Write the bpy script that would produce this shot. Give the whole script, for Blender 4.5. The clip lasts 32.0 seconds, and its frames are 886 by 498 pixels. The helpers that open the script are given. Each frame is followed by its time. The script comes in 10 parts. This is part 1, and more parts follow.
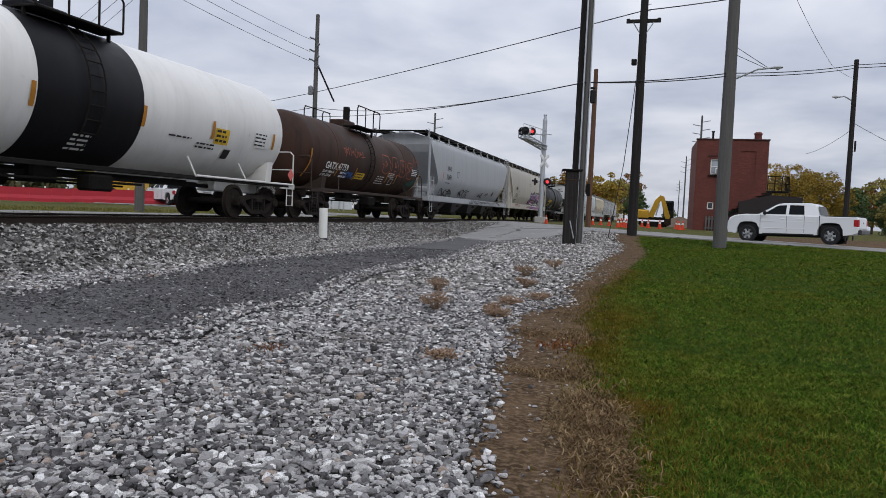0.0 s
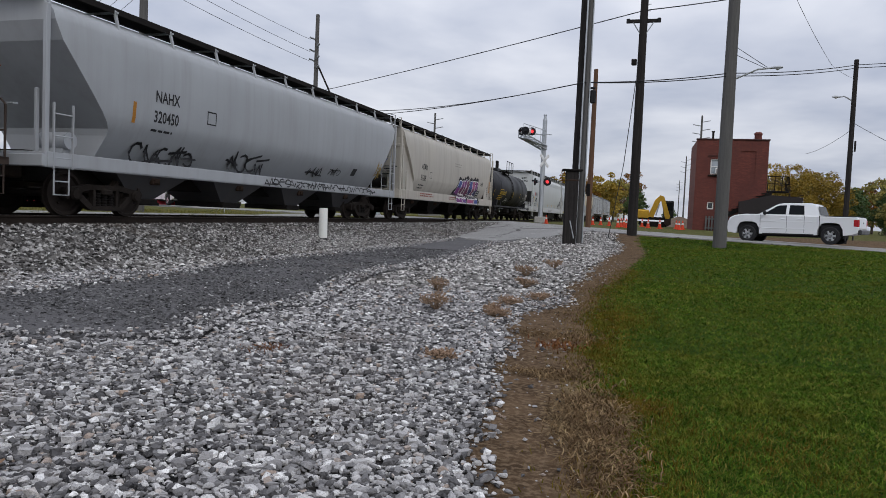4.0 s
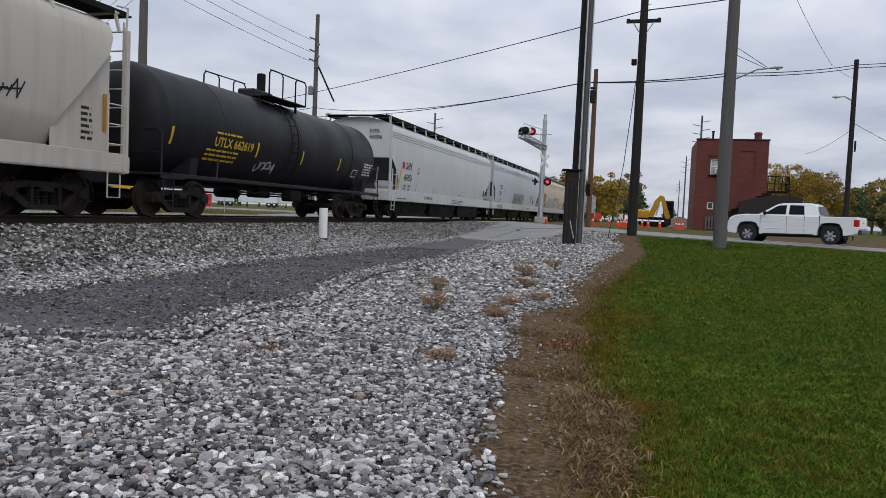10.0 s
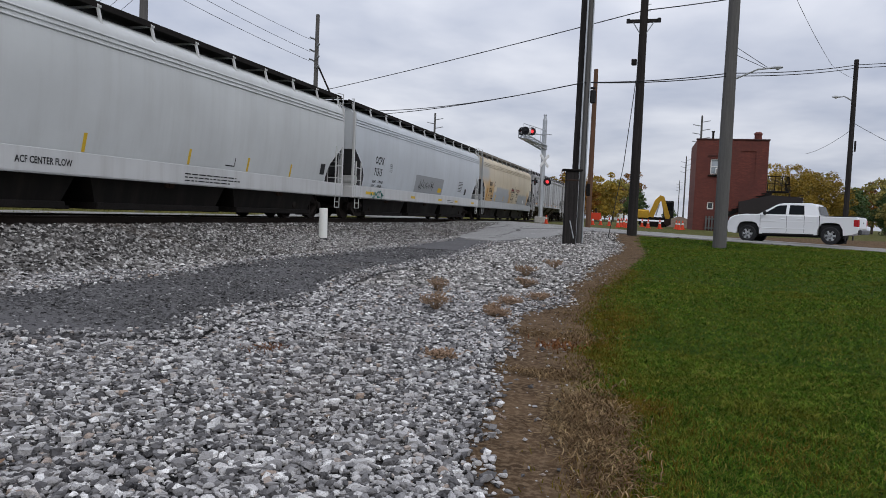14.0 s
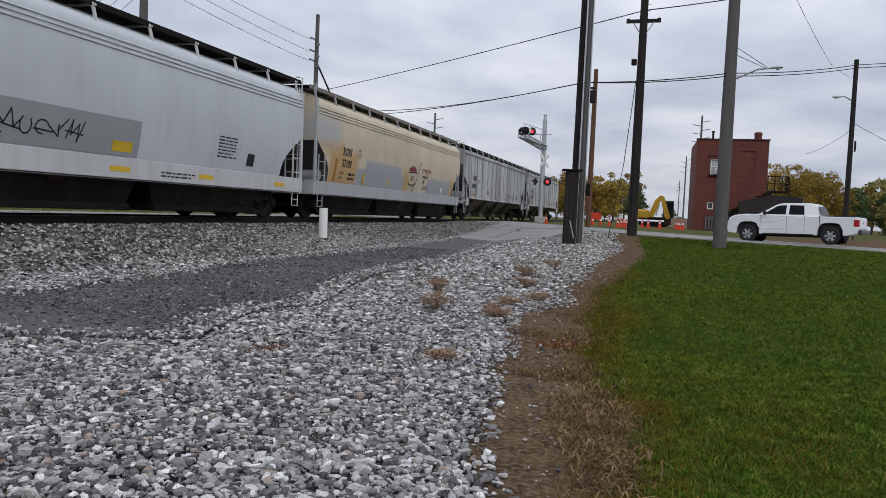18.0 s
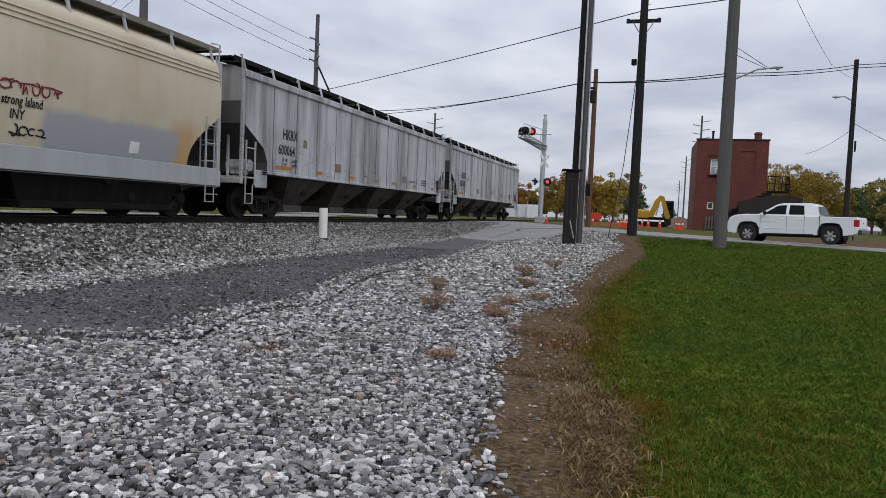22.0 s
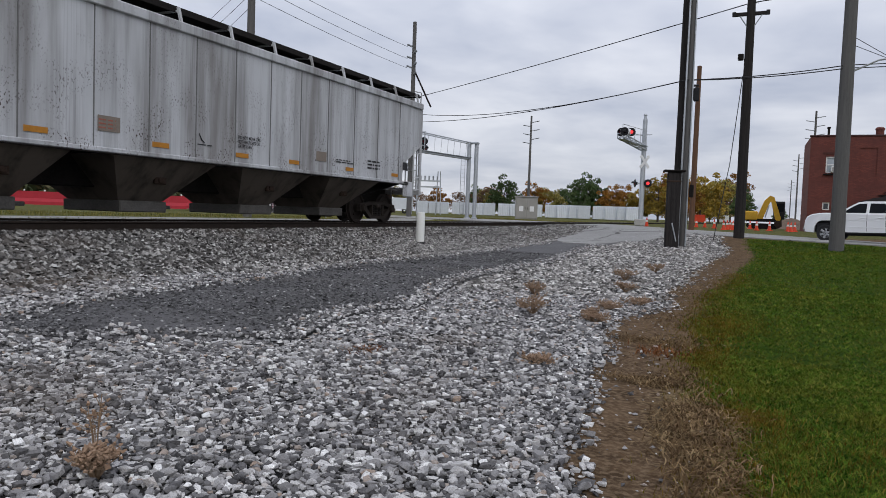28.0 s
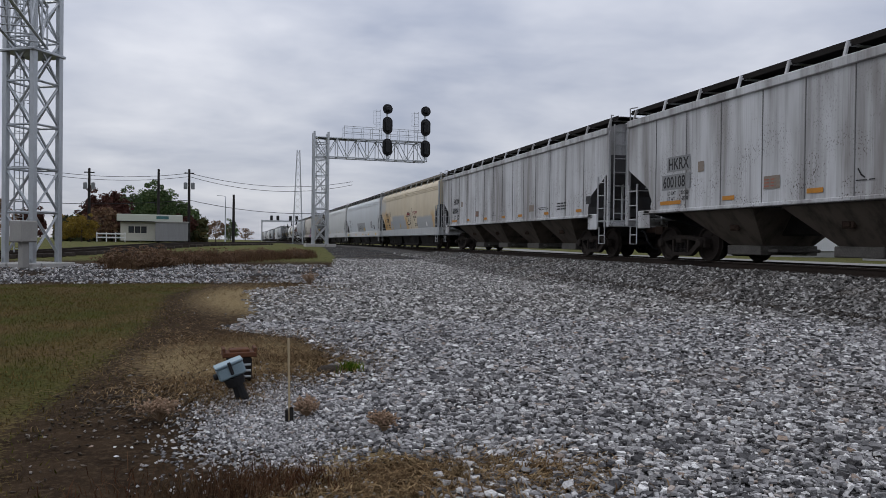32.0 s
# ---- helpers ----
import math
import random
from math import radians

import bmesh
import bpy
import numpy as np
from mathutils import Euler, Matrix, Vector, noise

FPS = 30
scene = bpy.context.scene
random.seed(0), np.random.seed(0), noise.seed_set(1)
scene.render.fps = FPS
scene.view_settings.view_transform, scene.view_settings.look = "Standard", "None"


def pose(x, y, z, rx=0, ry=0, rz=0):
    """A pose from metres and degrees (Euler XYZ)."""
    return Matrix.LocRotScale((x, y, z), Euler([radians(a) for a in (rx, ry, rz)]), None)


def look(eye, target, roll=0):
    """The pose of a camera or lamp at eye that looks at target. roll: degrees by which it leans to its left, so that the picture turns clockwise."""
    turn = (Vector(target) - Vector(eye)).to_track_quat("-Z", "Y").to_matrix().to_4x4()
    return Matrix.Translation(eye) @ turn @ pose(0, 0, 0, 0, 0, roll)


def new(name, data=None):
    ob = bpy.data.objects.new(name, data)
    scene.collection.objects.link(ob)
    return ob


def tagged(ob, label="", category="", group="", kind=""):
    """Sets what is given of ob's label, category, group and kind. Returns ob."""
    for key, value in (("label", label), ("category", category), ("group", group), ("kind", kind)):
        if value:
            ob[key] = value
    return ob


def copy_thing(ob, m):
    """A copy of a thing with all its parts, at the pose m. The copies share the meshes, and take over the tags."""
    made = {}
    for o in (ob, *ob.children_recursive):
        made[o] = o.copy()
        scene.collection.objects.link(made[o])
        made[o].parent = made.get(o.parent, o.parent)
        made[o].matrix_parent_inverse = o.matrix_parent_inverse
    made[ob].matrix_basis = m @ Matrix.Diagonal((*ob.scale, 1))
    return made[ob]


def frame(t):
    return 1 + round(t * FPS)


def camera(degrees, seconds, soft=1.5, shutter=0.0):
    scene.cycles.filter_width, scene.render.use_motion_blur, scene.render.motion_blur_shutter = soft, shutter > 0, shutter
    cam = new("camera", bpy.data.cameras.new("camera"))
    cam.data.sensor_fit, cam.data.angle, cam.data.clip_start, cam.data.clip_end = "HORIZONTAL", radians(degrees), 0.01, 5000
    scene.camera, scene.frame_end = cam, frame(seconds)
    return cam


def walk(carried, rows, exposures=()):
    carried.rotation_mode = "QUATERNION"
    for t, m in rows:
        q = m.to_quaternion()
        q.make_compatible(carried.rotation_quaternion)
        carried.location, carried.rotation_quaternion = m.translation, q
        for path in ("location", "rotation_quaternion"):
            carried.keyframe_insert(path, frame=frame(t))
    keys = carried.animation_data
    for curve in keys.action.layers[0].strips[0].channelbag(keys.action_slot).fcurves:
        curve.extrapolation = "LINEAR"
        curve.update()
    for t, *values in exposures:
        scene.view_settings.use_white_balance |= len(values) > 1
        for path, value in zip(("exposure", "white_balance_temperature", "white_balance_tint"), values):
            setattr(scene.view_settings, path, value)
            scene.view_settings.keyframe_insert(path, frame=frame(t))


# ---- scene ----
# ---------------------------------------------------------------- camera and its walk
EYE = (0.0, 0.0, 1.5)


def aim(heading, pitch, roll):
    """Camera pose: heading counted anticlockwise from +y, pitch up, roll, in degrees."""
    h, p = radians(heading), radians(pitch)
    way = Vector((-math.sin(h) * math.cos(p), math.cos(h) * math.cos(p), math.sin(p)))
    return look(EYE, Vector(EYE) + way * 10, roll)


cam = camera(63.07, 32.0, soft=0.5)
walk(cam, [
    (0.0, aim(16.80, -2.92, 2.49)),
    (24.5, aim(16.80, -2.92, 2.49)),
    (26.5, aim(16.81, -2.92, 2.50)),
    (27.0, aim(16.867, -2.943, 2.496)),
    (27.5, aim(18.224, -2.871, 2.332)),
    (28.0, aim(24.447, -2.931, 2.006)),
    (28.5, aim(37.037, -2.961, 1.448)),
    (29.0, aim(53.481, -2.929, 1.061)),
    (29.5, aim(65.901, -2.751, 0.951)),
    (30.0, aim(84.506, -2.573, 0.403)),
    (30.5, aim(114.353, -1.771, 0.176)),
    (31.0, aim(140.063, -1.117, 0.157)),
    (31.5, aim(155.448, -0.718, 0.586)),
    (32.0, aim(164.301, -0.553, 0.704)),
], exposures=[(0.0, 0.20), (27.5, 0.20), (28.5, 0.20), (29.5, 0.42), (30.0, 0.80), (30.5, 1.06), (31.0, 0.84), (31.5, 0.33), (32.0, 0.04)])

# ---------------------------------------------------------------- world and sun
SUN_EL, SUN_AZ = radians(38), radians(150)
world = bpy.data.worlds.new("overcast_sky")
scene.world = world
world.use_nodes = True
wt = world.node_tree
wt.nodes.clear()


def wnode(kind, **values):
    n = wt.nodes.new(kind)
    for k, v in values.items():
        n.inputs[k].default_value = v
    return n


def wlink(a, b):
    wt.links.new(a, b)


w_co = wnode("ShaderNodeTexCoord")
w_sep = wnode("ShaderNodeSeparateXYZ")
wlink(w_co.outputs["Generated"], w_sep.inputs[0])
w_up = wnode("ShaderNodeMath")
w_up.operation = "MAXIMUM"
w_up.inputs[1].default_value = 0.0
wlink(w_sep.outputs["Z"], w_up.inputs[0])
w_flat = wnode("ShaderNodeMath")
w_flat.operation = "ADD"
w_flat.inputs[1].default_value = 0.16
wlink(w_up.outputs[0], w_flat.inputs[0])
w_div = wnode("ShaderNodeVectorMath")
w_div.operation = "DIVIDE"
w_comb = wnode("ShaderNodeCombineXYZ", Z=1.0)
wlink(w_flat.outputs[0], w_comb.inputs[0])
wlink(w_flat.outputs[0], w_comb.inputs[1])
wlink(w_co.outputs["Generated"], w_div.inputs[0])
wlink(w_comb.outputs[0], w_div.inputs[1])
w_n1 = wnode("ShaderNodeTexNoise", Scale=0.75, Detail=5.0, Roughness=0.52, Distortion=0.35)
w_n2 = wnode("ShaderNodeTexNoise", Scale=2.3, Detail=4.0, Roughness=0.5, Distortion=0.2)
wlink(w_div.outputs[0], w_n1.inputs["Vector"])
wlink(w_div.outputs[0], w_n2.inputs["Vector"])
w_mixn = wnode("ShaderNodeMix")
w_mixn.inputs["Factor"].default_value = 0.32
wlink(w_n1.outputs["Fac"], w_mixn.inputs["A"])
wlink(w_n2.outputs["Fac"], w_mixn.inputs["B"])
w_ramp = wnode("ShaderNodeValToRGB")
w_ramp.color_ramp.elements[0].position, w_ramp.color_ramp.elements[0].color = 0.36, (0.40, 0.44, 0.55, 1)
w_ramp.color_ramp.elements[1].position, w_ramp.color_ramp.elements[1].color = 0.62, (0.72, 0.74, 0.81, 1)
wlink(w_mixn.outputs["Result"], w_ramp.inputs[0])
# the cloud deck is brighter overhead, as under any overcast sky
w_gain = wnode("ShaderNodeMapRange")
w_gain.inputs["From Min"].default_value, w_gain.inputs["From Max"].default_value = 0.0, 1.0
w_gain.inputs["To Min"].default_value, w_gain.inputs["To Max"].default_value = 0.84, 1.85
wlink(w_up.outputs[0], w_gain.inputs["Value"])
w_cloud = wnode("ShaderNodeBackground")
wlink(w_ramp.outputs[0], w_cloud.inputs["Color"])
wlink(w_gain.outputs[0], w_cloud.inputs["Strength"])
w_sky = wt.nodes.new("ShaderNodeTexSky")
w_sky.sky_type, w_sky.sun_disc = "NISHITA", False
w_sky.sun_elevation, w_sky.sun_rotation = SUN_EL, SUN_AZ
w_clear = wnode("ShaderNodeBackground", Strength=0.05)
wlink(w_sky.outputs[0], w_clear.inputs["Color"])
w_add = wnode("ShaderNodeMixShader", Fac=0.1)
wlink(w_cloud.outputs[0], w_add.inputs[1])
wlink(w_clear.outputs[0], w_add.inputs[2])
w_out = wnode("ShaderNodeOutputWorld")
wlink(w_add.outputs[0], w_out.inputs["Surface"])

sun = new("sun", bpy.data.lights.new("sun", "SUN"))
sun.data.energy, sun.data.angle, sun.data.color = 0.6, radians(25), (1.0, 0.96, 0.9)
sun_dir = Vector((math.sin(SUN_AZ) * math.cos(SUN_EL), math.cos(SUN_AZ) * math.cos(SUN_EL), math.sin(SUN_EL)))
sun.matrix_world = look(sun_dir * 60, (0, 0, 0))

# ---------------------------------------------------------------- materials
MATS = {}


class Nodes:
    """Short hand for a node tree."""

    def __init__(self, name):
        self.mat = bpy.data.materials.new(name)
        self.mat.use_nodes = True
        self.t = self.mat.node_tree
        self.bsdf = self.t.nodes["Principled BSDF"]
        self.co = self.t.nodes.new("ShaderNodeTexCoord")

    def link(self, a, b):
        self.t.links.new(a, b)

    def noise(self, scale, stretch=(1, 1, 1), detail=4.0, rough=0.55, world=False):
        vec = self.co.outputs["Object"]
        if world:
            g = self.t.nodes.new("ShaderNodeNewGeometry")
            vec = g.outputs["Position"]
        if stretch != (1, 1, 1):
            m = self.t.nodes.new("ShaderNodeMapping")
            m.inputs["Scale"].default_value = stretch
            self.link(vec, m.inputs["Vector"])
            vec = m.outputs[0]
        n = self.t.nodes.new("ShaderNodeTexNoise")
        n.inputs["Scale"].default_value, n.inputs["Detail"].default_value, n.inputs["Roughness"].default_value = scale, detail, rough
        self.link(vec, n.inputs["Vector"])
        return n.outputs["Fac"]

    def ramp(self, fac, stops, interp="LINEAR"):
        r = self.t.nodes.new("ShaderNodeValToRGB")
        r.color_ramp.interpolation = interp
        while len(r.color_ramp.elements) < len(stops):
            r.color_ramp.elements.new(0.5)
        for e, (p, c) in zip(r.color_ramp.elements, stops):
            e.position = p
            e.color = (*c, 1) if len(c) == 3 else c
        self.link(fac, r.inputs[0])
        return r.outputs[0]

    def range(self, fac, a, b, lo=0.0, hi=1.0):
        r = self.t.nodes.new("ShaderNodeMapRange")
        for k, v in (("From Min", a), ("From Max", b), ("To Min", lo), ("To Max", hi)):
            r.inputs[k].default_value = v
        self.link(fac, r.inputs["Value"])
        return r.outputs[0]

    def mix(self, fac, a, b, mode="MIX"):
        m = self.t.nodes.new("ShaderNodeMix")
        m.data_type, m.blend_type = "RGBA", mode
        for sock, val in ((m.inputs[0], fac), (m.inputs[6], a), (m.inputs[7], b)):
            if isinstance(val, (int, float)):
                sock.default_value = val
            elif isinstance(val, tuple):
                sock.default_value = (*val, 1) if len(val) == 3 else val
            else:
                self.link(val, sock)
        return m.outputs[2]

    def math(self, op, a, b):
        m = self.t.nodes.new("ShaderNodeMath")
        m.operation = op
        for sock, val in ((m.inputs[0], a), (m.inputs[1], b)):
            if isinstance(val, (int, float)):
                sock.default_value = val
            else:
                self.link(val, sock)
        return m.outputs[0]

    def attr(self, name):
        a = self.t.nodes.new("ShaderNodeAttribute")
        a.attribute_name = name
        return a.outputs["Fac"]

    def random(self):
        o = self.t.nodes.new("ShaderNodeObjectInfo")
        return o.outputs["Random"]

    def island(self):
        g = self.t.nodes.new("ShaderNodeNewGeometry")
        return g.outputs["Random Per Island"]

    def done(self, colour=None, rough=0.7, metal=0.0, bump=None, strength=0.2, distance=0.02, spec=0.4):
        if colour is not None:
            if isinstance(colour, tuple):
                self.bsdf.inputs["Base Color"].default_value = (*colour, 1)
            else:
                self.link(colour, self.bsdf.inputs["Base Color"])
        if isinstance(rough, (int, float)):
            self.bsdf.inputs["Roughness"].default_value = rough
        else:
            self.link(rough, self.bsdf.inputs["Roughness"])
        self.bsdf.inputs["Metallic"].default_value = metal
        self.bsdf.inputs["Specular IOR Level"].default_value = spec
        if bump is not None:
            b = self.t.nodes.new("ShaderNodeBump")
            b.inputs["Strength"].default_value, b.inputs["Distance"].default_value = strength, distance
            self.link(bump, b.inputs["Height"])
            self.link(b.outputs[0], self.bsdf.inputs["Normal"])
        return self.mat


def shade(c, k):
    return tuple(min(1.0, max(0.0, v * k)) for v in c)


def surf(name, col, rough=0.7, metal=0.0, var=0.2, scale=3.0, bump=0.15, dist=0.01, spec=0.25, grain=(1, 1, 1), vary=0.0, island=False):
    """A plain weathered surface: two scales of tone, fine relief."""
    if name in MATS:
        return MATS[name]
    n = Nodes(name)
    big = n.noise(scale, grain)
    fine = n.noise(scale * 9, grain, detail=3)
    tone = n.mix(0.45, n.ramp(big, [(0.3, shade(col, 1 - var)), (0.7, shade(col, 1 + var))]), n.ramp(fine, [(0.3, shade(col, 1 - var)), (0.7, shade(col, 1 + var))]))
    if vary:
        k = n.range(n.island() if island else n.random(), 0, 1, 1 - vary, 1 + vary)
        v = n.t.nodes.new("ShaderNodeHueSaturation")
        n.link(k, v.inputs["Value"])
        n.link(tone, v.inputs["Color"])
        tone = v.outputs[0]
    MATS[name] = n.done(tone, n.range(big, 0.3, 0.7, max(0.05, rough - 0.1), min(1, rough + 0.1)), metal, fine, bump, dist, spec)
    return MATS[name]


def car_paint(name, col, dirt=(0.13, 0.11, 0.095), streak=0.5, low=0.0, rust=0.0, rough=0.5, thin_streaks=0.0, spec=0.3, smear=0.0):
    """Railway car enamel: rain streaks that run down, dust, speckled rust."""
    if name in MATS:
        return MATS[name]
    n = Nodes(name)
    streaks = n.noise(1.0, (2.0, 2.6, 0.16), detail=6, rough=0.62)
    thin = n.noise(1.0, (9, 9, 0.5), detail=4)
    blot = n.noise(0.55, (1, 1, 1), detail=5)
    tone = n.ramp(blot, [(0.3, shade(col, 0.9)), (0.7, shade(col, 1.05))])
    both = n.math("MULTIPLY", n.range(streaks, 0.45, 0.72), n.range(thin, 0.3, 0.7, 0.35, 1.0))
    tone = n.mix(n.math("MULTIPLY", both, streak), tone, dirt)
    if thin_streaks:
        runs = n.noise(1.0, (26, 26, 0.22), detail=3, rough=0.5)
        zone = n.noise(1.0, (0.9, 0.9, 0.35), detail=3)
        tone = n.mix(n.math("MULTIPLY", n.math("MULTIPLY", n.range(runs, 0.5, 0.7), n.range(zone, 0.42, 0.6)), thin_streaks), tone, dirt)
    if smear:
        # broad soot smears that hang from the eave or rise from the sill
        wide = n.noise(1.0, (0.9, 1.1, 0.16), detail=4, rough=0.55)
        soft = n.noise(1.0, (4, 4, 0.45), detail=4)
        tone = n.mix(n.math("MULTIPLY", n.math("MULTIPLY", n.range(wide, 0.44, 0.64), n.range(soft, 0.3, 0.65, 0.25, 1.0)), smear), tone, shade(tuple(0.5 * (d + max(dirt)) for d in dirt), 2.2))
    speck = n.noise(26, (1, 1, 0.8), detail=2)
    where = n.noise(1.3, (1, 1, 1), detail=2)
    if rust:
        xyz = n.t.nodes.new("ShaderNodeSeparateXYZ")
        n.link(n.co.outputs["Object"], xyz.inputs[0])
        low_band = n.range(xyz.outputs["Z"], 1.5, 3.2, 1.0, 0.25)
        spots = n.math("MULTIPLY", n.math("MULTIPLY", n.range(speck, 0.58, 0.64), n.range(where, 0.46, 0.6)), low_band)
        tone = n.mix(n.math("MULTIPLY", spots, rust), tone, (0.045, 0.026, 0.019))
    MATS[name] = n.done(tone, n.range(blot, 0.3, 0.7, rough - 0.1, rough + 0.15), 0.0, n.noise(0.9, (1, 1, 1), detail=2), 0.12, 0.05, spec)
    return MATS[name]


GALV = surf("galvanised_steel", (0.42, 0.44, 0.46), 0.45, 0.6, 0.12, 4)
STEEL_DARK = surf("grimy_black_steel", (0.017, 0.015, 0.014), 0.85, 0.0, 0.45, 3, spec=0.08)
STEEL_BROWN = surf("rusty_brown_steel", (0.045, 0.030, 0.023), 0.9, 0.0, 0.4, 4, spec=0.1)
RAIL = surf("rail_steel", (0.030, 0.023, 0.019), 0.85, 0.0, 0.3, 3, spec=0.1)
RAIL_TOP = surf("polished_rail_head", (0.22, 0.21, 0.20), 0.45, 0.8, 0.1, 3)
TIE = surf("creosoted_tie", (0.045, 0.036, 0.030), 0.9, 0, 0.4, 6, 0.5, grain=(0.3, 4, 4), vary=0.3)
POLE_GREY = surf("weathered_pole_wood", (0.105, 0.101, 0.097), 0.9, 0, 0.3, 2.0, 0.5, grain=(8, 8, 0.35))
POLE_DARK = surf("tarred_pole_wood", (0.030, 0.027, 0.026), 0.95, 0, 0.5, 2.0, 0.6, spec=0.08, grain=(8, 8, 0.35))
POLE_BROWN = surf("brown_pole_wood", (0.11, 0.060, 0.036), 0.9, 0, 0.3, 2.0, 0.5, grain=(8, 8, 0.35))
CABLE = surf("black_cable", (0.02, 0.02, 0.022), 0.7)
WHITE_PLASTIC = surf("white_plastic", (0.72, 0.72, 0.68), 0.5, 0, 0.08, 2)
BLACK = surf("matt_black", (0.012, 0.012, 0.013), 0.65, 0, 0.2, 4)


def glow(name, col, power):
    if name not in MATS:
        n = Nodes(name)
        n.bsdf.inputs["Emission Color"].default_value = (*col, 1)
        n.bsdf.inputs["Emission Strength"].default_value = power
        MATS[name] = n.done(shade(col, 0.4), 0.3)
    return MATS[name]


# ---------------------------------------------------------------- mesh helpers
class Shape:
    """Collects vertices and faces of one mesh."""

    def __init__(self):
        self.v, self.f = [], []

    def add(self, verts, faces, m=None):
        k = len(self.v)
        self.v += [tuple(m @ Vector(p)) for p in verts] if m is not None else [tuple(p) for p in verts]
        self.f += [tuple(i + k for i in f) for f in faces]
        return self

    def box(self, c, s, ch=0.0, m=None):
        """Box of centre c and size s, with its edges cut by ch."""
        x, y, z = (v / 2 for v in s)
        if ch <= 0:
            pts = [(c[0] + i * x, c[1] + j * y, c[2] + k * z) for i in (-1, 1) for j in (-1, 1) for k in (-1, 1)]
            return self.add(pts, [(0, 1, 3, 2), (4, 6, 7, 5), (0, 4, 5, 1), (2, 3, 7, 6), (0, 2, 6, 4), (1, 5, 7, 3)], m)
        ch = min(ch, x * 0.9, y * 0.9, z * 0.9)
        pts, idx = [], {}
        for i in (-1, 1):
            for j in (-1, 1):
                for k in (-1, 1):
                    for a, off in enumerate(((0, ch, ch), (ch, 0, ch), (ch, ch, 0))):
                        idx[i, j, k, a] = len(pts)
                        pts.append((c[0] + i * (x - off[0]), c[1] + j * (y - off[1]), c[2] + k * (z - off[2])))
        fs = []
        for s1 in (-1, 1):
            q = [(s1, -1, -1), (s1, 1, -1), (s1, 1, 1), (s1, -1, 1)]
            fs.append([idx[(*p, 0)] for p in (q if s1 > 0 else q[::-1])])
            q = [(-1, s1, -1), (1, s1, -1), (1, s1, 1), (-1, s1, 1)]
            fs.append([idx[(*p, 1)] for p in (q[::-1] if s1 > 0 else q)])
            q = [(-1, -1, s1), (1, -1, s1), (1, 1, s1), (-1, 1, s1)]
            fs.append([idx[(*p, 2)] for p in (q if s1 > 0 else q[::-1])])
        for a in (-1, 1):
            for b in (-1, 1):
                fs.append([idx[-1, a, b, 1], idx[1, a, b, 1], idx[1, a, b, 2], idx[-1, a, b, 2]])
                fs.append([idx[a, -1, b, 0], idx[a, 1, b, 0], idx[a, 1, b, 2], idx[a, -1, b, 2]])
                fs.append([idx[a, b, -1, 0], idx[a, b, 1, 0], idx[a, b, 1, 1], idx[a, b, -1, 1]])
        for i in (-1, 1):
            for j in (-1, 1):
                for k in (-1, 1):
                    fs.append([idx[i, j, k, 0], idx[i, j, k, 1], idx[i, j, k, 2]])
        return self.add(pts, fs, m)

    def rod(self, a, b, r0, r1=None, n=8, m=None):
        """Round bar from a to b."""
        a, b = Vector(a), Vector(b)
        r1 = r0 if r1 is None else r1
        d = b - a
        u = d.orthogonal().normalized()
        w = d.normalized().cross(u)
        pts = []
        for p, r in ((a, r0), (b, r1)):
            pts += [p + (u * math.cos(t) + w * math.sin(t)) * r for t in (2 * math.pi * i / n for i in range(n))]
        fs = [(i, (i + 1) % n, n + (i + 1) % n, n + i) for i in range(n)] + [tuple(range(n - 1, -1, -1)), tuple(range(n, 2 * n))]
        return self.add(pts, fs, m)

    def pipe(self, pts, r, n=6, m=None):
        """Round bar bent along the points."""
        pts = [Vector(p) for p in pts]
        rings, u = [], None
        for i, p in enumerate(pts):
            d = (pts[min(i + 1, len(pts) - 1)] - pts[max(i - 1, 0)]).normalized()
            u = d.orthogonal().normalized() if u is None else (u - d * u.dot(d)).normalized()
            w = d.cross(u)
            rings.append([p + (u * math.cos(t) + w * math.sin(t)) * r for t in (2 * math.pi * k / n for k in range(n))])
        fs = []
        for i in range(len(pts) - 1):
            fs += [(i * n + k, i * n + (k + 1) % n, (i + 1) * n + (k + 1) % n, (i + 1) * n + k) for k in range(n)]
        fs += [tuple(range(n - 1, -1, -1)), tuple((len(pts) - 1) * n + k for k in range(n))]
        return self.add([q for r_ in rings for q in r_], fs, m)

    def lathe(self, prof, n=24, m=None, close=True):
        """Profile of (radius, height) turned round z."""
        pts = [(r * math.cos(t), r * math.sin(t), h) for r, h in prof for t in (2 * math.pi * i / n for i in range(n))]
        fs = []
        for k in range(len(prof) - 1):
            fs += [(k * n + i, k * n + (i + 1) % n, (k + 1) * n + (i + 1) % n, (k + 1) * n + i) for i in range(n)]
        if close:
            fs += [tuple(range(n - 1, -1, -1)), tuple((len(prof) - 1) * n + i for i in range(n))]
        return self.add(pts, fs, m)

    def plate(self, outline, d0, d1, m=None, axis="x"):
        """Outline of (a, b) points pushed from d0 to d1 along the axis (x: a=y, b=z; y: a=x, b=z; z: a=x, b=y)."""
        order = {"x": lambda d, a, b: (d, a, b), "y": lambda d, a, b: (a, d, b), "z": lambda d, a, b: (a, b, d)}[axis]
        k = len(outline)
        pts = [order(d0, a, b) for a, b in outline] + [order(d1, a, b) for a, b in outline]
        fs = [(i, (i + 1) % k, k + (i + 1) % k, k + i) for i in range(k)] + [tuple(range(k - 1, -1, -1)), tuple(range(k, 2 * k))]
        return self.add(pts, fs, m)

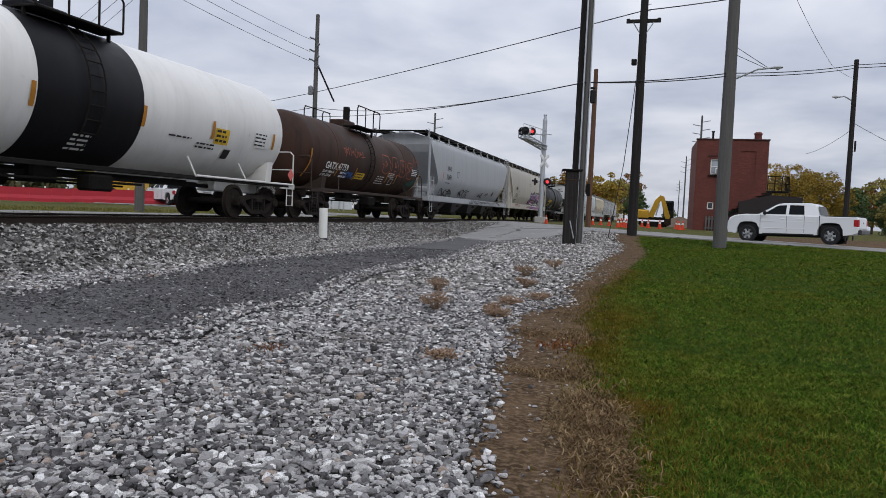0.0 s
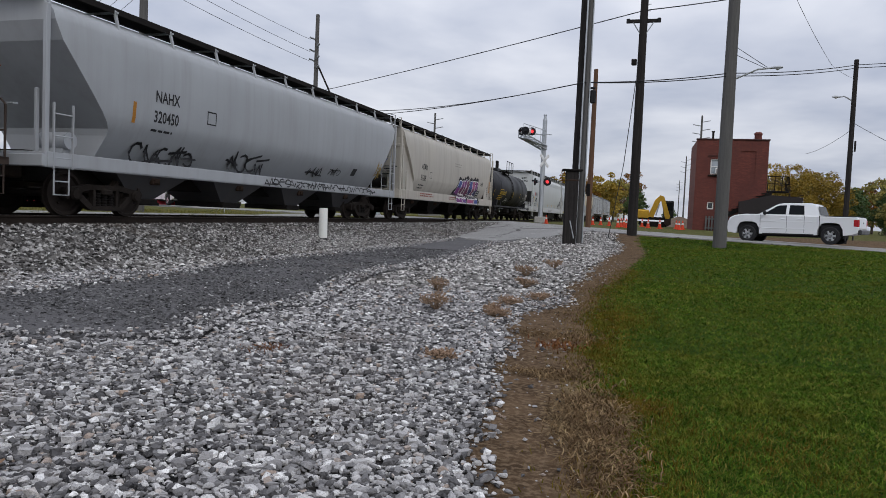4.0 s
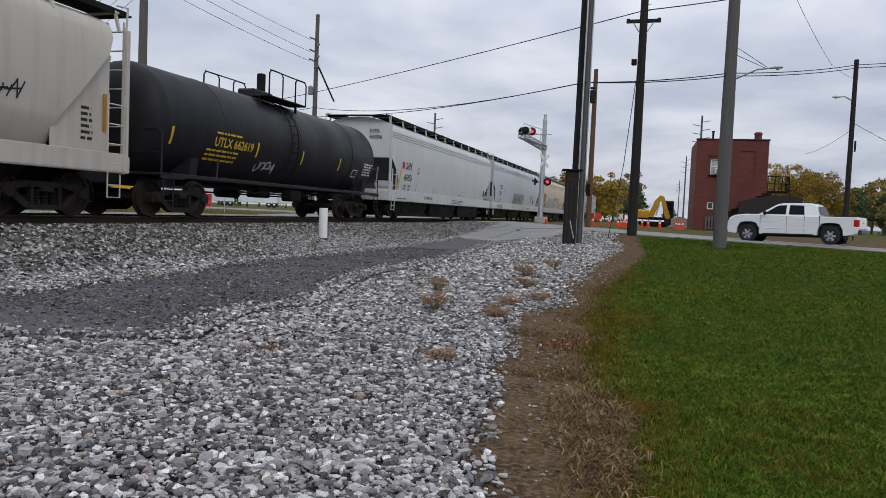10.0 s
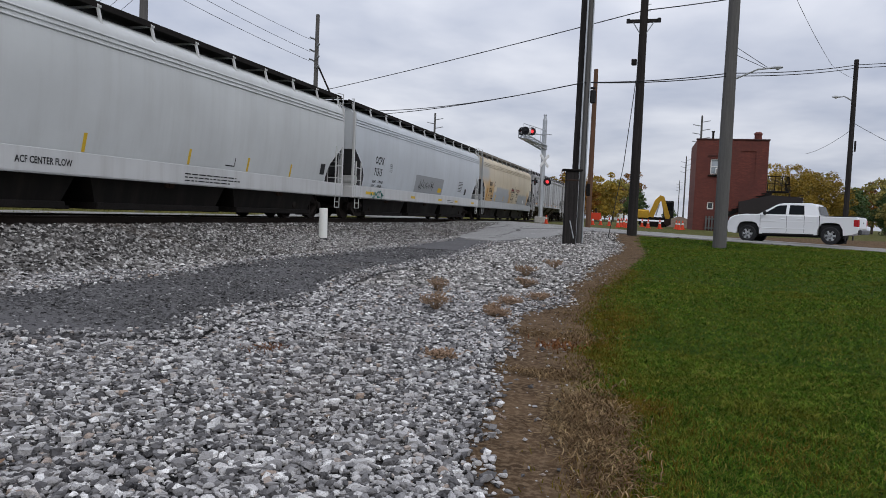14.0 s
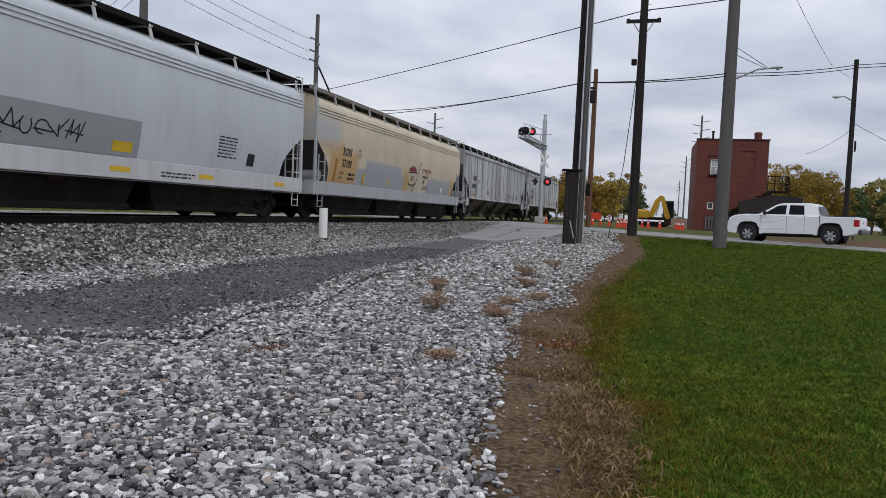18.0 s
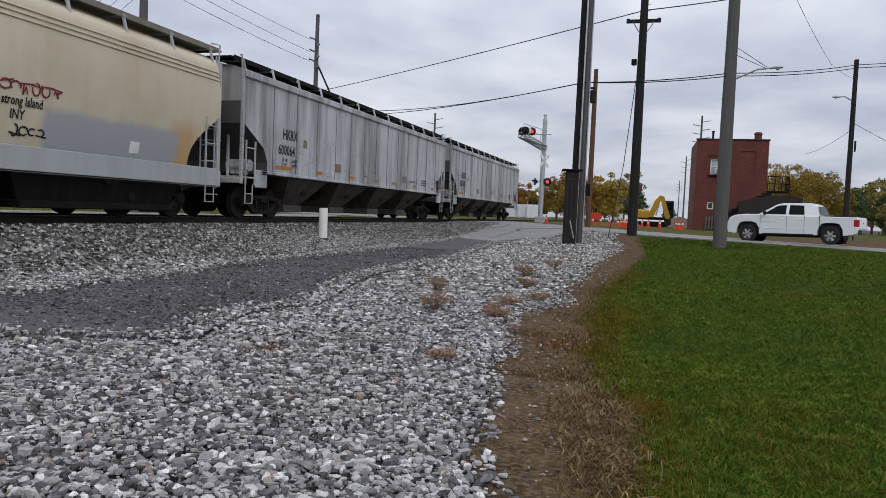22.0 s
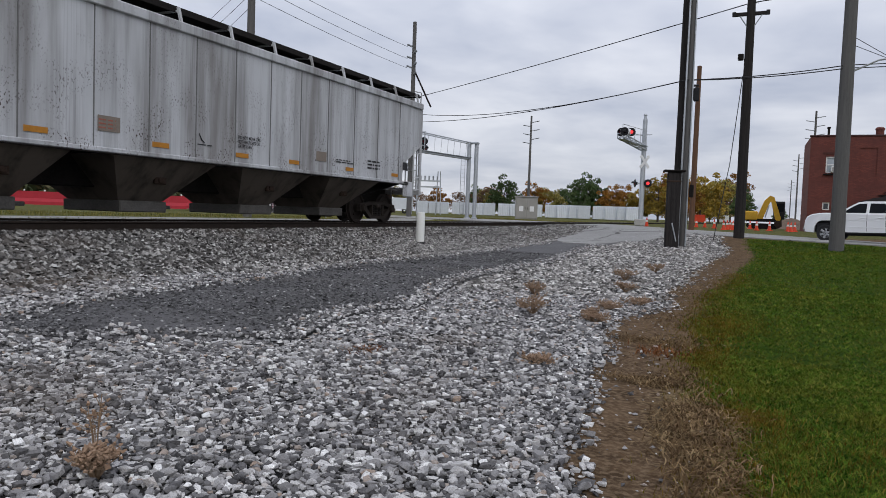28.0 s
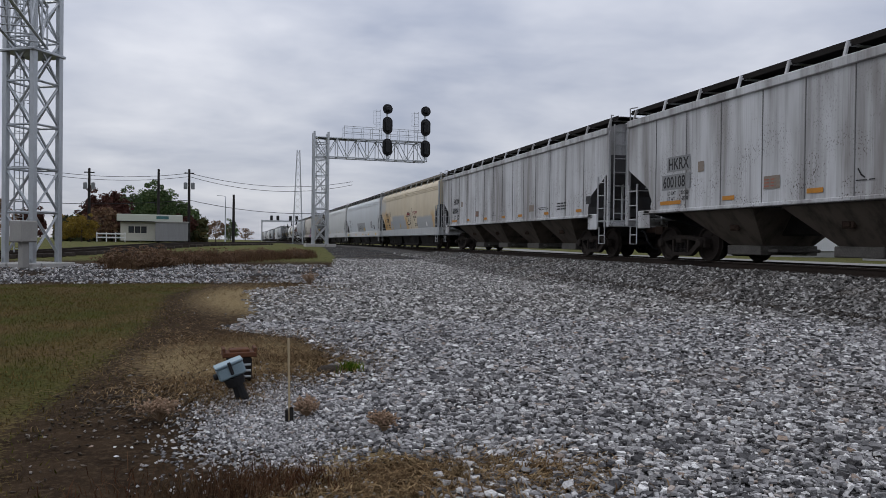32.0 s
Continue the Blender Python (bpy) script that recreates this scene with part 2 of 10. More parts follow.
    def mesh(self, name, material, smooth=None):
        me = bpy.data.meshes.new(name)
        me.from_pydata(self.v, [], self.f)
        me.update()
        bm = bmesh.new()
        bm.from_mesh(me)
        bmesh.ops.recalc_face_normals(bm, faces=bm.faces)
        bm.to_mesh(me)
        bm.free()
        if material is not None:
            me.materials.append(material)
        if smooth is not None:
            me.shade_smooth()
            me.set_sharp_from_angle(angle=radians(smooth))
        return me


def part(name, shape, material, parent, label="", at=None, smooth=None):
    """One mesh under a thing or under a part."""
    me = shape.mesh(name, material, smooth) if isinstance(shape, Shape) else shape
    ob = new(name, me)
    ob.parent = parent
    if at is not None:
        ob.matrix_basis = at
    return tagged(ob, label)


def thing(name, label, category, group="", kind="", at=None):
    ob = new(name)
    ob.empty_display_size = 0.2
    if at is not None:
        ob.matrix_basis = at
    return tagged(ob, label, category, group, kind)


def lone(name, shape, material, label, category, group="", kind="", at=None, smooth=None):
    ob = new(name, shape.mesh(name, material, smooth) if isinstance(shape, Shape) else shape)
    if at is not None:
        ob.matrix_basis = at
    return tagged(ob, label, category, group, kind)


def raw_mesh(name, verts, faces, material, smooth=False):
    """Mesh from numpy arrays; all faces have the same number of corners."""
    me = bpy.data.meshes.new(name)
    n = faces.shape[1]
    me.vertices.add(len(verts))
    me.vertices.foreach_set("co", np.ascontiguousarray(verts, dtype=np.float32).ravel())
    me.loops.add(faces.size)
    me.loops.foreach_set("vertex_index", np.ascontiguousarray(faces, dtype=np.int32).ravel())
    me.polygons.add(len(faces))
    me.polygons.foreach_set("loop_start", np.arange(0, faces.size, n, dtype=np.int32))
    me.update(calc_edges=True)
    me.materials.append(material)
    if not smooth:
        me.polygons.foreach_set("use_smooth", np.zeros(len(faces), dtype=bool))
    return me
# ---------------------------------------------------------------- ground
RAIL_Z = 1.09          # top of rail
TRACK_X = -12.6        # middle of the track


def sstep(a, b, t):
    t = np.clip((t - a) / (b - a), 0, 1)
    return t * t * (3 - 2 * t)


def along(pts, t):
    return np.interp(t, [p[0] for p in pts], [p[1] for p in pts])


ROAD_NEAR = ((-60, 52.0), (-11, 41.0), (-6, 38.0), (-1.5, 35.3), (9, 34.0), (60, 30.0))
ROAD_FAR = ((-60, 64.0), (-11, 53.5), (-6, 49.5), (0, 45.5), (9, 42.5), (60, 38.0))
BANK = ((-30, 0.86), (-17, 0.86), (-15.2, 0.90), (-11.15, 0.90), (-9.0, 0.34), (-2.0, 0.02), (0, 0.0))


def road_z(x):
    return np.clip(0.70 + 0.0205 * (7.5 - x), 0.35, 1.06)


def ground_z(x, y):
    """Height of the ground; works on numbers and arrays."""
    x, y = np.asarray(x, float), np.asarray(y, float)
    b, c = sstep(3, 60, np.abs(y)), along(BANK, x)
    k, m = 0.06, np.maximum(b, c)
    z = m + k * np.log(np.exp((b - m) / k) + np.exp((c - m) / k)) - k * 0.69 * np.exp(-((b - c) / 0.2) ** 2)
    d = np.maximum(np.maximum(along(ROAD_NEAR, x) - y, y - along(ROAD_FAR, x)), 0)
    w = 1 - sstep(0, 5, d)
    return z + (road_z(x) - 0.06 - z) * w


def gz(x, y):
    return float(ground_z(x, y))


# edges of the lawn and of the gravel, as x for each y
LAWN_X = ((-400, 2.4), (-30, 2.4), (-21, 0.5), (-18.5, 1.7), (-14, 1.5), (-9, 1.55), (-6, 1.75), (-4.6, 1.4), (0, 0.7), (3.6, -0.05), (4.5, -0.15), (5.3, -0.08), (6.0, -0.19), (6.4, -0.45), (7.4, -0.59), (9.0, -0.76), (11, -0.92), (14, -1.05), (17.7, -0.82), (21, -0.72), (26, -0.4), (32.5, -0.9), (34, -1.0))
GRAVEL_X = ((-60, -6.5), (-35, -4.5), (-21.9, -2.6), (-20.9, -1.5), (-18.5, -0.2), (-14, -0.3), (-12, 0.1), (-10.8, -1.05), (-8.8, -1.2), (-7.5, -0.95), (-5.2, -0.9), (-4.6, -1.3), (0, -0.7), (3.7, -0.84), (4.3, -1.12), (4.9, -1.10), (5.8, -1.30), (6.8, -1.52), (7.7, -1.60), (9.2, -1.95), (10.3, -2.04), (12, -1.55), (15.7, -1.78), (20.3, -1.76), (28.2, -1.43), (38, -2.5))
PATH_L = ((4.3, -7.0), (5.4, -7.5), (7.0, -7.76), (9.4, -7.84), (11.3, -8.1), (13.7, -8.37), (18, -8.30), (25.5, -8.44), (31.3, -8.26), (40, -8.3))
PATH_R = ((4.3, -6.6), (4.7, -5.7), (5.3, -5.55), (5.6, -5.2), (6.0, -4.62), (6.3, -4.45), (6.7, -4.62), (7.7, -4.84), (8.4, -4.80), (9.0, -4.5), (9.6, -4.66), (10.5, -4.88), (12.7, -5.40), (14.7, -5.62), (18.9, -5.43), (26, -6.0), (33, -5.6), (40, -3.0))


def spread(lo, hi, fine, step, grow):
    """Coordinates with an even step between the fine limits, widening outside."""
    a = list(np.arange(fine[0], fine[1] + 1e-6, step))
    s, t = step, a[-1]
    while t < hi:
        s *= grow
        t += s
        a.append(min(t, hi))
    s, t = step, a[0]
    while t > lo:
        s *= grow
        t -= s
        a.insert(0, max(t, lo))
    return np.array(a)


gx, gy = spread(-2500, 2500, (-12, 4), 0.2, 1.09), spread(-2500, 2500, (-14, 26), 0.25, 1.09)
GX, GY = np.meshgrid(gx, gy)
wob = np.vectorize(lambda a, b: noise.noise((a * 0.7, b * 0.7, 3.1)))
near = (np.abs(GX) < 40) & (np.abs(GY) < 60)
W1 = np.zeros_like(GX)
W1[near] = wob(GX[near], GY[near])
GZ = ground_z(GX, GY) + 0.03 * W1
nx, ny = len(gx), len(gy)
ii = (np.arange(ny - 1)[:, None] * nx + np.arange(nx - 1)[None, :]).ravel()
ground_faces = np.stack([ii, ii + 1, ii + nx + 1, ii + nx], axis=1)

# what covers the ground: lawn, gravel, dry straw, dark ballast
lawn_edge, gravel_edge = along(LAWN_X, GY), along(GRAVEL_X, GY)
far_side = sstep(-17.0, -18.5, GX)
beyond = sstep(44, 47, GY - 0.25 * GX)
LAWN = np.clip(0.5 + (GX - lawn_edge) / np.where(GY < 0, 1.2, 0.55), 0, 1) * (1 - sstep(34, 35, GY)) * (1 - sstep(-20.5, -22.5, GY))
WORN = sstep(1, -4, GY)
STONES = np.clip(0.5 + (gravel_edge - GX + 0.25 * W1) / 0.45, 0, 1) * (1 - far_side) * (1 - sstep(44, 46, GY))
STONES = np.maximum(STONES, sstep(-21, -23, GY) * sstep(-31, -27, GY) * (GX > -4) * (0.62 + 0.5 * W1))
STRAW = np.clip(np.exp(-(((GX + 1.0) / 0.9) ** 2 + ((GY + 4.6) / 0.7) ** 2)) + np.exp(-(((GX - 0.1) / 1.2) ** 2 + ((GY + 9.3) / 1.8) ** 2)) + np.exp(-(((GX + 0.4) / 1.6) ** 2 + ((GY + 17.5) / 4) ** 2)) + 0.9 * np.exp(-(((GX + 0.35) / 0.5) ** 2 + ((GY - 6.2) / 1.6) ** 2)), 0, 1)
BALLAST = sstep(-8.6, -9.3, GX) * (1 - far_side)
FIELD = np.clip(far_side + beyond + sstep(-26, -40, GY) * (GX > -9), 0, 1)

n = Nodes("ground_cover")
p1, p2, p3 = n.noise(0.6, world=True), n.noise(3.5, world=True, detail=6), n.noise(22, world=True, detail=5)
fine = n.noise(70, world=True, detail=3)
soil = n.mix(n.range(p2, 0.35, 0.65), (0.056, 0.036, 0.021), (0.120, 0.078, 0.046))
soil = n.mix(n.range(p3, 0.45, 0.62, 0, 0.65), soil, (0.205, 0.145, 0.092))
damp = n.mix(n.range(p2, 0.35, 0.7), (0.020, 0.0125, 0.0075), (0.052, 0.034, 0.020))
damp = n.mix(n.range(p3, 0.5, 0.64, 0, 0.5), damp, (0.088, 0.060, 0.036))
soil = n.mix(n.attr("worn"), soil, damp)
pebble = n.t.nodes.new("ShaderNodeTexVoronoi")
pebble.inputs["Scale"].default_value = 24.0
geo = n.t.nodes.new("ShaderNodeNewGeometry")
n.link(geo.outputs["Position"], pebble.inputs["Vector"])
sep = n.t.nodes.new("ShaderNodeSeparateColor")
n.link(pebble.outputs["Color"], sep.inputs[0])
stone = n.ramp(sep.outputs[0], [(0.0, (0.022, 0.022, 0.023)), (0.35, (0.06, 0.059, 0.06)), (0.7, (0.15, 0.148, 0.146)), (1.0, (0.36, 0.352, 0.345))])
# near-black rims round each pebble: the shade between stones is painted in
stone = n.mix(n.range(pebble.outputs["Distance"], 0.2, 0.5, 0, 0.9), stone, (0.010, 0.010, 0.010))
brownish = n.mix(0.6, stone, (0.14, 0.11, 0.085))
stone = n.mix(n.range(p1, 0.5, 0.7, 0, 0.5), stone, brownish)
dark = n.mix(0.5, stone, (0.13, 0.125, 0.12))
stone = n.mix(n.attr("ballast"), stone, dark)
straw = n.mix(n.range(fine, 0.35, 0.65), (0.12, 0.085, 0.042), (0.34, 0.26, 0.14))
turf = n.mix(n.range(p3, 0.35, 0.65), (0.010, 0.024, 0.002), (0.034, 0.070, 0.006))
turf = n.mix(n.range(p2, 0.5, 0.75, 0, 0.45), turf, (0.085, 0.075, 0.014))
turf = n.mix(n.math("MULTIPLY", n.attr("worn"), n.range(p1, 0.36, 0.6, 1.0, 0.45)), turf, n.mix(n.range(p3, 0.4, 0.62), (0.060, 0.040, 0.016), (0.125, 0.086, 0.040)))
meadow = n.mix(n.range(p2, 0.35, 0.65), (0.060, 0.072, 0.022), (0.125, 0.112, 0.045))
edge = n.math("MULTIPLY", n.math("SUBTRACT", p3, 0.5), 0.9)


def cover(name, lo=0.42, hi=0.58):
    return n.range(n.math("ADD", n.attr(name), edge), lo, hi)


tone = n.mix(cover("straw", 0.3, 0.75), soil, straw)
tone = n.mix(cover("field"), tone, meadow)
tone = n.mix(cover("lawn"), tone, turf)
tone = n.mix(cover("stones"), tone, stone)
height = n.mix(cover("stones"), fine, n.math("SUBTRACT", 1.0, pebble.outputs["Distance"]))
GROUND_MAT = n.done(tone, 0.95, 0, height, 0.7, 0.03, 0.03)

me = raw_mesh("ground", np.stack([GX.ravel(), GY.ravel(), GZ.ravel()], axis=1), ground_faces, GROUND_MAT, True)
me.shade_smooth()
for name, field in (("lawn", LAWN), ("stones", STONES), ("straw", STRAW), ("ballast", BALLAST), ("field", FIELD), ("worn", WORN)):
    me.attributes.new(name, "FLOAT", "POINT").data.foreach_set("value", np.ascontiguousarray(field, dtype=np.float32).ravel())
ground = tagged(new("ground", me), "gravel yard, worn earth, green lawn and dry field", "ground", kind="structure")


# ---------------------------------------------------------------- road, path, street behind the track
def ribbon(name, rows, material, label, lift, thick=0.12, cross=6, height=ground_z):
    """A paved strip; rows of (left x, left y, right x, right y)."""
    s = Shape()
    k = len(rows)
    for side in (0, 1):
        for lx, ly, rx, ry in rows:
            for j in range(cross + 1):
                t = j / cross
                x, y = lx + (rx - lx) * t, ly + (ry - ly) * t
                s.v.append((x, y, float(height(x, y)) + lift + 0.012 * noise.noise((x * 0.8, y * 0.8, 0)) - side * thick - (0.02 if j in (0, cross) else 0)))
    w = cross + 1
    for i in range(k - 1):
        for j in range(cross):
            a = i * w + j
            s.f.append((a, a + 1, a + w + 1, a + w))
            b = k * w + a
            s.f.append((b, b + w, b + w + 1, b + 1))
        for j in (0, cross):
            a, b = i * w + j, k * w + i * w + j
            s.f.append((a, a + w, b + w, b))
    for i in (0, k - 1):
        for j in range(cross):
            a, b = i * w + j, k * w + i * w + j
            s.f.append((a, b, b + 1, a + 1))
    return lone(name, s, material, label, name, kind="structure", smooth=40)


def paving(name, col, crack, scale=1.0, chip=0.5, gritty=0.35):
    n = Nodes(name)
    blot, mid, grit = n.noise(0.45 * scale, world=True, detail=6), n.noise(3.0 * scale, world=True, detail=6), n.noise(60, world=True, detail=3)
    tone = n.ramp(blot, [(0.3, shade(col, 0.78)), (0.7, shade(col, 1.15))])
    tone = n.mix(gritty, tone, n.ramp(grit, [(0.3, shade(col, 0.5)), (0.7, shade(col, 1.6))]))
    tone = n.mix(n.range(mid, 0.62, 0.68, 0, chip), tone, shade(col, 1.9))
    vor = n.t.nodes.new("ShaderNodeTexVoronoi")
    vor.feature = "DISTANCE_TO_EDGE"
    vor.inputs["Scale"].default_value = 0.22 * scale
    g = n.t.nodes.new("ShaderNodeNewGeometry")
    warp = n.t.nodes.new("ShaderNodeVectorMath")
    warp.operation = "ADD"
    n.link(g.outputs["Position"], warp.inputs[0])
    n.link(n.mix(1.0, (0, 0, 0), n.ramp(n.noise(1.2, world=True), [(0, (0, 0, 0)), (1, (1.6, 1.6, 0))])), warp.inputs[1])
    n.link(warp.outputs[0], vor.inputs["Vector"])
    tone = n.mix(n.range(vor.outputs["Distance"], 0.004, 0.012, 0.85 * crack, 0), tone, (0.03, 0.028, 0.026))
    return n.done(tone, 0.92, 0, grit, 0.5, 0.01, 0.2)


ROAD_MAT = paving("worn_pale_asphalt", (0.24, 0.235, 0.225), 1.0)
PATH_MAT = paving("coarse_grey_asphalt", (0.092, 0.089, 0.091), 0.25, 4.0, 0.25, 0.6)
CONCRETE = paving("pale_concrete", (0.38, 0.37, 0.35), 0.6)
xs = list(np.arange(-60, -17, 4.0)) + list(np.arange(-15.2, 60, 1.5))
ribbon("road", [(x, float(along(ROAD_NEAR, x)), x, float(along(ROAD_FAR, x))) for x in np.arange(-10.9, 61, 1.5)], ROAD_MAT, "cracked pale asphalt road leading over the railway crossing", 0.06, height=lambda x, y: road_z(x) - 0.06)
ribbon("road", [(x, float(along(ROAD_NEAR, x)), x, float(along(ROAD_FAR, x))) for x in np.arange(-60, -13.9, 2.0)], ROAD_MAT, "cracked pale asphalt road beyond the railway crossing", 0.06, height=lambda x, y: road_z(x) - 0.06)


def ragged(pts, y, seed):
    return float(along(pts, y)) + 0.14 * noise.noise((y * 1.7, seed, 0)) + 0.06 * noise.noise((y * 6, seed, 4))


ribbon("path", [(ragged(PATH_L, y, 1), y, ragged(PATH_R, y, 2), y) for y in np.arange(4.25, 31.2, 0.3)], PATH_MAT, "dark grey asphalt service path with ragged edges", 0.022, 0.1, 14, height=lambda x, y: ground_z(x, y) + 0.03 * wob(x, y))
APRON_L, APRON_R = ((28.5, -7.6), (30.5, -8.5), (33, -8.9), (40, -9.1)), ((28.5, -6.6), (30.5, -5.8), (34, -4.6), (38, -2.4), (41, 0.2))
ribbon("pavement", [(ragged(APRON_L, y, 7), y, ragged(APRON_R, y, 8), y) for y in np.arange(28.5, 41.6, 0.3)], ROAD_MAT, "worn pale apron where the path meets the road", 0.05, 0.1, 14, height=lambda x, y: ground_z(x, y) + 0.03 * wob(x, y))
ribbon("street", [(-23.5, y, -20.0, y) for y in np.arange(-70, 47, 4.0)], paving("grey_street_concrete", (0.22, 0.215, 0.205), 0.6), "pale concrete street running behind the railway", 0.02, 0.15)

# ---------------------------------------------------------------- loose stones
ICO_T = (1 + 5 ** 0.5) / 2
ICO_V = np.array([(-1, ICO_T, 0), (1, ICO_T, 0), (-1, -ICO_T, 0), (1, -ICO_T, 0), (0, -1, ICO_T), (0, 1, ICO_T), (0, -1, -ICO_T), (0, 1, -ICO_T), (ICO_T, 0, -1), (ICO_T, 0, 1), (-ICO_T, 0, -1), (-ICO_T, 0, 1)]) / 1.9
ICO_F = np.array([(0, 11, 5), (0, 5, 1), (0, 1, 7), (0, 7, 10), (0, 10, 11), (1, 5, 9), (5, 11, 4), (11, 10, 2), (10, 7, 6), (7, 1, 8), (3, 9, 4), (3, 4, 2), (3, 2, 6), (3, 6, 8), (3, 8, 9), (4, 9, 5), (2, 4, 11), (6, 2, 10), (8, 6, 7), (9, 8, 1)])
OCT_V = np.array([(1, 0, 0), (0, 1, 0), (-1, 0, 0), (0, -1, 0), (0, 0, 1), (0, 0, -1.0)])
OCT_F = np.array([(0, 1, 4), (1, 2, 4), (2, 3, 4), (3, 0, 4), (1, 0, 5), (2, 1, 5), (3, 2, 5), (0, 3, 5)])
CUBE_V = np.array([(i, j, k) for i in (-1, 1) for j in (-1, 1) for k in (-1, 1)]) * 0.62
CUBE_F = np.array([(0, 1, 3), (0, 3, 2), (4, 6, 7), (4, 7, 5), (0, 4, 5), (0, 5, 1), (2, 3, 7), (2, 7, 6), (0, 2, 6), (0, 6, 4), (1, 5, 7), (1, 7, 3)])
rng = np.random.default_rng(7)


def scatter(name, px, py, size, material, label, category, base=(CUBE_V, CUBE_F), squash=(0.4, 0.8), sink=0.25, lift=0.0, stack=1.0):
    """One mesh of many angular stones lying on the ground."""
    k = len(px)
    bv, bf = base
    v = bv[None] * (1 + rng.uniform(-0.45, 0.30, (k, len(bv), 3)))
    v = v * np.stack([rng.uniform(0.9, 1.5, k), rng.uniform(0.55, 0.95, k), rng.uniform(*squash, k)], axis=1)[:, None, :]
    a, b = rng.uniform(0, 2 * np.pi, k), rng.normal(0, 0.42, k)
    ca, sa, cb, sb = np.cos(a)[:, None], np.sin(a)[:, None], np.cos(b)[:, None], np.sin(b)[:, None]
    x, y, z = v[..., 0], v[..., 1], v[..., 2]
    y, z = y * cb - z * sb, y * sb + z * cb
    x, y = x * ca - y * sa, x * sa + y * ca
    s = size[:, None]
    z0 = ground_z(px, py) + 0.03 * wob(px, py) + lift
    deep = (sink + rng.uniform(-0.35, 0.55, k) * stack)[:, None]
    co = np.stack([px[:, None] + x * s, py[:, None] + y * s, z0[:, None] + (z + deep) * s], axis=-1).reshape(-1, 3)
    faces = (bf[None] + (np.arange(k) * len(bv))[:, None, None]).reshape(-1, 3)
    return tagged(new(name, raw_mesh(name, co, faces, material)), label, category, kind="stuff")


def stone_mat(name, stops, dust):
    n = Nodes(name)
    tone = n.ramp(n.island(), stops)
    tone = n.mix(n.range(n.noise(45, world=True), 0.45, 0.75, 0, 0.3), tone, dust)
    tone = n.mix(n.range(n.noise(110, world=True, detail=3), 0.5, 0.68, 0, 0.55), tone, shade(dust, 0.35))
    patch = n.noise(0.5, world=True, detail=3)
    tone = n.mix(n.range(patch, 0.55, 0.75, 0, 0.35), tone, (0.15, 0.12, 0.095))
    return n.done(tone, 0.95, 0, n.noise(90, world=True, detail=3), 0.8, 0.008, 0.08)


GRAVEL_MAT = stone_mat("grey_limestone_gravel", [(0.0, (0.035, 0.034, 0.036)), (0.2, (0.11, 0.107, 0.11)), (0.48, (0.27, 0.263, 0.262)), (0.76, (0.49, 0.478, 0.472)), (0.84, (0.56, 0.545, 0.535)), (0.87, (0.32, 0.235, 0.175)), (0.90, (0.54, 0.53, 0.52)), (1.0, (0.86, 0.85, 0.83))], (0.30, 0.29, 0.28))
PALE_GRAVEL = stone_mat("pale_dusty_gravel", [(0.0, (0.05, 0.048, 0.047)), (0.3, (0.19, 0.182, 0.175)), (0.7, (0.40, 0.387, 0.37)), (1.0, (0.80, 0.78, 0.75))], (0.36, 0.335, 0.305))
PATH_CHIP = stone_mat("asphalt_chips", [(0.0, (0.045, 0.044, 0.045)), (0.5, (0.10, 0.098, 0.099)), (0.88, (0.17, 0.168, 0.168)), (0.97, (0.26, 0.258, 0.255)), (1.0, (0.62, 0.61, 0.60))], (0.11, 0.11, 0.11))
BALLAST_DARK = stone_mat("damp_dark_grit", [(0.0, (0.015, 0.013, 0.012)), (0.7, (0.06, 0.05, 0.042)), (1.0, (0.16, 0.14, 0.12))], (0.05, 0.042, 0.035))
BALLAST_MAT = stone_mat("grey_brown_ballast", [(0.0, (0.028, 0.026, 0.025)), (0.4, (0.105, 0.10, 0.096)), (0.75, (0.25, 0.24, 0.23)), (0.92, (0.42, 0.41, 0.39)), (1.0, (0.60, 0.59, 0.57))], (0.15, 0.135, 0.12))


def where_gravel(x, y):
    on_path = (x > along(PATH_L, y) - 0.05) & (x < along(PATH_R, y) + 0.05) & (y > 4.3)
    on_path |= (x > along(APRON_L, y)) & (x < along(APRON_R, y) - 0.1) & (y > 28.8)
    keep = np.clip(0.5 + (along(GRAVEL_X, y) - x + 0.25 * wob(x, y)) / 0.45, 0, 1) ** 1.3
    return (~on_path) & (rng.uniform(0, 1, len(x)) < keep)


def stone_field(count, xr, yr, dmin, dmax, smin, smax):
    x, y = rng.uniform(*xr, count), rng.uniform(*yr, count)
    d = np.hypot(x, y)
    ok = (d > dmin) & (d < dmax) & where_gravel(x, y) & (x > -9.2)
    x, y = x[ok], y[ok]
    return x, y, rng.uniform(smin, smax, len(x)) * rng.choice([0.6, 0.8, 1.0, 1.0, 1.2, 1.55], len(x))


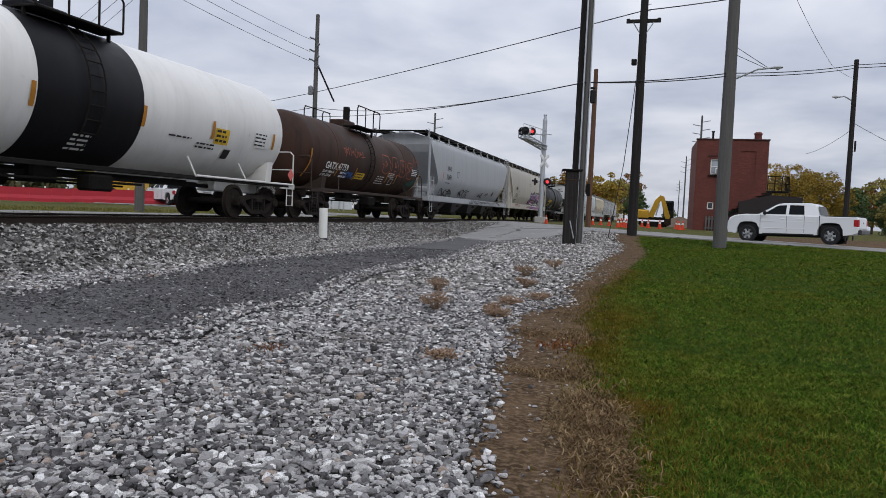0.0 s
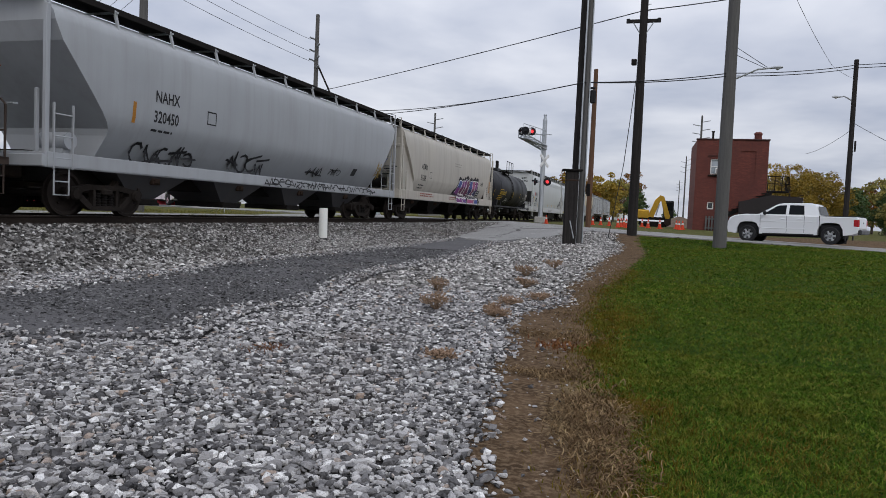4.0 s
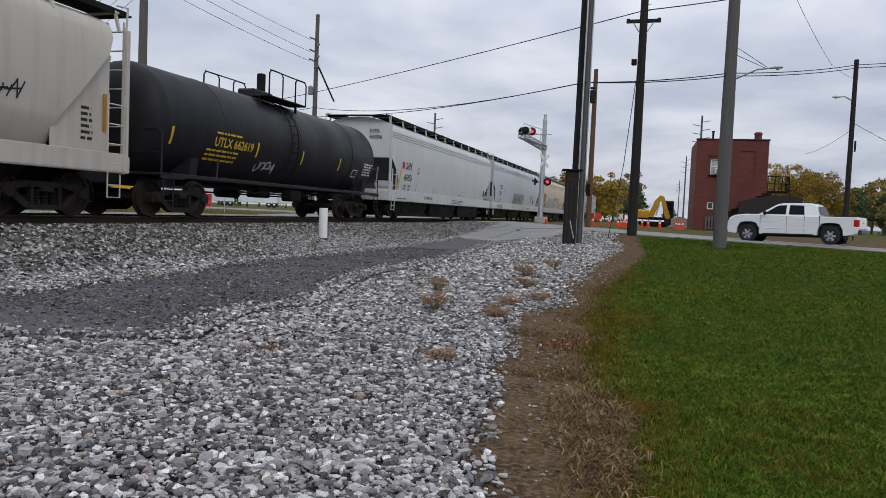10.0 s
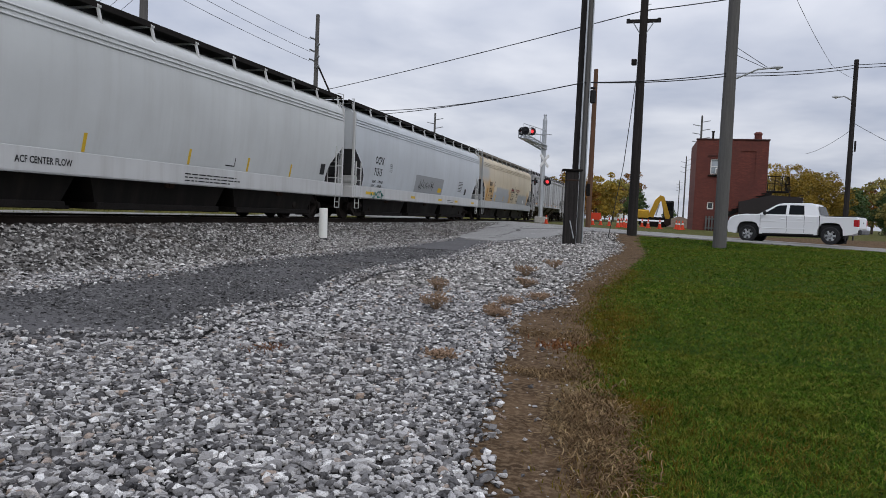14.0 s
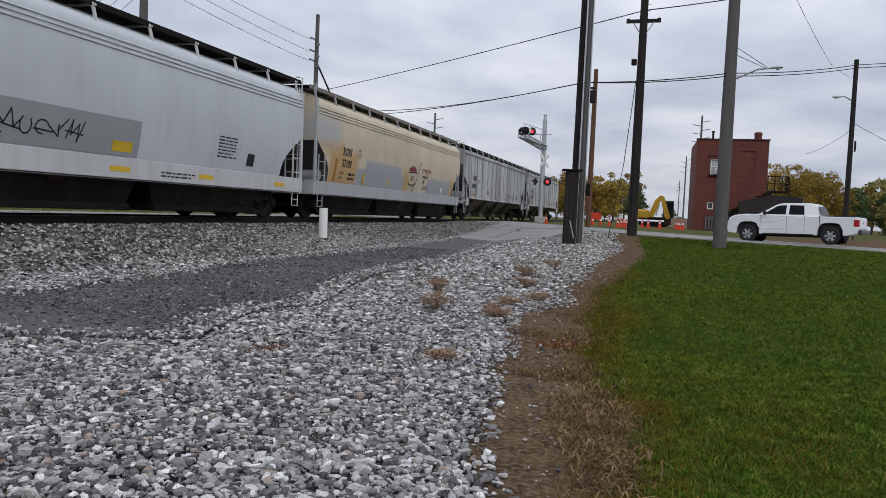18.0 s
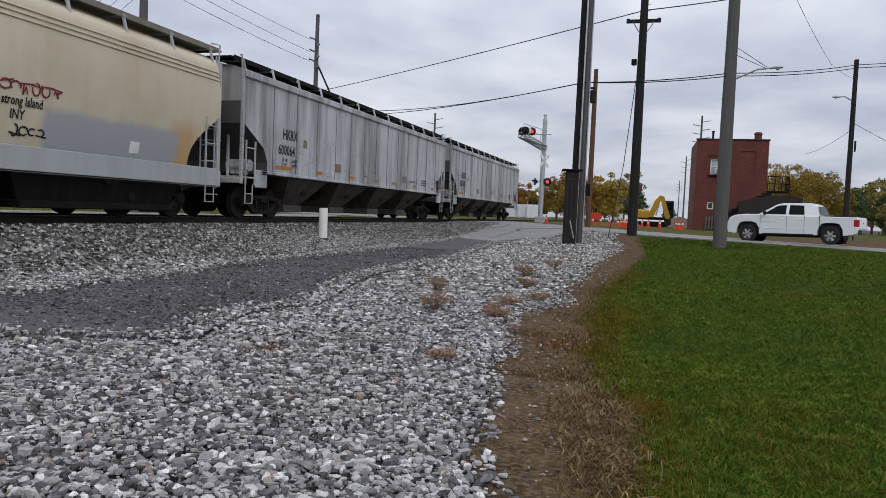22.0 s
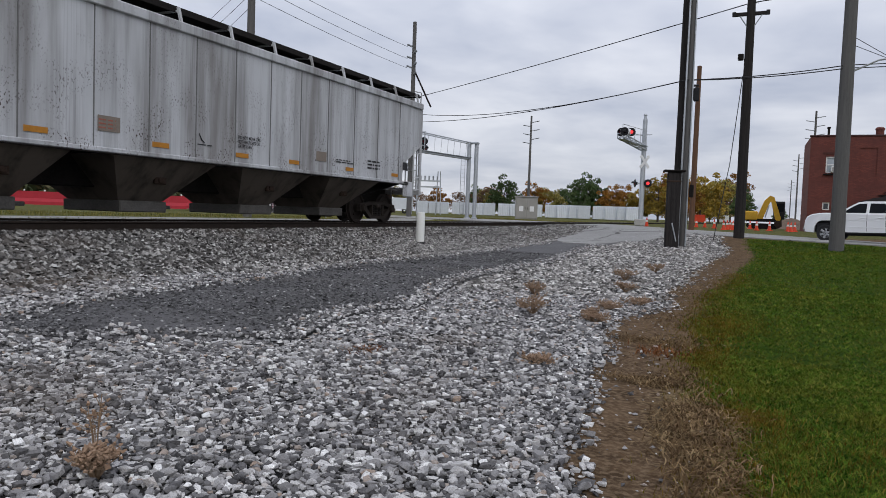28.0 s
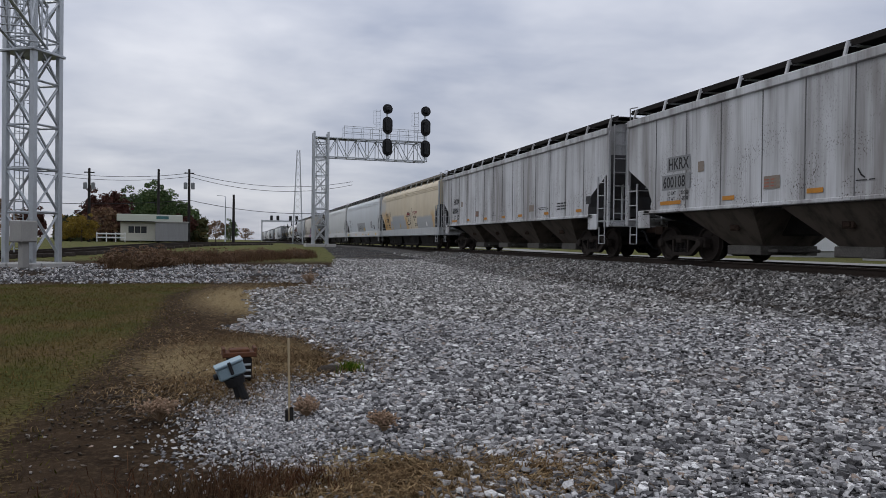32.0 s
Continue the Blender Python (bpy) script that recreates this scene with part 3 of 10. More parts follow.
near_ = stone_field(84000, (-5.2, 0.9), (-5.2, 5.2), 2.2, 4.3, 0.0165, 0.0285)
scatter("gravel", *near_, GRAVEL_MAT, "loose broken limestone gravel", "gravel", (ICO_V, ICO_F))
HALF_V = np.array([(0.9, 0.9, -0.3), (-0.9, 0.9, -0.3), (-0.9, -0.9, -0.3), (0.9, -0.9, -0.3), (0.0, 0.0, 0.9)])
HALF_F = np.array([(0, 1, 4), (1, 2, 4), (2, 3, 4), (3, 0, 4)])
OPEN_F = CUBE_F[[2, 3, 4, 5, 6, 7, 0, 1, 10, 11]]
TENT_V = np.array([(0.9, 0.8, -0.4), (-0.9, 0.8, -0.4), (-0.9, -0.8, -0.4), (0.9, -0.8, -0.4), (0.45, 0.1, 0.75), (-0.45, -0.1, 0.75)])
TENT_F = np.array([(0, 1, 5), (0, 5, 4), (1, 2, 5), (2, 3, 4), (2, 4, 5), (3, 0, 4)])
scatter("gravel", *stone_field(205000, (-8, 0.9), (-8, 9), 4.3, 7.5, 0.017, 0.029), GRAVEL_MAT, "loose pale grey limestone gravel", "gravel", (CUBE_V, OPEN_F))
scatter("gravel", *stone_field(330000, (-9.2, 0.9), (-17, 16), 7.5, 13, 0.0165, 0.029), GRAVEL_MAT, "loose pale grey limestone gravel", "gravel", (TENT_V, TENT_F))
scatter("gravel", *stone_field(210000, (-9.2, 0.5), (-36, 37), 13, 36, 0.022, 0.038), PALE_GRAVEL, "loose pale dusty gravel between path and lawn", "gravel", (TENT_V, TENT_F))
bx, by = rng.uniform(-11.4, -8.7, 98000), rng.uniform(-42, 40.5, 98000)
scatter("ballast", bx, by, rng.uniform(0.03, 0.055, len(bx)), BALLAST_MAT, "coarse grey-brown ballast on the railway bank", "ballast", (HALF_V, HALF_F), (0.6, 0.95), 0.2)

# stone chips worked into the path, and gravel spilled over its edges
cx, cy = rng.uniform(-8.6, -4.4, 46000), 4.4 + 18 * rng.uniform(0, 1, 46000) ** 1.4
ok = (cx > along(PATH_L, cy)) & (cx < along(PATH_R, cy))
chips = scatter("stone_chips", cx[ok], cy[ok], rng.uniform(0.007, 0.018, ok.sum()) * (1 + cy[ok] / 30), PATH_CHIP, "small stone chips bedded in the asphalt path", "stone chips", (HALF_V, HALF_F), (0.35, 0.6), 0.1, 0.022)
ey = rng.uniform(4.2, 28.5, 9000)
side_ = rng.uniform(0, 1, 9000) < 0.6
ex = np.where(side_, along(PATH_R, ey) - np.abs(rng.normal(0, 0.22, 9000)), along(PATH_L, ey) + np.abs(rng.normal(0, 0.18, 9000)))
scatter("gravel", ex, ey, rng.uniform(0.016, 0.036, len(ex)), GRAVEL_MAT, "gravel spilled over the edges of the asphalt path", "gravel", lift=0.03)

# dark grit added to stand in for a wheel rut along the bank's foot
uy = rng.uniform(-22, 3.5, 9000)
ux = np.interp(uy, [-22, -8, 0, 3.5], [-9.5, -9.14, -8.72, -8.58]) + rng.normal(0, 0.05, 9000) + 0.06 * np.sin(uy * 0.9)
scatter("dark_grit", ux, uy, rng.uniform(0.010, 0.026, len(ux)), BALLAST_DARK, "dark grit lying in an old wheel rut", "grit", (HALF_V, HALF_F), (0.4, 0.7), 0.35, 0.02)
# pale fine stone heaped round the marker post and along the foot of the bank
mx, my = rng.normal(-9.5, 0.42, 5200), rng.normal(19.6, 2.6, 5200)
scatter("fine_gravel", mx, my, rng.uniform(0.012, 0.026, len(mx)), PALE_GRAVEL, "fine pale stone spread round the marker post", "gravel", (HALF_V, HALF_F), (0.5, 0.9), 0.3, 0.03)

# fine crushed stone by the old machine, pebbles strewn over bare earth
fx, fy = rng.normal(-0.36, 0.36, 15000), rng.normal(-6.2, 0.75, 15000)
scatter("fine_gravel", fx, fy, rng.uniform(0.009, 0.022, 15000), GRAVEL_MAT, "fine crushed stone round the leaning switch machine", "gravel", (OCT_V, OCT_F), (0.5, 0.9), 0.2)
qx, qy = np.concatenate([rng.uniform(-1.9, 0.3, 1500), rng.uniform(-0.3, 1.9, 40)]), np.concatenate([rng.uniform(3.5, 22, 1500), rng.uniform(-19, -5, 40)])
ok = qx < along(LAWN_X, qy) - 0.25
qx, qy = qx[ok], qy[ok]
EARTHY = stone_mat("earth_stained_pebbles", [(0.0, (0.03, 0.024, 0.018)), (0.6, (0.075, 0.060, 0.046)), (0.92, (0.14, 0.115, 0.092)), (1.0, (0.30, 0.27, 0.24))], (0.08, 0.06, 0.044))
hx, hy = np.concatenate([rng.normal(0.85, 0.28, 420), rng.uniform(0.2, 1.6, 260)]), np.concatenate([rng.normal(-6.9, 0.45, 420), rng.uniform(-8.5, -4.6, 260)])
scatter("pebble", hx, hy, rng.uniform(0.008, 0.026, len(hx)), EARTHY, "earth-stained pebbles trodden into dark soil", "pebbles", (OCT_V, OCT_F), (0.4, 0.7), 0.3)
scatter("pebble", qx, qy, rng.uniform(0.007, 0.024, len(qx)) * rng.choice([0.6, 1, 1.3], len(qx)), GRAVEL_MAT, "pebbles strewn over the bare earth", "pebbles", (OCT_V, OCT_F), (0.5, 0.9), 0.1)
rx, ry = rng.uniform(-3.5, 10, 14000), rng.uniform(-30.5, -21.5, 14000)
ok = rng.uniform(0, 1, len(rx)) < 0.5 + 0.9 * wob(rx, ry)
scatter("gravel", rx[ok], ry[ok], rng.uniform(0.03, 0.06, ok.sum()), GRAVEL_MAT, "thin pale gravel beside the second track", "gravel", (OCT_V, OCT_F), (0.5, 0.9), 0.1)

# ---------------------------------------------------------------- track
track = thing("railway_track", "railway track with brown rails on creosoted ties", "railway track", kind="structure")
for side in (-1, 1):
    s = Shape()
    prof = [(-0.07, -0.18), (0.07, -0.18), (0.07, -0.165), (0.012, -0.145), (0.012, -0.045), (0.036, -0.035), (0.036, -0.006), (0.03, 0.0), (-0.03, 0.0), (-0.036, -0.006), (-0.036, -0.035), (-0.012, -0.045), (-0.012, -0.145), (-0.07, -0.165)]
    s.plate([(TRACK_X + side * 0.7525 + a, RAIL_Z + b) for a, b in prof], -700, 400, axis="y")
    r = part("rail", s, RAIL, track)
    part("rail_head", Shape().box((TRACK_X + side * 0.7525, -150, RAIL_Z + 0.001), (0.05, 1100, 0.004)), RAIL_TOP, r, "worn bright running surface")
tie_mesh = Shape().box((0, 0, 0), (2.6, 0.22, 0.17), 0.015).mesh("tie", TIE)
for i, y in enumerate(np.arange(-66, 41, 0.54)):
    part("tie", tie_mesh, None, track, at=pose(TRACK_X + random.uniform(-0.04, 0.04), float(y), RAIL_Z - 0.255, 0, random.uniform(-0.6, 0.6), random.uniform(-1.2, 1.2)))
# ---------------------------------------------------------------- the train
RUN = ((0, 0.0), (4, 22.95), (8, 45.88), (12, 68.78), (16, 91.65), (20, 114.48), (24, 137.22), (28, 159.84), (32, 182.37))
WHEEL_R = 0.457
MOVERS, SPINNERS = [], []

TRUCK_MAT = surf("grimy_truck_casting", (0.028, 0.023, 0.020), 0.9, 0.0, 0.45, 4, 0.3, spec=0.1)
WHEEL_MAT = surf("dusty_wheel_steel", (0.030, 0.024, 0.021), 0.85, 0.0, 0.35, 5, spec=0.12)


def build_truck():
    """Meshes of one two-axle truck."""
    sides = {}
    # built of members, so that the windows beside the bolster stay open
    for s in (1, -1):
        side = sides[s] = Shape()
        x0, x1 = s * 0.93, s * 1.07
        side.plate([(-0.45, 0.56), (0.45, 0.56), (0.45, 0.67), (-0.45, 0.67)], x0, x1)
        side.plate([(-0.40, 0.12), (0.40, 0.12), (0.40, 0.22), (-0.40, 0.22)], x0, x1)
        for e in (1, -1):
            side.plate([(e * 0.40, 0.56), (e * 0.45, 0.67), (e * 0.72, 0.62), (e * 1.08, 0.58), (e * 1.12, 0.48), (e * 0.74, 0.50)], x0, x1)
            side.plate([(e * 0.38, 0.12), (e * 0.40, 0.24), (e * 0.66, 0.44), (e * 0.76, 0.42), (e * 0.74, 0.33), (e * 0.52, 0.17)], x0, x1)
            side.plate([(e * 0.30, 0.20), (e * 0.37, 0.20), (e * 0.37, 0.58), (e * 0.30, 0.58)], x0, x1)
            side.plate([(e * 0.70, 0.36), (e * 0.80, 0.34), (e * 0.80, 0.52), (e * 0.70, 0.52)], x0, x1)
            side.plate([(e * 1.00, 0.34), (e * 1.09, 0.36), (e * 1.11, 0.52), (e * 1.00, 0.52)], x0, x1)
    spring = Shape()
    for y in (-0.19, 0.0, 0.19):
        prof = [(0.05, 0.0)]
        for k in range(5):
            prof += [(0.078, k * 0.06 + 0.012), (0.078, k * 0.06 + 0.034), (0.056, k * 0.06 + 0.046)]
        spring.lathe(prof, 10, Matrix.Translation((0, y, 0.22)))
    spring.box((0, 0, 0.215), (0.12, 0.6, 0.02))
    bolster = Shape().box((0, 0, 0.52), (2.26, 0.30, 0.13), 0.03).box((0, 0, 0.60), (0.7, 0.4, 0.18), 0.03)
    cap = Shape().lathe([(0.0, 0.0), (0.12, 0.0), (0.13, 0.05), (0.10, 0.10), (0.0, 0.11)], 14)
    brake = Shape().box((0, 0, 0.36), (1.9, 0.09, 0.1), 0.02)
    for s in (1, -1):
        brake.box((s * 0.75, 0.05, 0.42), (0.12, 0.10, 0.34), 0.02)
    axle = Shape().rod((-1.05, 0, 0), (1.05, 0, 0), 0.08, n=12)
    for s in (1, -1):
        axle.lathe([(0.0, -0.07), (0.10, -0.07), (0.12, -0.03), (0.33, -0.015), (0.38, -0.06), (0.485, -0.06), (0.485, -0.035), (0.46, -0.02), (0.457, 0.065), (0.40, 0.07), (0.37, 0.02), (0.15, 0.015), (0.12, 0.06), (0.0, 0.065)], 28, Matrix.Translation((s * 0.775, 0, 0)) @ Matrix.Rotation(s * math.pi / 2, 4, "Y"))
        # cast ribs and a chalk-bright patch make the turning readable
        for k in range(3):
            t = 2 * math.pi * k / 3
            axle.box((s * 0.80, 0.24 * math.cos(t), 0.24 * math.sin(t)), (0.05, 0.05, 0.05), 0.01)
    return {"side_frame": (sides[1].mesh("side_frame", TRUCK_MAT), sides[-1].mesh("side_frame", TRUCK_MAT)), "spring": spring.mesh("spring", STEEL_DARK, 40), "bolster": bolster.mesh("bolster", TRUCK_MAT), "bearing_cap": cap.mesh("bearing_cap", TRUCK_MAT, 40), "brake_beam": brake.mesh("brake_beam", STEEL_DARK), "wheelset": axle.mesh("wheelset", WHEEL_MAT, 40)}


TRUCK = build_truck()


def add_truck(car, y):
    t = part("truck", TRUCK["bolster"], None, car, "grimy cast steel wheel truck", at=pose(0, y, 0))
    for s in (1, -1):
        part("side_frame", TRUCK["side_frame"][0 if s > 0 else 1], None, t)
        part("spring_nest", TRUCK["spring"], None, t, at=pose(s * 1.0, 0, 0))
        for e in (1, -1):
            part("bearing_cap", TRUCK["bearing_cap"], None, t, at=Matrix.Translation((s * 1.05, e * 0.89, 0.457)) @ Matrix.Rotation(s * math.pi / 2, 4, "Y"))
    for e in (1, -1):
        part("brake_beam", TRUCK["brake_beam"], None, t, at=pose(0, e * 0.36, 0, 0, 0, 0 if e > 0 else 180))
        w = part("wheelset", TRUCK["wheelset"], None, t, at=pose(0, e * 0.89, WHEEL_R))
        SPINNERS.append((w, e * 0.89))
    return t


def coupler_mesh():
    s = Shape().box((0, 0.25, 0.87), (0.14, 0.7, 0.17), 0.02)
    s.plate([(-0.14, 0.55), (0.10, 0.55), (0.16, 0.68), (0.14, 0.86), (0.05, 0.86), (0.04, 0.74), (-0.06, 0.72), (-0.12, 0.80), (-0.17, 0.76)], 0.73, 1.0, axis="z")
    return s.mesh("coupler", STEEL_BROWN)


COUPLER = coupler_mesh()
HOSE = Shape().pipe([(0.35, 0.1, 0.85), (0.36, 0.35, 0.80), (0.34, 0.52, 0.5), (0.22, 0.62, 0.3), (0.05, 0.66, 0.27)], 0.028).mesh("air_hose", BLACK, 60)


def ladder_shape(x, y, z0, z1, width, along_y=True, rungs=None, r=0.016):
    """Ladder with flat stiles and round rungs; it stands on the side (along y) or on the end (along x)."""
    s = Shape()
    k = rungs or max(2, int((z1 - z0) / 0.4))
    for e in (-1, 1):
        if along_y:
            s.box((x, y + e * width / 2, (z0 + z1) / 2), (0.05, 0.03, z1 - z0), 0.006)
        else:
            s.box((x + e * width / 2, y, (z0 + z1) / 2), (0.03, 0.05, z1 - z0), 0.006)
    for i in range(k):
        z = z0 + (z1 - z0) * (i + 0.5) / k
        if along_y:
            s.rod((x, y - width / 2, z), (x, y + width / 2, z), r, n=6)
        else:
            s.rod((x - width / 2, y, z), (x + width / 2, y, z), r, n=6)
    return s


def stirrup(x, y, z0, z1, w=0.36):
    """Sill step under a corner."""
    s = Shape()
    s.pipe([(x, y - w / 2, z1), (x, y - w / 2, z0), (x, y + w / 2, z0), (x, y + w / 2, z1)], 0.018)
    s.rod((x, y - w / 2, (z0 + z1) / 2), (x, y + w / 2, (z0 + z1) / 2), 0.014, n=6)
    return s


# ------------------------------------------------ lettering and painted shapes
def side_at(profile, z):
    """Half width of a car at a height."""
    pts = sorted((b, a) for a, b in profile)
    return float(np.interp(z, [p[0] for p in pts], [p[1] for p in pts]))


FONT_CACHE = {}


def letters(text, height, squeeze=0.80):
    """Flat mesh of the words in the built-in font, as arrays."""
    key = (text, round(height, 3), squeeze)
    if key not in FONT_CACHE:
        cu = bpy.data.curves.new("letters", "FONT")
        cu.body, cu.size, cu.resolution_u, cu.offset = text, height * 1.40, 2, height * 0.028
        ob = bpy.data.objects.new("letters", cu)
        me = bpy.data.meshes.new_from_object(ob)
        FONT_CACHE[key] = ([(v.co.x * squeeze, v.co.y, 0.0) for v in me.vertices], [tuple(p.vertices) for p in me.polygons])
        bpy.data.objects.remove(ob)
        bpy.data.curves.remove(cu)
        bpy.data.meshes.remove(me)
    return FONT_CACHE[key]


def decal(car, name, shapes, material, surface, proud=0.006, label=""):
    """Painted marks laid on the side of a car. shapes: lists of (y, z) outlines or (verts, faces, y, z) words, each word a part."""
    s = Shape()
    if name == "lettering":
        texts = [i for i in shapes if isinstance(i, tuple)]
        rest = [i for i in shapes if not isinstance(i, tuple)]
        for i in texts:
            decal(car, "word", [i], material, surface, proud)
        return decal(car, "small_print", rest, material, surface, proud) if rest else None
    for item in shapes:
        if len(item) == 4 and isinstance(item[1], list) and item[1] and isinstance(item[1][0], tuple) and isinstance(item[0][0], tuple) and not isinstance(item[2], tuple):
            vs, fs, y0, z0 = item
            s.add([(surface(z0 + v[1]) + proud, y0 + v[0], z0 + v[1]) for v in vs], fs)
        else:
            s.add([(surface(z) + proud, y, z) for y, z in item], [tuple(range(len(item)))])
    me = bpy.data.meshes.new(name)
    me.from_pydata(s.v, [], s.f)
    me.materials.append(material)
    ob = new(name, me)
    ob.parent = car
    return tagged(ob, label)


def decals(car, name, groups, material, surface, proud=0.006, label=""):
    """Several alike marks, each a part of its own."""
    for shapes in groups:
        decal(car, name, shapes, material, surface, proud, label)


def words(text, y, z, height, squeeze=0.80):
    v, f = letters(text, height, squeeze)
    return (v, f, y, z)


def rect(y, z, w, h):
    """Rectangle cut into strips so that it follows the curve of the side."""
    k = max(1, math.ceil(h / 0.12))
    return [[(y, z + h * i / k), (y + w, z + h * i / k), (y + w, z + h * (i + 1) / k), (y, z + h * (i + 1) / k)] for i in range(k)]


def stroke(points, width):
    """Spray-can line along the points."""
    out, fine = [], []
    for (a, b), (c, d) in zip(points, points[1:]):
        k = max(1, math.ceil(abs(d - b) / 0.14))
        fine += [(a + (c - a) * i / k, b + (d - b) * i / k) for i in range(k)]
    points = fine + [points[-1]]
    for (a, b), (c, d) in zip(points, points[1:]):
        L = math.hypot(c - a, d - b) or 1
        u, v = -(d - b) / L * width / 2, (c - a) / L * width / 2
        e, g = (c - a) / L * width / 2, (d - b) / L * width / 2
        out.append([(a + u - e, b + v - g), (a - u - e, b - v - g), (c - u + e, d - v + g), (c + u + e, d + v + g)])
    return out


def scrawl(y, z, w, h, seed, loops=6, width=0.03):
    """A jagged sprayed tag that spells nothing: zigzags, hooks and loops."""
    r = random.Random(seed)
    out, step = [], w / loops
    for i in range(loops):
        x0 = y + step * i
        if r.random() < 0.45:
            ph, a, b = r.uniform(0, 6), step * r.uniform(0.35, 0.55), h / 2 * r.uniform(0.5, 0.9)
            pts = [(x0 + step / 2 + a * math.cos(ph + k * 0.6), z + h / 2 + b * math.sin(ph + k * 0.6)) for k in range(r.randint(7, 10))]
        else:
            up = r.random() < 0.5
            pts = []
            for k in range(r.randint(4, 6)):
                zz = r.uniform(0.5, 1.0) if up else r.uniform(0.0, 0.45)
                pts.append((x0 + step * (0.1 + 0.22 * k + r.uniform(-0.28, 0.28)), z + h * zz))
                up = not up
        out += stroke(pts, width)
        if r.random() < 0.5:
            q = r.uniform(0.2, 0.8)
            out += stroke([(x0, z + h * q), (x0 + step * 1.2, z + h * (q + r.uniform(-0.2, 0.25)))], width)
    return out


def bars(y, z, w, rows, gap=0.11, h=0.05, seed=1):
    """Lines of writing too small to read."""
    r = random.Random(seed)
    out = []
    for i in range(rows):
        a = y
        end = y + w * r.uniform(0.75, 1.0)
        while a < end:
            b = min(end, a + r.uniform(0.08, 0.28))
            out.append([(a, z - i * gap), (b, z - i * gap), (b, z - i * gap + h), (a, z - i * gap + h)])
            a = b + 0.045
    return out


INK = surf("black_stencil_paint", (0.018, 0.018, 0.02), 0.6)
INK_WHITE = surf("white_stencil_paint", (0.7, 0.7, 0.68), 0.6)
INK_YELLOW = surf("yellow_stencil_paint", (0.62, 0.40, 0.03), 0.6)
AMBER = surf("amber_reflector", (0.40, 0.17, 0.02), 0.5)
RED_MARK = surf("red_square_paint", (0.42, 0.03, 0.06), 0.6)


# ------------------------------------------------ hopper cars
CURVED = [(0.0, 4.30), (0.60, 4.27), (1.10, 4.16), (1.40, 4.00), (1.51, 3.89), (1.545, 3.76), (1.58, 3.45), (1.605, 3.0), (1.60, 2.6), (1.57, 2.15), (1.51, 1.7), (1.42, 1.25)]
KINKED = [(0.0, 4.28), (0.60, 4.25), (1.10, 4.14), (1.42, 3.98), (1.50, 3.86), (1.545, 3.70), (1.585, 3.35), (1.605, 2.9), (1.595, 2.45), (1.57, 2.1), (1.545, 1.86), (1.30, 1.32)]
TEARDROP = [(0.0, 4.28), (0.60, 4.25), (1.10, 4.14), (1.42, 3.98), (1.53, 3.86), (1.575, 3.70), (1.60, 3.35), (1.605, 2.9), (1.595, 2.45), (1.57, 2.15), (1.53, 1.98), (1.38, 1.70), (1.05, 1.22)]
FLAT = [(0.0, 4.26), (0.60, 4.24), (1.20, 4.16), (1.52, 4.06), (1.60, 4.02), (1.60, 3.86), (1.57, 3.84), (1.57, 3.2), (1.57, 2.6), (1.57, 2.0), (1.57, 1.62), (1.57, 1.28)]


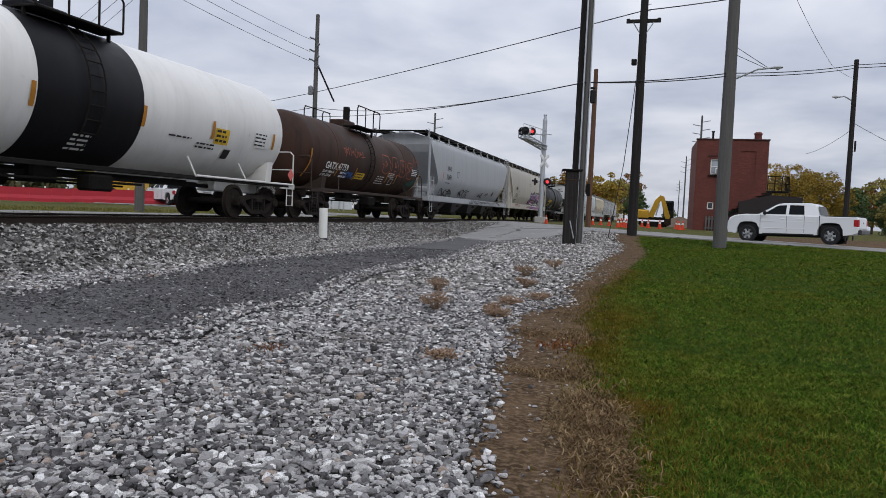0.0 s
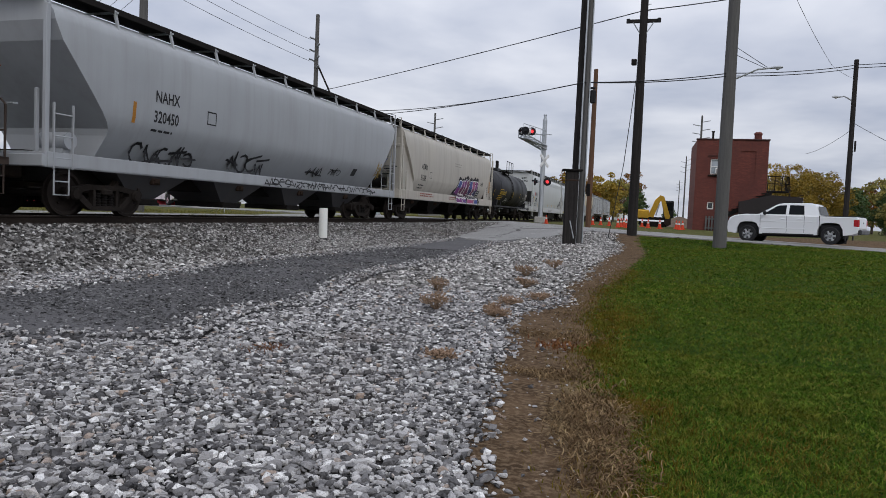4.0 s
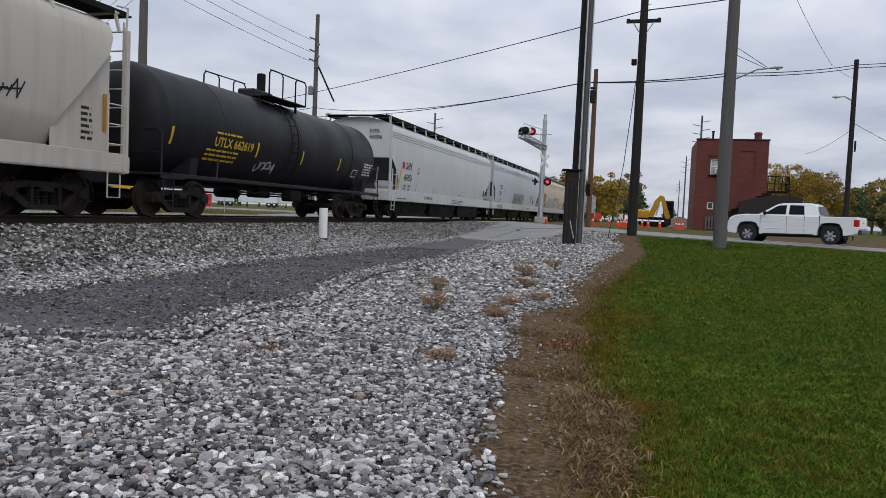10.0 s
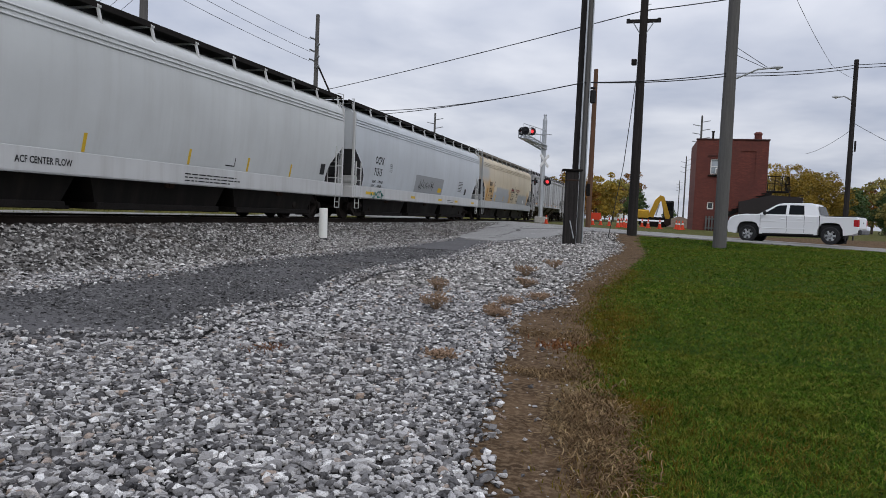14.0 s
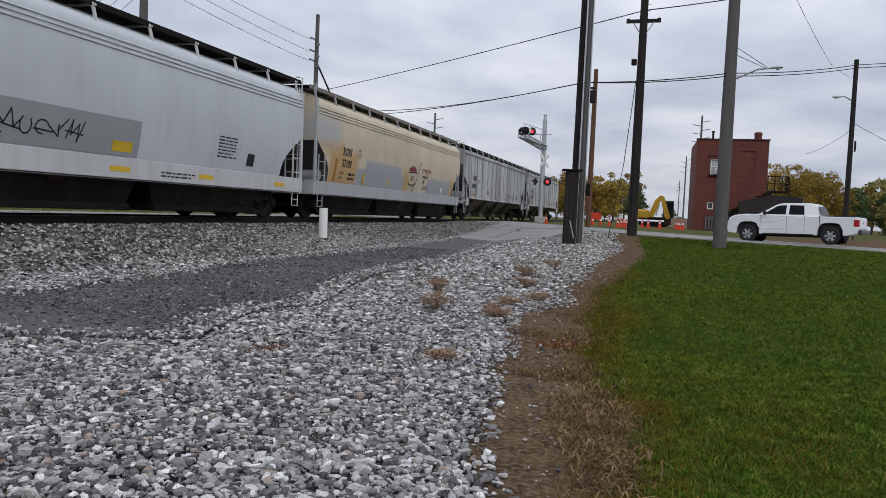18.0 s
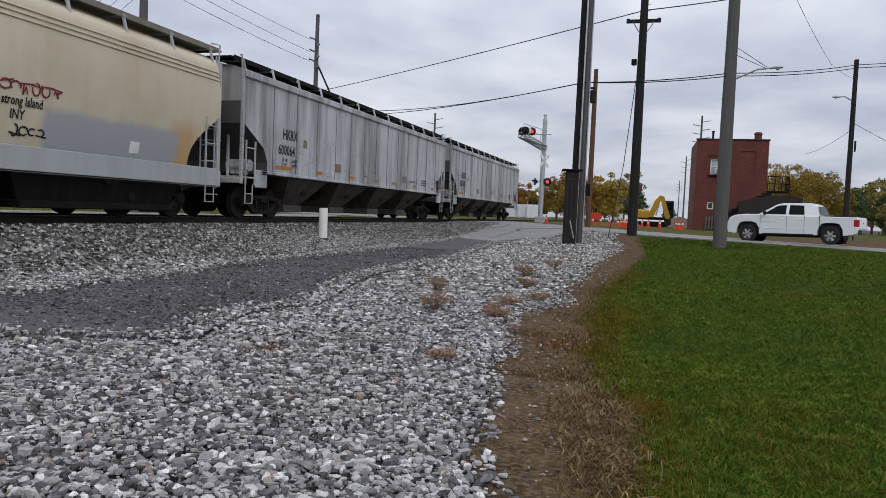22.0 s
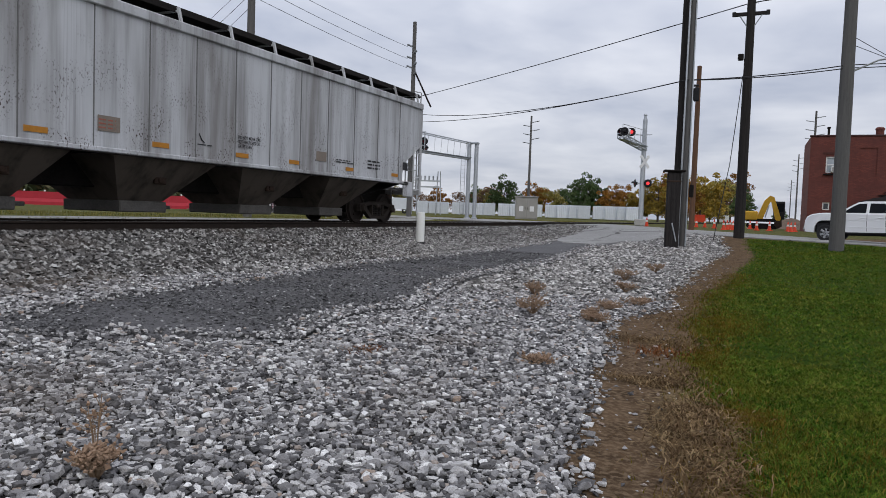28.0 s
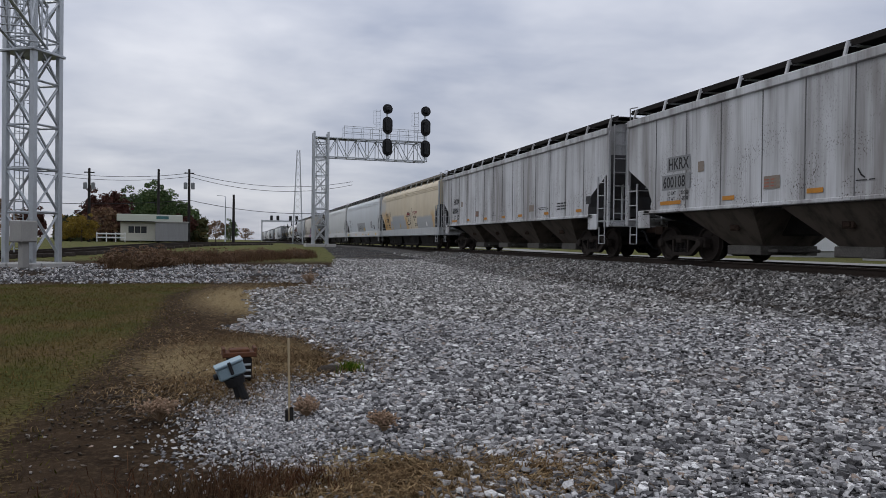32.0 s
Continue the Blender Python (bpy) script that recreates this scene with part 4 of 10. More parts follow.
def hopper_car(spec):
    """A covered hopper; its own y runs rearward, z from the top of the rail."""
    L, prof = spec["length"], spec["profile"]
    body, under = spec["paint"], spec["under"]
    trim = spec.get("trim", body)
    car = thing("hopper_car", spec["label"], "hopper car", "cars of the freight train")
    half = L / 2 - spec.get("inset", 0.6)
    cut_z, cut_in, cut_low = spec["cut"]
    shell_end = half - spec.get("end_gap", 0.0)

    def end_y(z):
        if z >= cut_z:
            return shell_end
        t = min(1.0, (cut_z - z) / (cut_z - cut_low))
        return shell_end - cut_in * (t ** spec["power"] if "power" in spec else math.sin(t * math.pi / 2) if spec.get("round") else t)

    # shell: both sides and the roof, with the sloped end sheets as their own parts
    levels = [p for p in prof]
    if spec.get("round") or prof is not FLAT:
        extra = []
        for (a, b), (c, d) in zip(prof, prof[1:]):
            extra.append((a, b))
            if b < cut_z + 0.01 and b - d > 0.2:
                extra.append(((a + c) / 2, (b + d) / 2))
        extra.append(prof[-1])
        levels = extra
    shell = Shape()
    ny = max(8, int(L / 1.2))
    for sgn in (1, -1):
        k0 = len(shell.v)
        for x, z in levels:
            e = end_y(z)
            for j in range(ny + 1):
                shell.v.append((sgn * x, -e + 2 * e * j / ny, z))
        for i in range(len(levels) - 1):
            for j in range(ny):
                a = k0 + i * (ny + 1) + j
                shell.f.append((a, a + 1, a + ny + 2, a + ny + 1))
    for e in (1, -1):
        slope, endsheet = Shape(), Shape()
        for (x0, z0), (x1, z1) in zip(levels, levels[1:]):
            target = endsheet if z1 >= cut_z - 0.01 else slope
            y0, y1 = e * end_y(z0), e * end_y(z1)
            target.add([(-x0, y0, z0), (x0, y0, z0), (x1, y1, z1), (-x1, y1, z1)], [(0, 1, 2, 3)])
        zl, xl = levels[-1][1], levels[-1][0]
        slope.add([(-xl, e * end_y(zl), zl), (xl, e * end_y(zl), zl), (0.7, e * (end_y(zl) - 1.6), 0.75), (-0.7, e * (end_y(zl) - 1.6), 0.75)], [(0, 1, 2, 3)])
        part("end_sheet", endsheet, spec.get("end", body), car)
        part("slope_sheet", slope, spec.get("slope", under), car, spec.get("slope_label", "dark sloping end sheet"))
    part("body", shell, body, car, smooth=spec.get("crease", 35))
    # flat gusset plates beside the sloping ends, and an upright end wall with a recess for the brake gear
    for e in (1, -1) if spec.get("gusset") else ():
        for sgn in (1, -1):
            part("gusset_plate", Shape().plate([(e * (shell_end - 0.01), cut_z + 0.08), (e * (shell_end - 0.01), 1.30), (e * (shell_end - cut_in - 0.05), 1.30), (e * (shell_end - cut_in - 0.05), cut_low + 0.02)], sgn * 1.45, sgn * 1.475), body, car, "flat plate closing the sloping end")
        wall = Shape().box((0, e * (shell_end - 0.04), 2.85), (2.94, 0.05, 1.75)).box((-1.25, e * (shell_end - 0.04), 1.65), (0.44, 0.05, 0.66)).box((1.25, e * (shell_end - 0.04), 1.65), (0.44, 0.05, 0.66))
        part("end_wall", wall, body, car, "upright end wall with an open recess")
        part("end_rib", Shape().box((0, e * (shell_end + 0.0), 3.30), (2.94, 0.08, 0.10), 0.01), trim, car)
        part("reservoir", Shape().rod((-0.7, e * (shell_end + 0.12), 1.62), (0.7, e * (shell_end + 0.12), 1.62), 0.22, n=16), STEEL_DARK, car, smooth=40)
    surface = lambda z: side_at(levels, z)
    # side sills
    s0, s1 = spec["sill"]
    for sgn in (1, -1) if not spec.get("seams") else ():
        sill = Shape().box((sgn * 1.575, 0, (s0 + s1) / 2), (0.07, 2 * half, s1 - s0), 0.008)
        sill.box((sgn * 1.53, 0, s0 + 0.02), (0.16, 2 * half, 0.04), 0.006)
        part("side_sill", sill, trim, car)
    # fascia ribs under the eave
    if spec.get("ribs"):
        for sgn in (1, -1):
            for z in (3.70, 3.60, 3.50):
                part("rib", Shape().box((sgn * (surface(z) + 0.012), 0, z), (0.03, 2 * half - 0.1, 0.035), 0.01), body, car)
    if spec.get("seams"):
        for y in spec["seams"]:
            for sgn in (1, -1):
                zt, zb = 3.84, max(levels[-1][1] + 0.02, cut_z - (cut_z - cut_low) * max(0, (abs(y) - half + cut_in) / cut_in) if abs(y) > half - cut_in else 0)
                part("seam", Shape().box((sgn * (1.572), y, (zt + zb) / 2), (0.022, 0.022, zt - zb), 0.004), spec.get("seam_paint", body), car)
        for sgn in (1, -1):
            part("top_chord", Shape().box((sgn * 1.60, 0, 3.94), (0.06, 2 * half, 0.20), 0.02), trim, car)
            part("bottom_chord", Shape().box((sgn * 1.585, 0, 1.32), (0.05, 2 * half - 1.9, 0.09), 0.015), trim, car)
            part("drip_edge", Shape().box((sgn * 1.60, 0, 1.262), (0.05, 2 * half - 1.9, 0.025), 0.006), STEEL_DARK, car)
            for e in (1, -1):
                part("end_plate", Shape().box((sgn * 1.585, e * (half - 0.95), 1.12), (0.05, 0.62, 0.50), 0.02), trim, car)
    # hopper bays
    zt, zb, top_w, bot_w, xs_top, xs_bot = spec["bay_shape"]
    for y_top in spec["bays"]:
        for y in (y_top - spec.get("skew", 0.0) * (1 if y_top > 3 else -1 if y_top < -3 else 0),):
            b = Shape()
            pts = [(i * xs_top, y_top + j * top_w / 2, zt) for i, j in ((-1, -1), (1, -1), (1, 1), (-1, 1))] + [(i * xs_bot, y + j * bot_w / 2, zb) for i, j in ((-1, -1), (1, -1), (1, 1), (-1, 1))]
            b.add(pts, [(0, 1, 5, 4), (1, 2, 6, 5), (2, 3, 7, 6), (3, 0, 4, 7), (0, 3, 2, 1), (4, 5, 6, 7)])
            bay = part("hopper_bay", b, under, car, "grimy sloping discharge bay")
            drop = spec.get("gate_depth", 0.15)
            g = Shape().box((0, y, zb - drop / 2), (2 * xs_bot + 0.20, bot_w + 0.06, drop), 0.02)
            g.box((0, y + bot_w / 2 + 0.18, zb - 0.12), (2 * xs_bot - 0.2, 0.34, 0.08), 0.02)
            part("outlet_gate", g, spec.get("gate", STEEL_DARK), bay)
            for q in (1, -1):
                hatch = Shape()
                xm = (xs_top + xs_bot) / 2 + 0.02
                hatch.box((q * xm, y + 0.1, (zt + zb) / 2), (0.09, 0.30, 0.16), 0.02).box((q * (xm + 0.05), y + 0.1, (zt + zb) / 2), (0.05, 0.16, 0.10), 0.015)
                part("inspection_port", hatch, STEEL_BROWN, bay)
    part("centre_sill", Shape().box((0, 0, 0.98), (0.7, L - 1.6, 0.64), 0.03), STEEL_DARK, car)
    # ends: platform, posts, ladders, steps, brake gear, coupler
    for e in (1, -1):
        y = e * half
        part("end_sill", Shape().box((0, e * (half + 0.02), (s0 + s1) / 2 - 0.02), (3.16, 0.16, s1 - s0 - 0.06), 0.015), trim, car)
        deck = Shape().box((0, e * (half - 0.5), s1 - 0.02), (2.9, 0.96, 0.05), 0.01)
        part("end_platform", deck, trim, car)
        for sgn in (1, -1):
            part("corner_post", Shape().box((sgn * 1.54, y, (s0 + 3.95) / 2), (0.09, 0.10, 3.95 - s0), 0.012), trim, car)
            part("side_ladder", ladder_shape(sgn * 1.60, e * (half - 0.36), s0 - 0.02, 2.55 if sgn * e > 0 else 2.15, 0.46), trim, car)
            part("step", stirrup(sgn * 1.57, e * (half - 0.36), 0.42, s0), trim, car)
            # struts from the deck to the slope sheet
            part("strut", Shape().box((sgn * 0.75, e * (half - 0.55), 1.75), (0.06, 0.08, 1.5), 0.01, ), trim, car)
        part("end_ladder", ladder_shape(e * 1.18, e * (half + 0.06), s1, 4.15, 0.42, False), trim, car)
        part("grab_iron", Shape().pipe([(-0.9 * e, e * (half + 0.03), 2.1), (-0.9 * e, e * (half + 0.12), 2.1), (0.9 * e, e * (half + 0.12), 2.1), (0.9 * e, e * (half + 0.03), 2.1)], 0.016), trim, car)
        part("coupler", COUPLER, None, car, at=pose(0, e * (L / 2 - 0.78), 0, 0, 0, 0 if e > 0 else 180))
        part("air_hose", HOSE, None, car, at=pose(0, e * (L / 2 - 0.78), 0, 0, 0, 0 if e > 0 else 180))
    wheel = Shape()
    for k in range(24):
        a, b = 2 * math.pi * k / 24, 2 * math.pi * (k + 1) / 24
        wheel.rod((-0.55 + 0.28 * math.cos(a), 0, 0.28 * math.sin(a)), (-0.55 + 0.28 * math.cos(b), 0, 0.28 * math.sin(b)), 0.018, n=5)
    for k in range(5):
        a = 2 * math.pi * k / 5
        wheel.rod((-0.55, 0, 0), (-0.55 + 0.28 * math.cos(a), 0, 0.28 * math.sin(a)), 0.012, n=5)
    part("brake_wheel", wheel, STEEL_DARK, car, at=pose(0, half + 0.1, 2.0))
    part("air_cylinder", Shape().rod((0.55, -half + 0.9, 1.5), (1.25, -half + 0.9, 1.5), 0.17, n=14).box((0.9, -half + 0.9, 1.3), (0.5, 0.2, 0.12), 0.02), trim, car, smooth=40)
    # roof walk
    zr = 4.33
    for sgn in (1, -1):
        board = Shape().box((sgn * 0.98, 0, zr), (0.70, 2 * half + 0.5, 0.035))
        part("running_board", board, spec.get("walk", STEEL_DARK), car, "dark steel roof walk")
    count = spec.get("posts", 11)
    for j in range(count):
        y = -half + 0.15 + (2 * half - 0.3) * j / (count - 1)
        for sgn in (1, -1):
            p = Shape()
            xo = 1.47 if prof is not FLAT else 1.55
            p.plate([(sgn * xo, 3.92), (sgn * (xo - 0.05), 3.92), (sgn * (xo - 0.17), zr + 0.03), (sgn * (xo - 0.12), zr + 0.03)], y - 0.03, y + 0.03, axis="y")
            p.box((sgn * 1.02, y, zr - 0.04), (0.8, 0.05, 0.04))
            part("walk_bracket", p, trim, car)
    for sgn in (1, -1):
        part("walk_edge", Shape().box((sgn * 1.345, 0, zr), (0.02, 2 * half + 0.4, 0.13), 0.004), spec.get("walk", STEEL_DARK), car)
    for e in (1, -1):
        part("cross_walk", Shape().box((0, e * (half + 0.15), zr), (2.7, 0.36, 0.035)), STEEL_DARK, car)
        for sgn in (1, -1):
            part("roof_grab", Shape().pipe([(sgn * 1.5, e * half, 3.9), (sgn * 1.5, e * (half + 0.04), zr + 0.10), (sgn * 1.35, e * (half - 0.12), zr + 0.12)], 0.022), trim, car)
    hat = Shape().box((0, 0, 4.34), (0.55, 1.5, 0.08), 0.03).mesh("roof_hatch", trim)
    for j in range(8):
        part("roof_hatch", hat, None, car, at=pose(0, -half + (2 * half) * (j + 0.5) / 8, 0))
    for e in (1, -1):
        add_truck(car, e * (L / 2 - spec["truck"]))
    return car, surface, half


def place_car(car, c):
    """Couple the car into the train, its middle at c at the start of the clip."""
    car.matrix_basis = pose(TRACK_X, c, RAIL_Z)
    MOVERS.append((car, c))


# ------------------------------------------------ tank cars
def tank_car(spec):
    L, R, zc = spec["length"], spec["radius"], spec["axis"]
    car = thing("tank_car", spec["label"], "tank car", "cars of the freight train")
    half = L / 2 - spec.get("inset", 0.95)
    turn = Matrix.Rotation(-math.pi / 2, 4, "X")
    head = 0.55
    prof = [(R * math.cos(a), -half + head - head * math.sin(a)) for a in np.linspace(math.pi / 2 - 0.001, 0, 8)]
    edge = [-half + head] + list(spec.get("rings", ())) + [half - head]
    prof += [(R, y) for y in edge[1:-1]] + [(R * math.cos(a), half - head + head * math.sin(a)) for a in np.linspace(0, math.pi / 2 - 0.001, 8)]
    part("tank", Shape().lathe(prof, 48, Matrix.Translation((0, 0, zc)) @ turn, close=False), spec["paint"], car, smooth=30)
    for y0, y1 in spec.get("bands", ()):
        part("painted_band", Shape().lathe([(R + 0.004, y0), (R + 0.008, y0 + 0.01), (R + 0.008, y1 - 0.01), (R + 0.004, y1)], 48, Matrix.Translation((0, 0, zc)) @ turn, close=False), spec["band"], car, smooth=30, label="broad black painted band")
    for y in spec.get("seams", ()):
        part("weld_seam", Shape().lathe([(R, y - 0.03), (R + 0.012, y - 0.012), (R + 0.012, y + 0.012), (R, y + 0.03)], 48, Matrix.Translation((0, 0, zc)) @ turn, close=False), spec["paint"], car, smooth=30)
    trim = spec["trim"]
    zs = 1.02
    for e in (1, -1):
        stub = Shape().box((0, e * (half - 0.4), 0.9), (0.6, 3.4, 0.34), 0.03)
        part("draft_sill", stub, spec["under"], car)
        plat = Shape().box((0, e * (L / 2 - 0.95), zs), (3.0, 0.75, 0.06), 0.01)
        for sgn in (1, -1):
            plat.box((sgn * 1.47, e * (L / 2 - 1.0), zs - 0.04), (0.06, 0.86, 0.14), 0.01)
        part("end_platform", plat, trim, car)
        rail = Shape()
        for sgn in (1, -1):
            rail.pipe([(sgn * 1.45, e * (L / 2 - 0.62), zs), (sgn * 1.45, e * (L / 2 - 0.62), zs + 0.95), (sgn * 1.35, e * (L / 2 - 0.62), zs + 1.05), (sgn * 0.9, e * (L / 2 - 0.62), zs + 1.05)], 0.022)
        rail.pipe([(-1.45, e * (L / 2 - 0.62), zs + 0.5), (1.45, e * (L / 2 - 0.62), zs + 0.5)], 0.016)
        part("end_railing", rail, trim, car)
        for sgn in (1, -1):
            sad = Shape()
            sad.plate([(sgn * 0.3, 0.95), (sgn * 1.35, 1.0), (sgn * 1.42, zc - 0.85), (sgn * 1.15, zc - 1.0), (sgn * 0.6, zc - R + 0.08), (sgn * 0.3, zc - R)], e * (L / 2 - spec.get("truck", 2.0) - 0.15), e * (L / 2 - spec.get("truck", 2.0) + 0.15), axis="y")
            part("saddle", sad, spec["under"], car)
        for sgn in (1, -1):
            part("step", stirrup(sgn * 1.48, e * (L / 2 - 0.85), 0.4, zs), trim, car)
            part("side_bracket", Shape().rod((sgn * 1.46, e * (half - 2.3), zs), (sgn * 1.34, e * (half - 2.55), zs + 0.48), 0.025, n=6), trim, car)
        part("coupler", COUPLER, None, car, at=pose(0, e * (L / 2 - 0.78), 0, 0, 0, 0 if e > 0 else 180))
        part("air_hose", HOSE, None, car, at=pose(0, e * (L / 2 - 0.78), 0, 0, 0, 0 if e > 0 else 180))
        add_truck(car, e * (L / 2 - spec.get("truck", 2.0)))
    for sgn in (1, -1):
        part("side_rail", Shape().box((sgn * 1.47, 0, zs - 0.02), (0.07, L - 1.9, 0.10), 0.012), spec.get("rail", trim), car)
        for e in (1, -1) if spec.get("handrail") else ():
            part("handrail", Shape().rod((sgn * 1.53, e * 3.3, zs + 0.03), (sgn * 1.53, e * (L / 2 - 0.7), zs + 0.03), 0.03, n=8), trim, car)
            part("side_bracket", Shape().rod((sgn * 1.50, e * 3.35, zs), (sgn * 1.30, e * 3.25, zs + 0.5), 0.025, n=6), trim, car)
    part("brake_rigging", Shape().box((0, 0, 0.86), (0.16, L - 6, 0.10)).rod((0.5, -2, 0.75), (0.5, 2.6, 0.75), 0.03).rod((-0.4, -3, 0.7), (-0.4, 3, 0.7), 0.025).box((0.7, 0.9, 0.72), (0.4, 0.7, 0.36), 0.05).rod((-0.7, -1.2, 0.75), (-0.7, -0.2, 0.75), 0.18, n=12).box((0, 0, zc - R - 0.12), (0.5, 0.7, 0.4), 0.05), STEEL_DARK, car)
    # dome, its platform and rails
    top = zc + R
    y0 = spec.get("dome", 0.0)
    part("manway", Shape().box((0, y0 - 0.05, top + 0.10), (0.62, 1.15, 0.34), 0.05), spec.get("fitting", spec["paint"]), car, "low dark housing over the manway")
    part("valve", Shape().box((0.1, y0 + 0.1, top + 0.42), (0.22, 0.22, 0.85), 0.03), spec.get("fitting", spec["walk"]), car)
    deck = Shape()
    for sgn in (1, -1):
        deck.box((sgn * 0.85, y0, top - 0.05), (0.62, 2.3, 0.05), 0.01)
        for e in (1, -1):
            deck.box((sgn * 0.8, y0 + e * 1.1, top - 0.22), (0.06, 0.06, 0.34))
    part("dome_platform", deck, spec["walk"], car)
    for sgn in (1, -1):
        x = sgn * 1.14
        for a, b, z in ((-1.15, -0.35, 0.72), (0.45, 1.15, 0.72)):
            h = Shape().pipe([(x, y0 + a, top - 0.04), (x, y0 + a, top + z - 0.1), (x, y0 + a + 0.1, top + z), (x, y0 + b - 0.1, top + z), (x, y0 + b, top + z - 0.1), (x, y0 + b, top - 0.04)], 0.024)
            part("dome_railing", h, spec["walk"], car)
        part("top_rail", Shape().rod((x, y0 - 1.1, top + 0.72), (x * 0.98, y0 + 1.1, top + 0.72), 0.022, n=6), spec["walk"], car)
        lad = Shape()
        for i in range(9):
            a = 0.25 + i * 0.19
            lad.rod((sgn * (R + 0.07) * math.sin(a + 0.35), y0 - 0.21, zc + (R + 0.07) * math.cos(a + 0.35)), (sgn * (R + 0.07) * math.sin(a + 0.35), y0 + 0.21, zc + (R + 0.07) * math.cos(a + 0.35)), 0.016, n=6)
        for e in (1, -1):
            lad.pipe([(sgn * (R + 0.07) * math.sin(a), y0 + e * 0.21, zc + (R + 0.07) * math.cos(a)) for a in np.linspace(0.5, 2.2, 10)], 0.018)
        part("tank_ladder", lad, spec["walk"], car)
    surface = lambda z: math.sqrt(max(0.01, R * R - (z - zc) ** 2)) + 0.014
    return car, surface, half


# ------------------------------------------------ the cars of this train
# one dark grey for slope sheets, far darker than the pale bodies
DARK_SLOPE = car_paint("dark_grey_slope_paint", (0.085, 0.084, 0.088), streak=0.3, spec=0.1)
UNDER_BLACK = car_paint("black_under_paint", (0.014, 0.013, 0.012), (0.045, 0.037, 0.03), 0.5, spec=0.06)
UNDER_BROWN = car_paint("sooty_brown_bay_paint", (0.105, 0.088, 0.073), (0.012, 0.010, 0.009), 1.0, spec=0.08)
COUPLINGS = (3.1, 20.95, 33.55, 52.0, 70.85, 85.3, 104.4, 124.2, 142.55, 162.65, 182.6)


def middle(i):
    return (COUPLINGS[i] + COUPLINGS[i + 1]) / 2


def length(i):
    return COUPLINGS[i + 1] - COUPLINGS[i]


# white tank car with a black band
WHITE_TANK = car_paint("white_tank_enamel", (0.74, 0.73, 0.70), (0.30, 0.28, 0.25), 0.25, rough=0.35)
BAND_BLACK = car_paint("black_band_enamel", (0.008, 0.008, 0.010), (0.022, 0.021, 0.021), 0.35, rough=0.5, spec=0.14)
WHITE_TRIM = surf("chalky_white_trim", (0.62, 0.61, 0.58), 0.6, 0, 0.15, 2)
m0 = middle(0)
car, on, half = tank_car({"label": "white tank car with a broad black band round its middle", "length": length(0), "radius": 1.51, "axis": 2.51, "truck": 1.95, "paint": WHITE_TANK, "band": BAND_BLACK, "bands": ((-1.42, 1.42),), "trim": WHITE_TRIM, "rail": STEEL_DARK, "handrail": True, "under": WHITE_TANK, "walk": STEEL_DARK, "fitting": BAND_BLACK, "seams": (-4.6, 4.6)})
place_car(car, m0)
decals(car, "reflector", [rect(y - m0, 2.02, 0.11, 0.46) for y in (7.4, 10.45, 13.42, 16.0, 18.95)], AMBER, on)
decal(car, "notice", rect(16.15 - m0, 1.92, 0.62, 0.40), INK_YELLOW, on, label="yellow notice panel")
decal(car, "notice_text", bars(16.2 - m0, 2.22, 0.5, 3, 0.12, 0.06, 3), INK, on, 0.010)
decal(car, "data_panel", rect(18.02 - m0, 2.0, 0.72, 0.44), INK_WHITE, on)
decal(car, "data_text", bars(18.02 - m0, 2.36, 0.70, 4, 0.10, 0.04, 4) + bars(14.4 - m0, 1.93, 0.9, 1, 0.1, 0.04, 6) + bars(15.5 - m0, 1.85, 0.9, 2, 0.09, 0.04, 7), INK, on, 0.010)
decal(car, "dark_plate", rect(16.72 - m0, 1.58, 0.30, 0.24), INK, on)
decal(car, "band_text", bars(11.7 - m0, 1.62, 0.6, 4, 0.09, 0.04, 8), INK_WHITE, on, 0.014)
part("hazard_placard", Shape().plate([(0, -0.19), (0.19, 0), (0, 0.19), (-0.19, 0)], 1.50, 1.51), surf("red_white_placard", (0.55, 0.12, 0.10), 0.5, var=0.4, scale=20), car, "red and white diamond placard", at=pose(0, half + 0.1, 1.35))

# rusty brown tank car
BROWN_TANK = car_paint("rust_brown_tank_paint", (0.050, 0.024, 0.015), (0.012, 0.009, 0.008), 1.0, rust=0.5, rough=0.6, spec=0.2, smear=0.5)
BROWN_TRIM = surf("brown_black_trim", (0.040, 0.028, 0.022), 0.8, 0, 0.3, 3)
m1 = middle(1)
car, on, half = tank_car({"label": "rust-brown tank car with red and orange sprayed tags", "length": length(1), "radius": 1.32, "axis": 2.33, "inset": 0.40, "truck": 1.65, "paint": BROWN_TANK, "trim": BROWN_TRIM, "under": BROWN_TRIM, "walk": STEEL_DARK, "seams": (0.0, -3.4, 3.6), "dome": -0.3})
place_car(car, m1)
decal(car, "lettering", [words("GATX 47759", 23.0 - m1, 1.78, 0.24, 1.02), words("LD LMT 198000 LBS", 22.95 - m1, 1.64, 0.085, 0.9), words("LT WT  63700 LBS", 22.9 - m1, 1.51, 0.085, 0.9)] + bars(24.35 - m1, 1.66, 0.7, 2, 0.13, 0.07, 11), INK_WHITE, on)
decals(car, "reflector", [stroke([(21.72 - m1, 1.45), (21.80 - m1, 1.9), (21.80 - m1, 2.3)], 0.10), rect(24.0 - m1, 1.55, 0.07, 0.42), rect(25.62 - m1, 1.5, 0.08, 0.45), rect(28.9 - m1, 1.55, 0.09, 0.42), rect(29.95 - m1, 1.55, 0.09, 0.42), stroke([(32.55 - m1, 1.45), (32.8 - m1, 1.75), (32.85 - m1, 2.15)], 0.10)], AMBER, on)
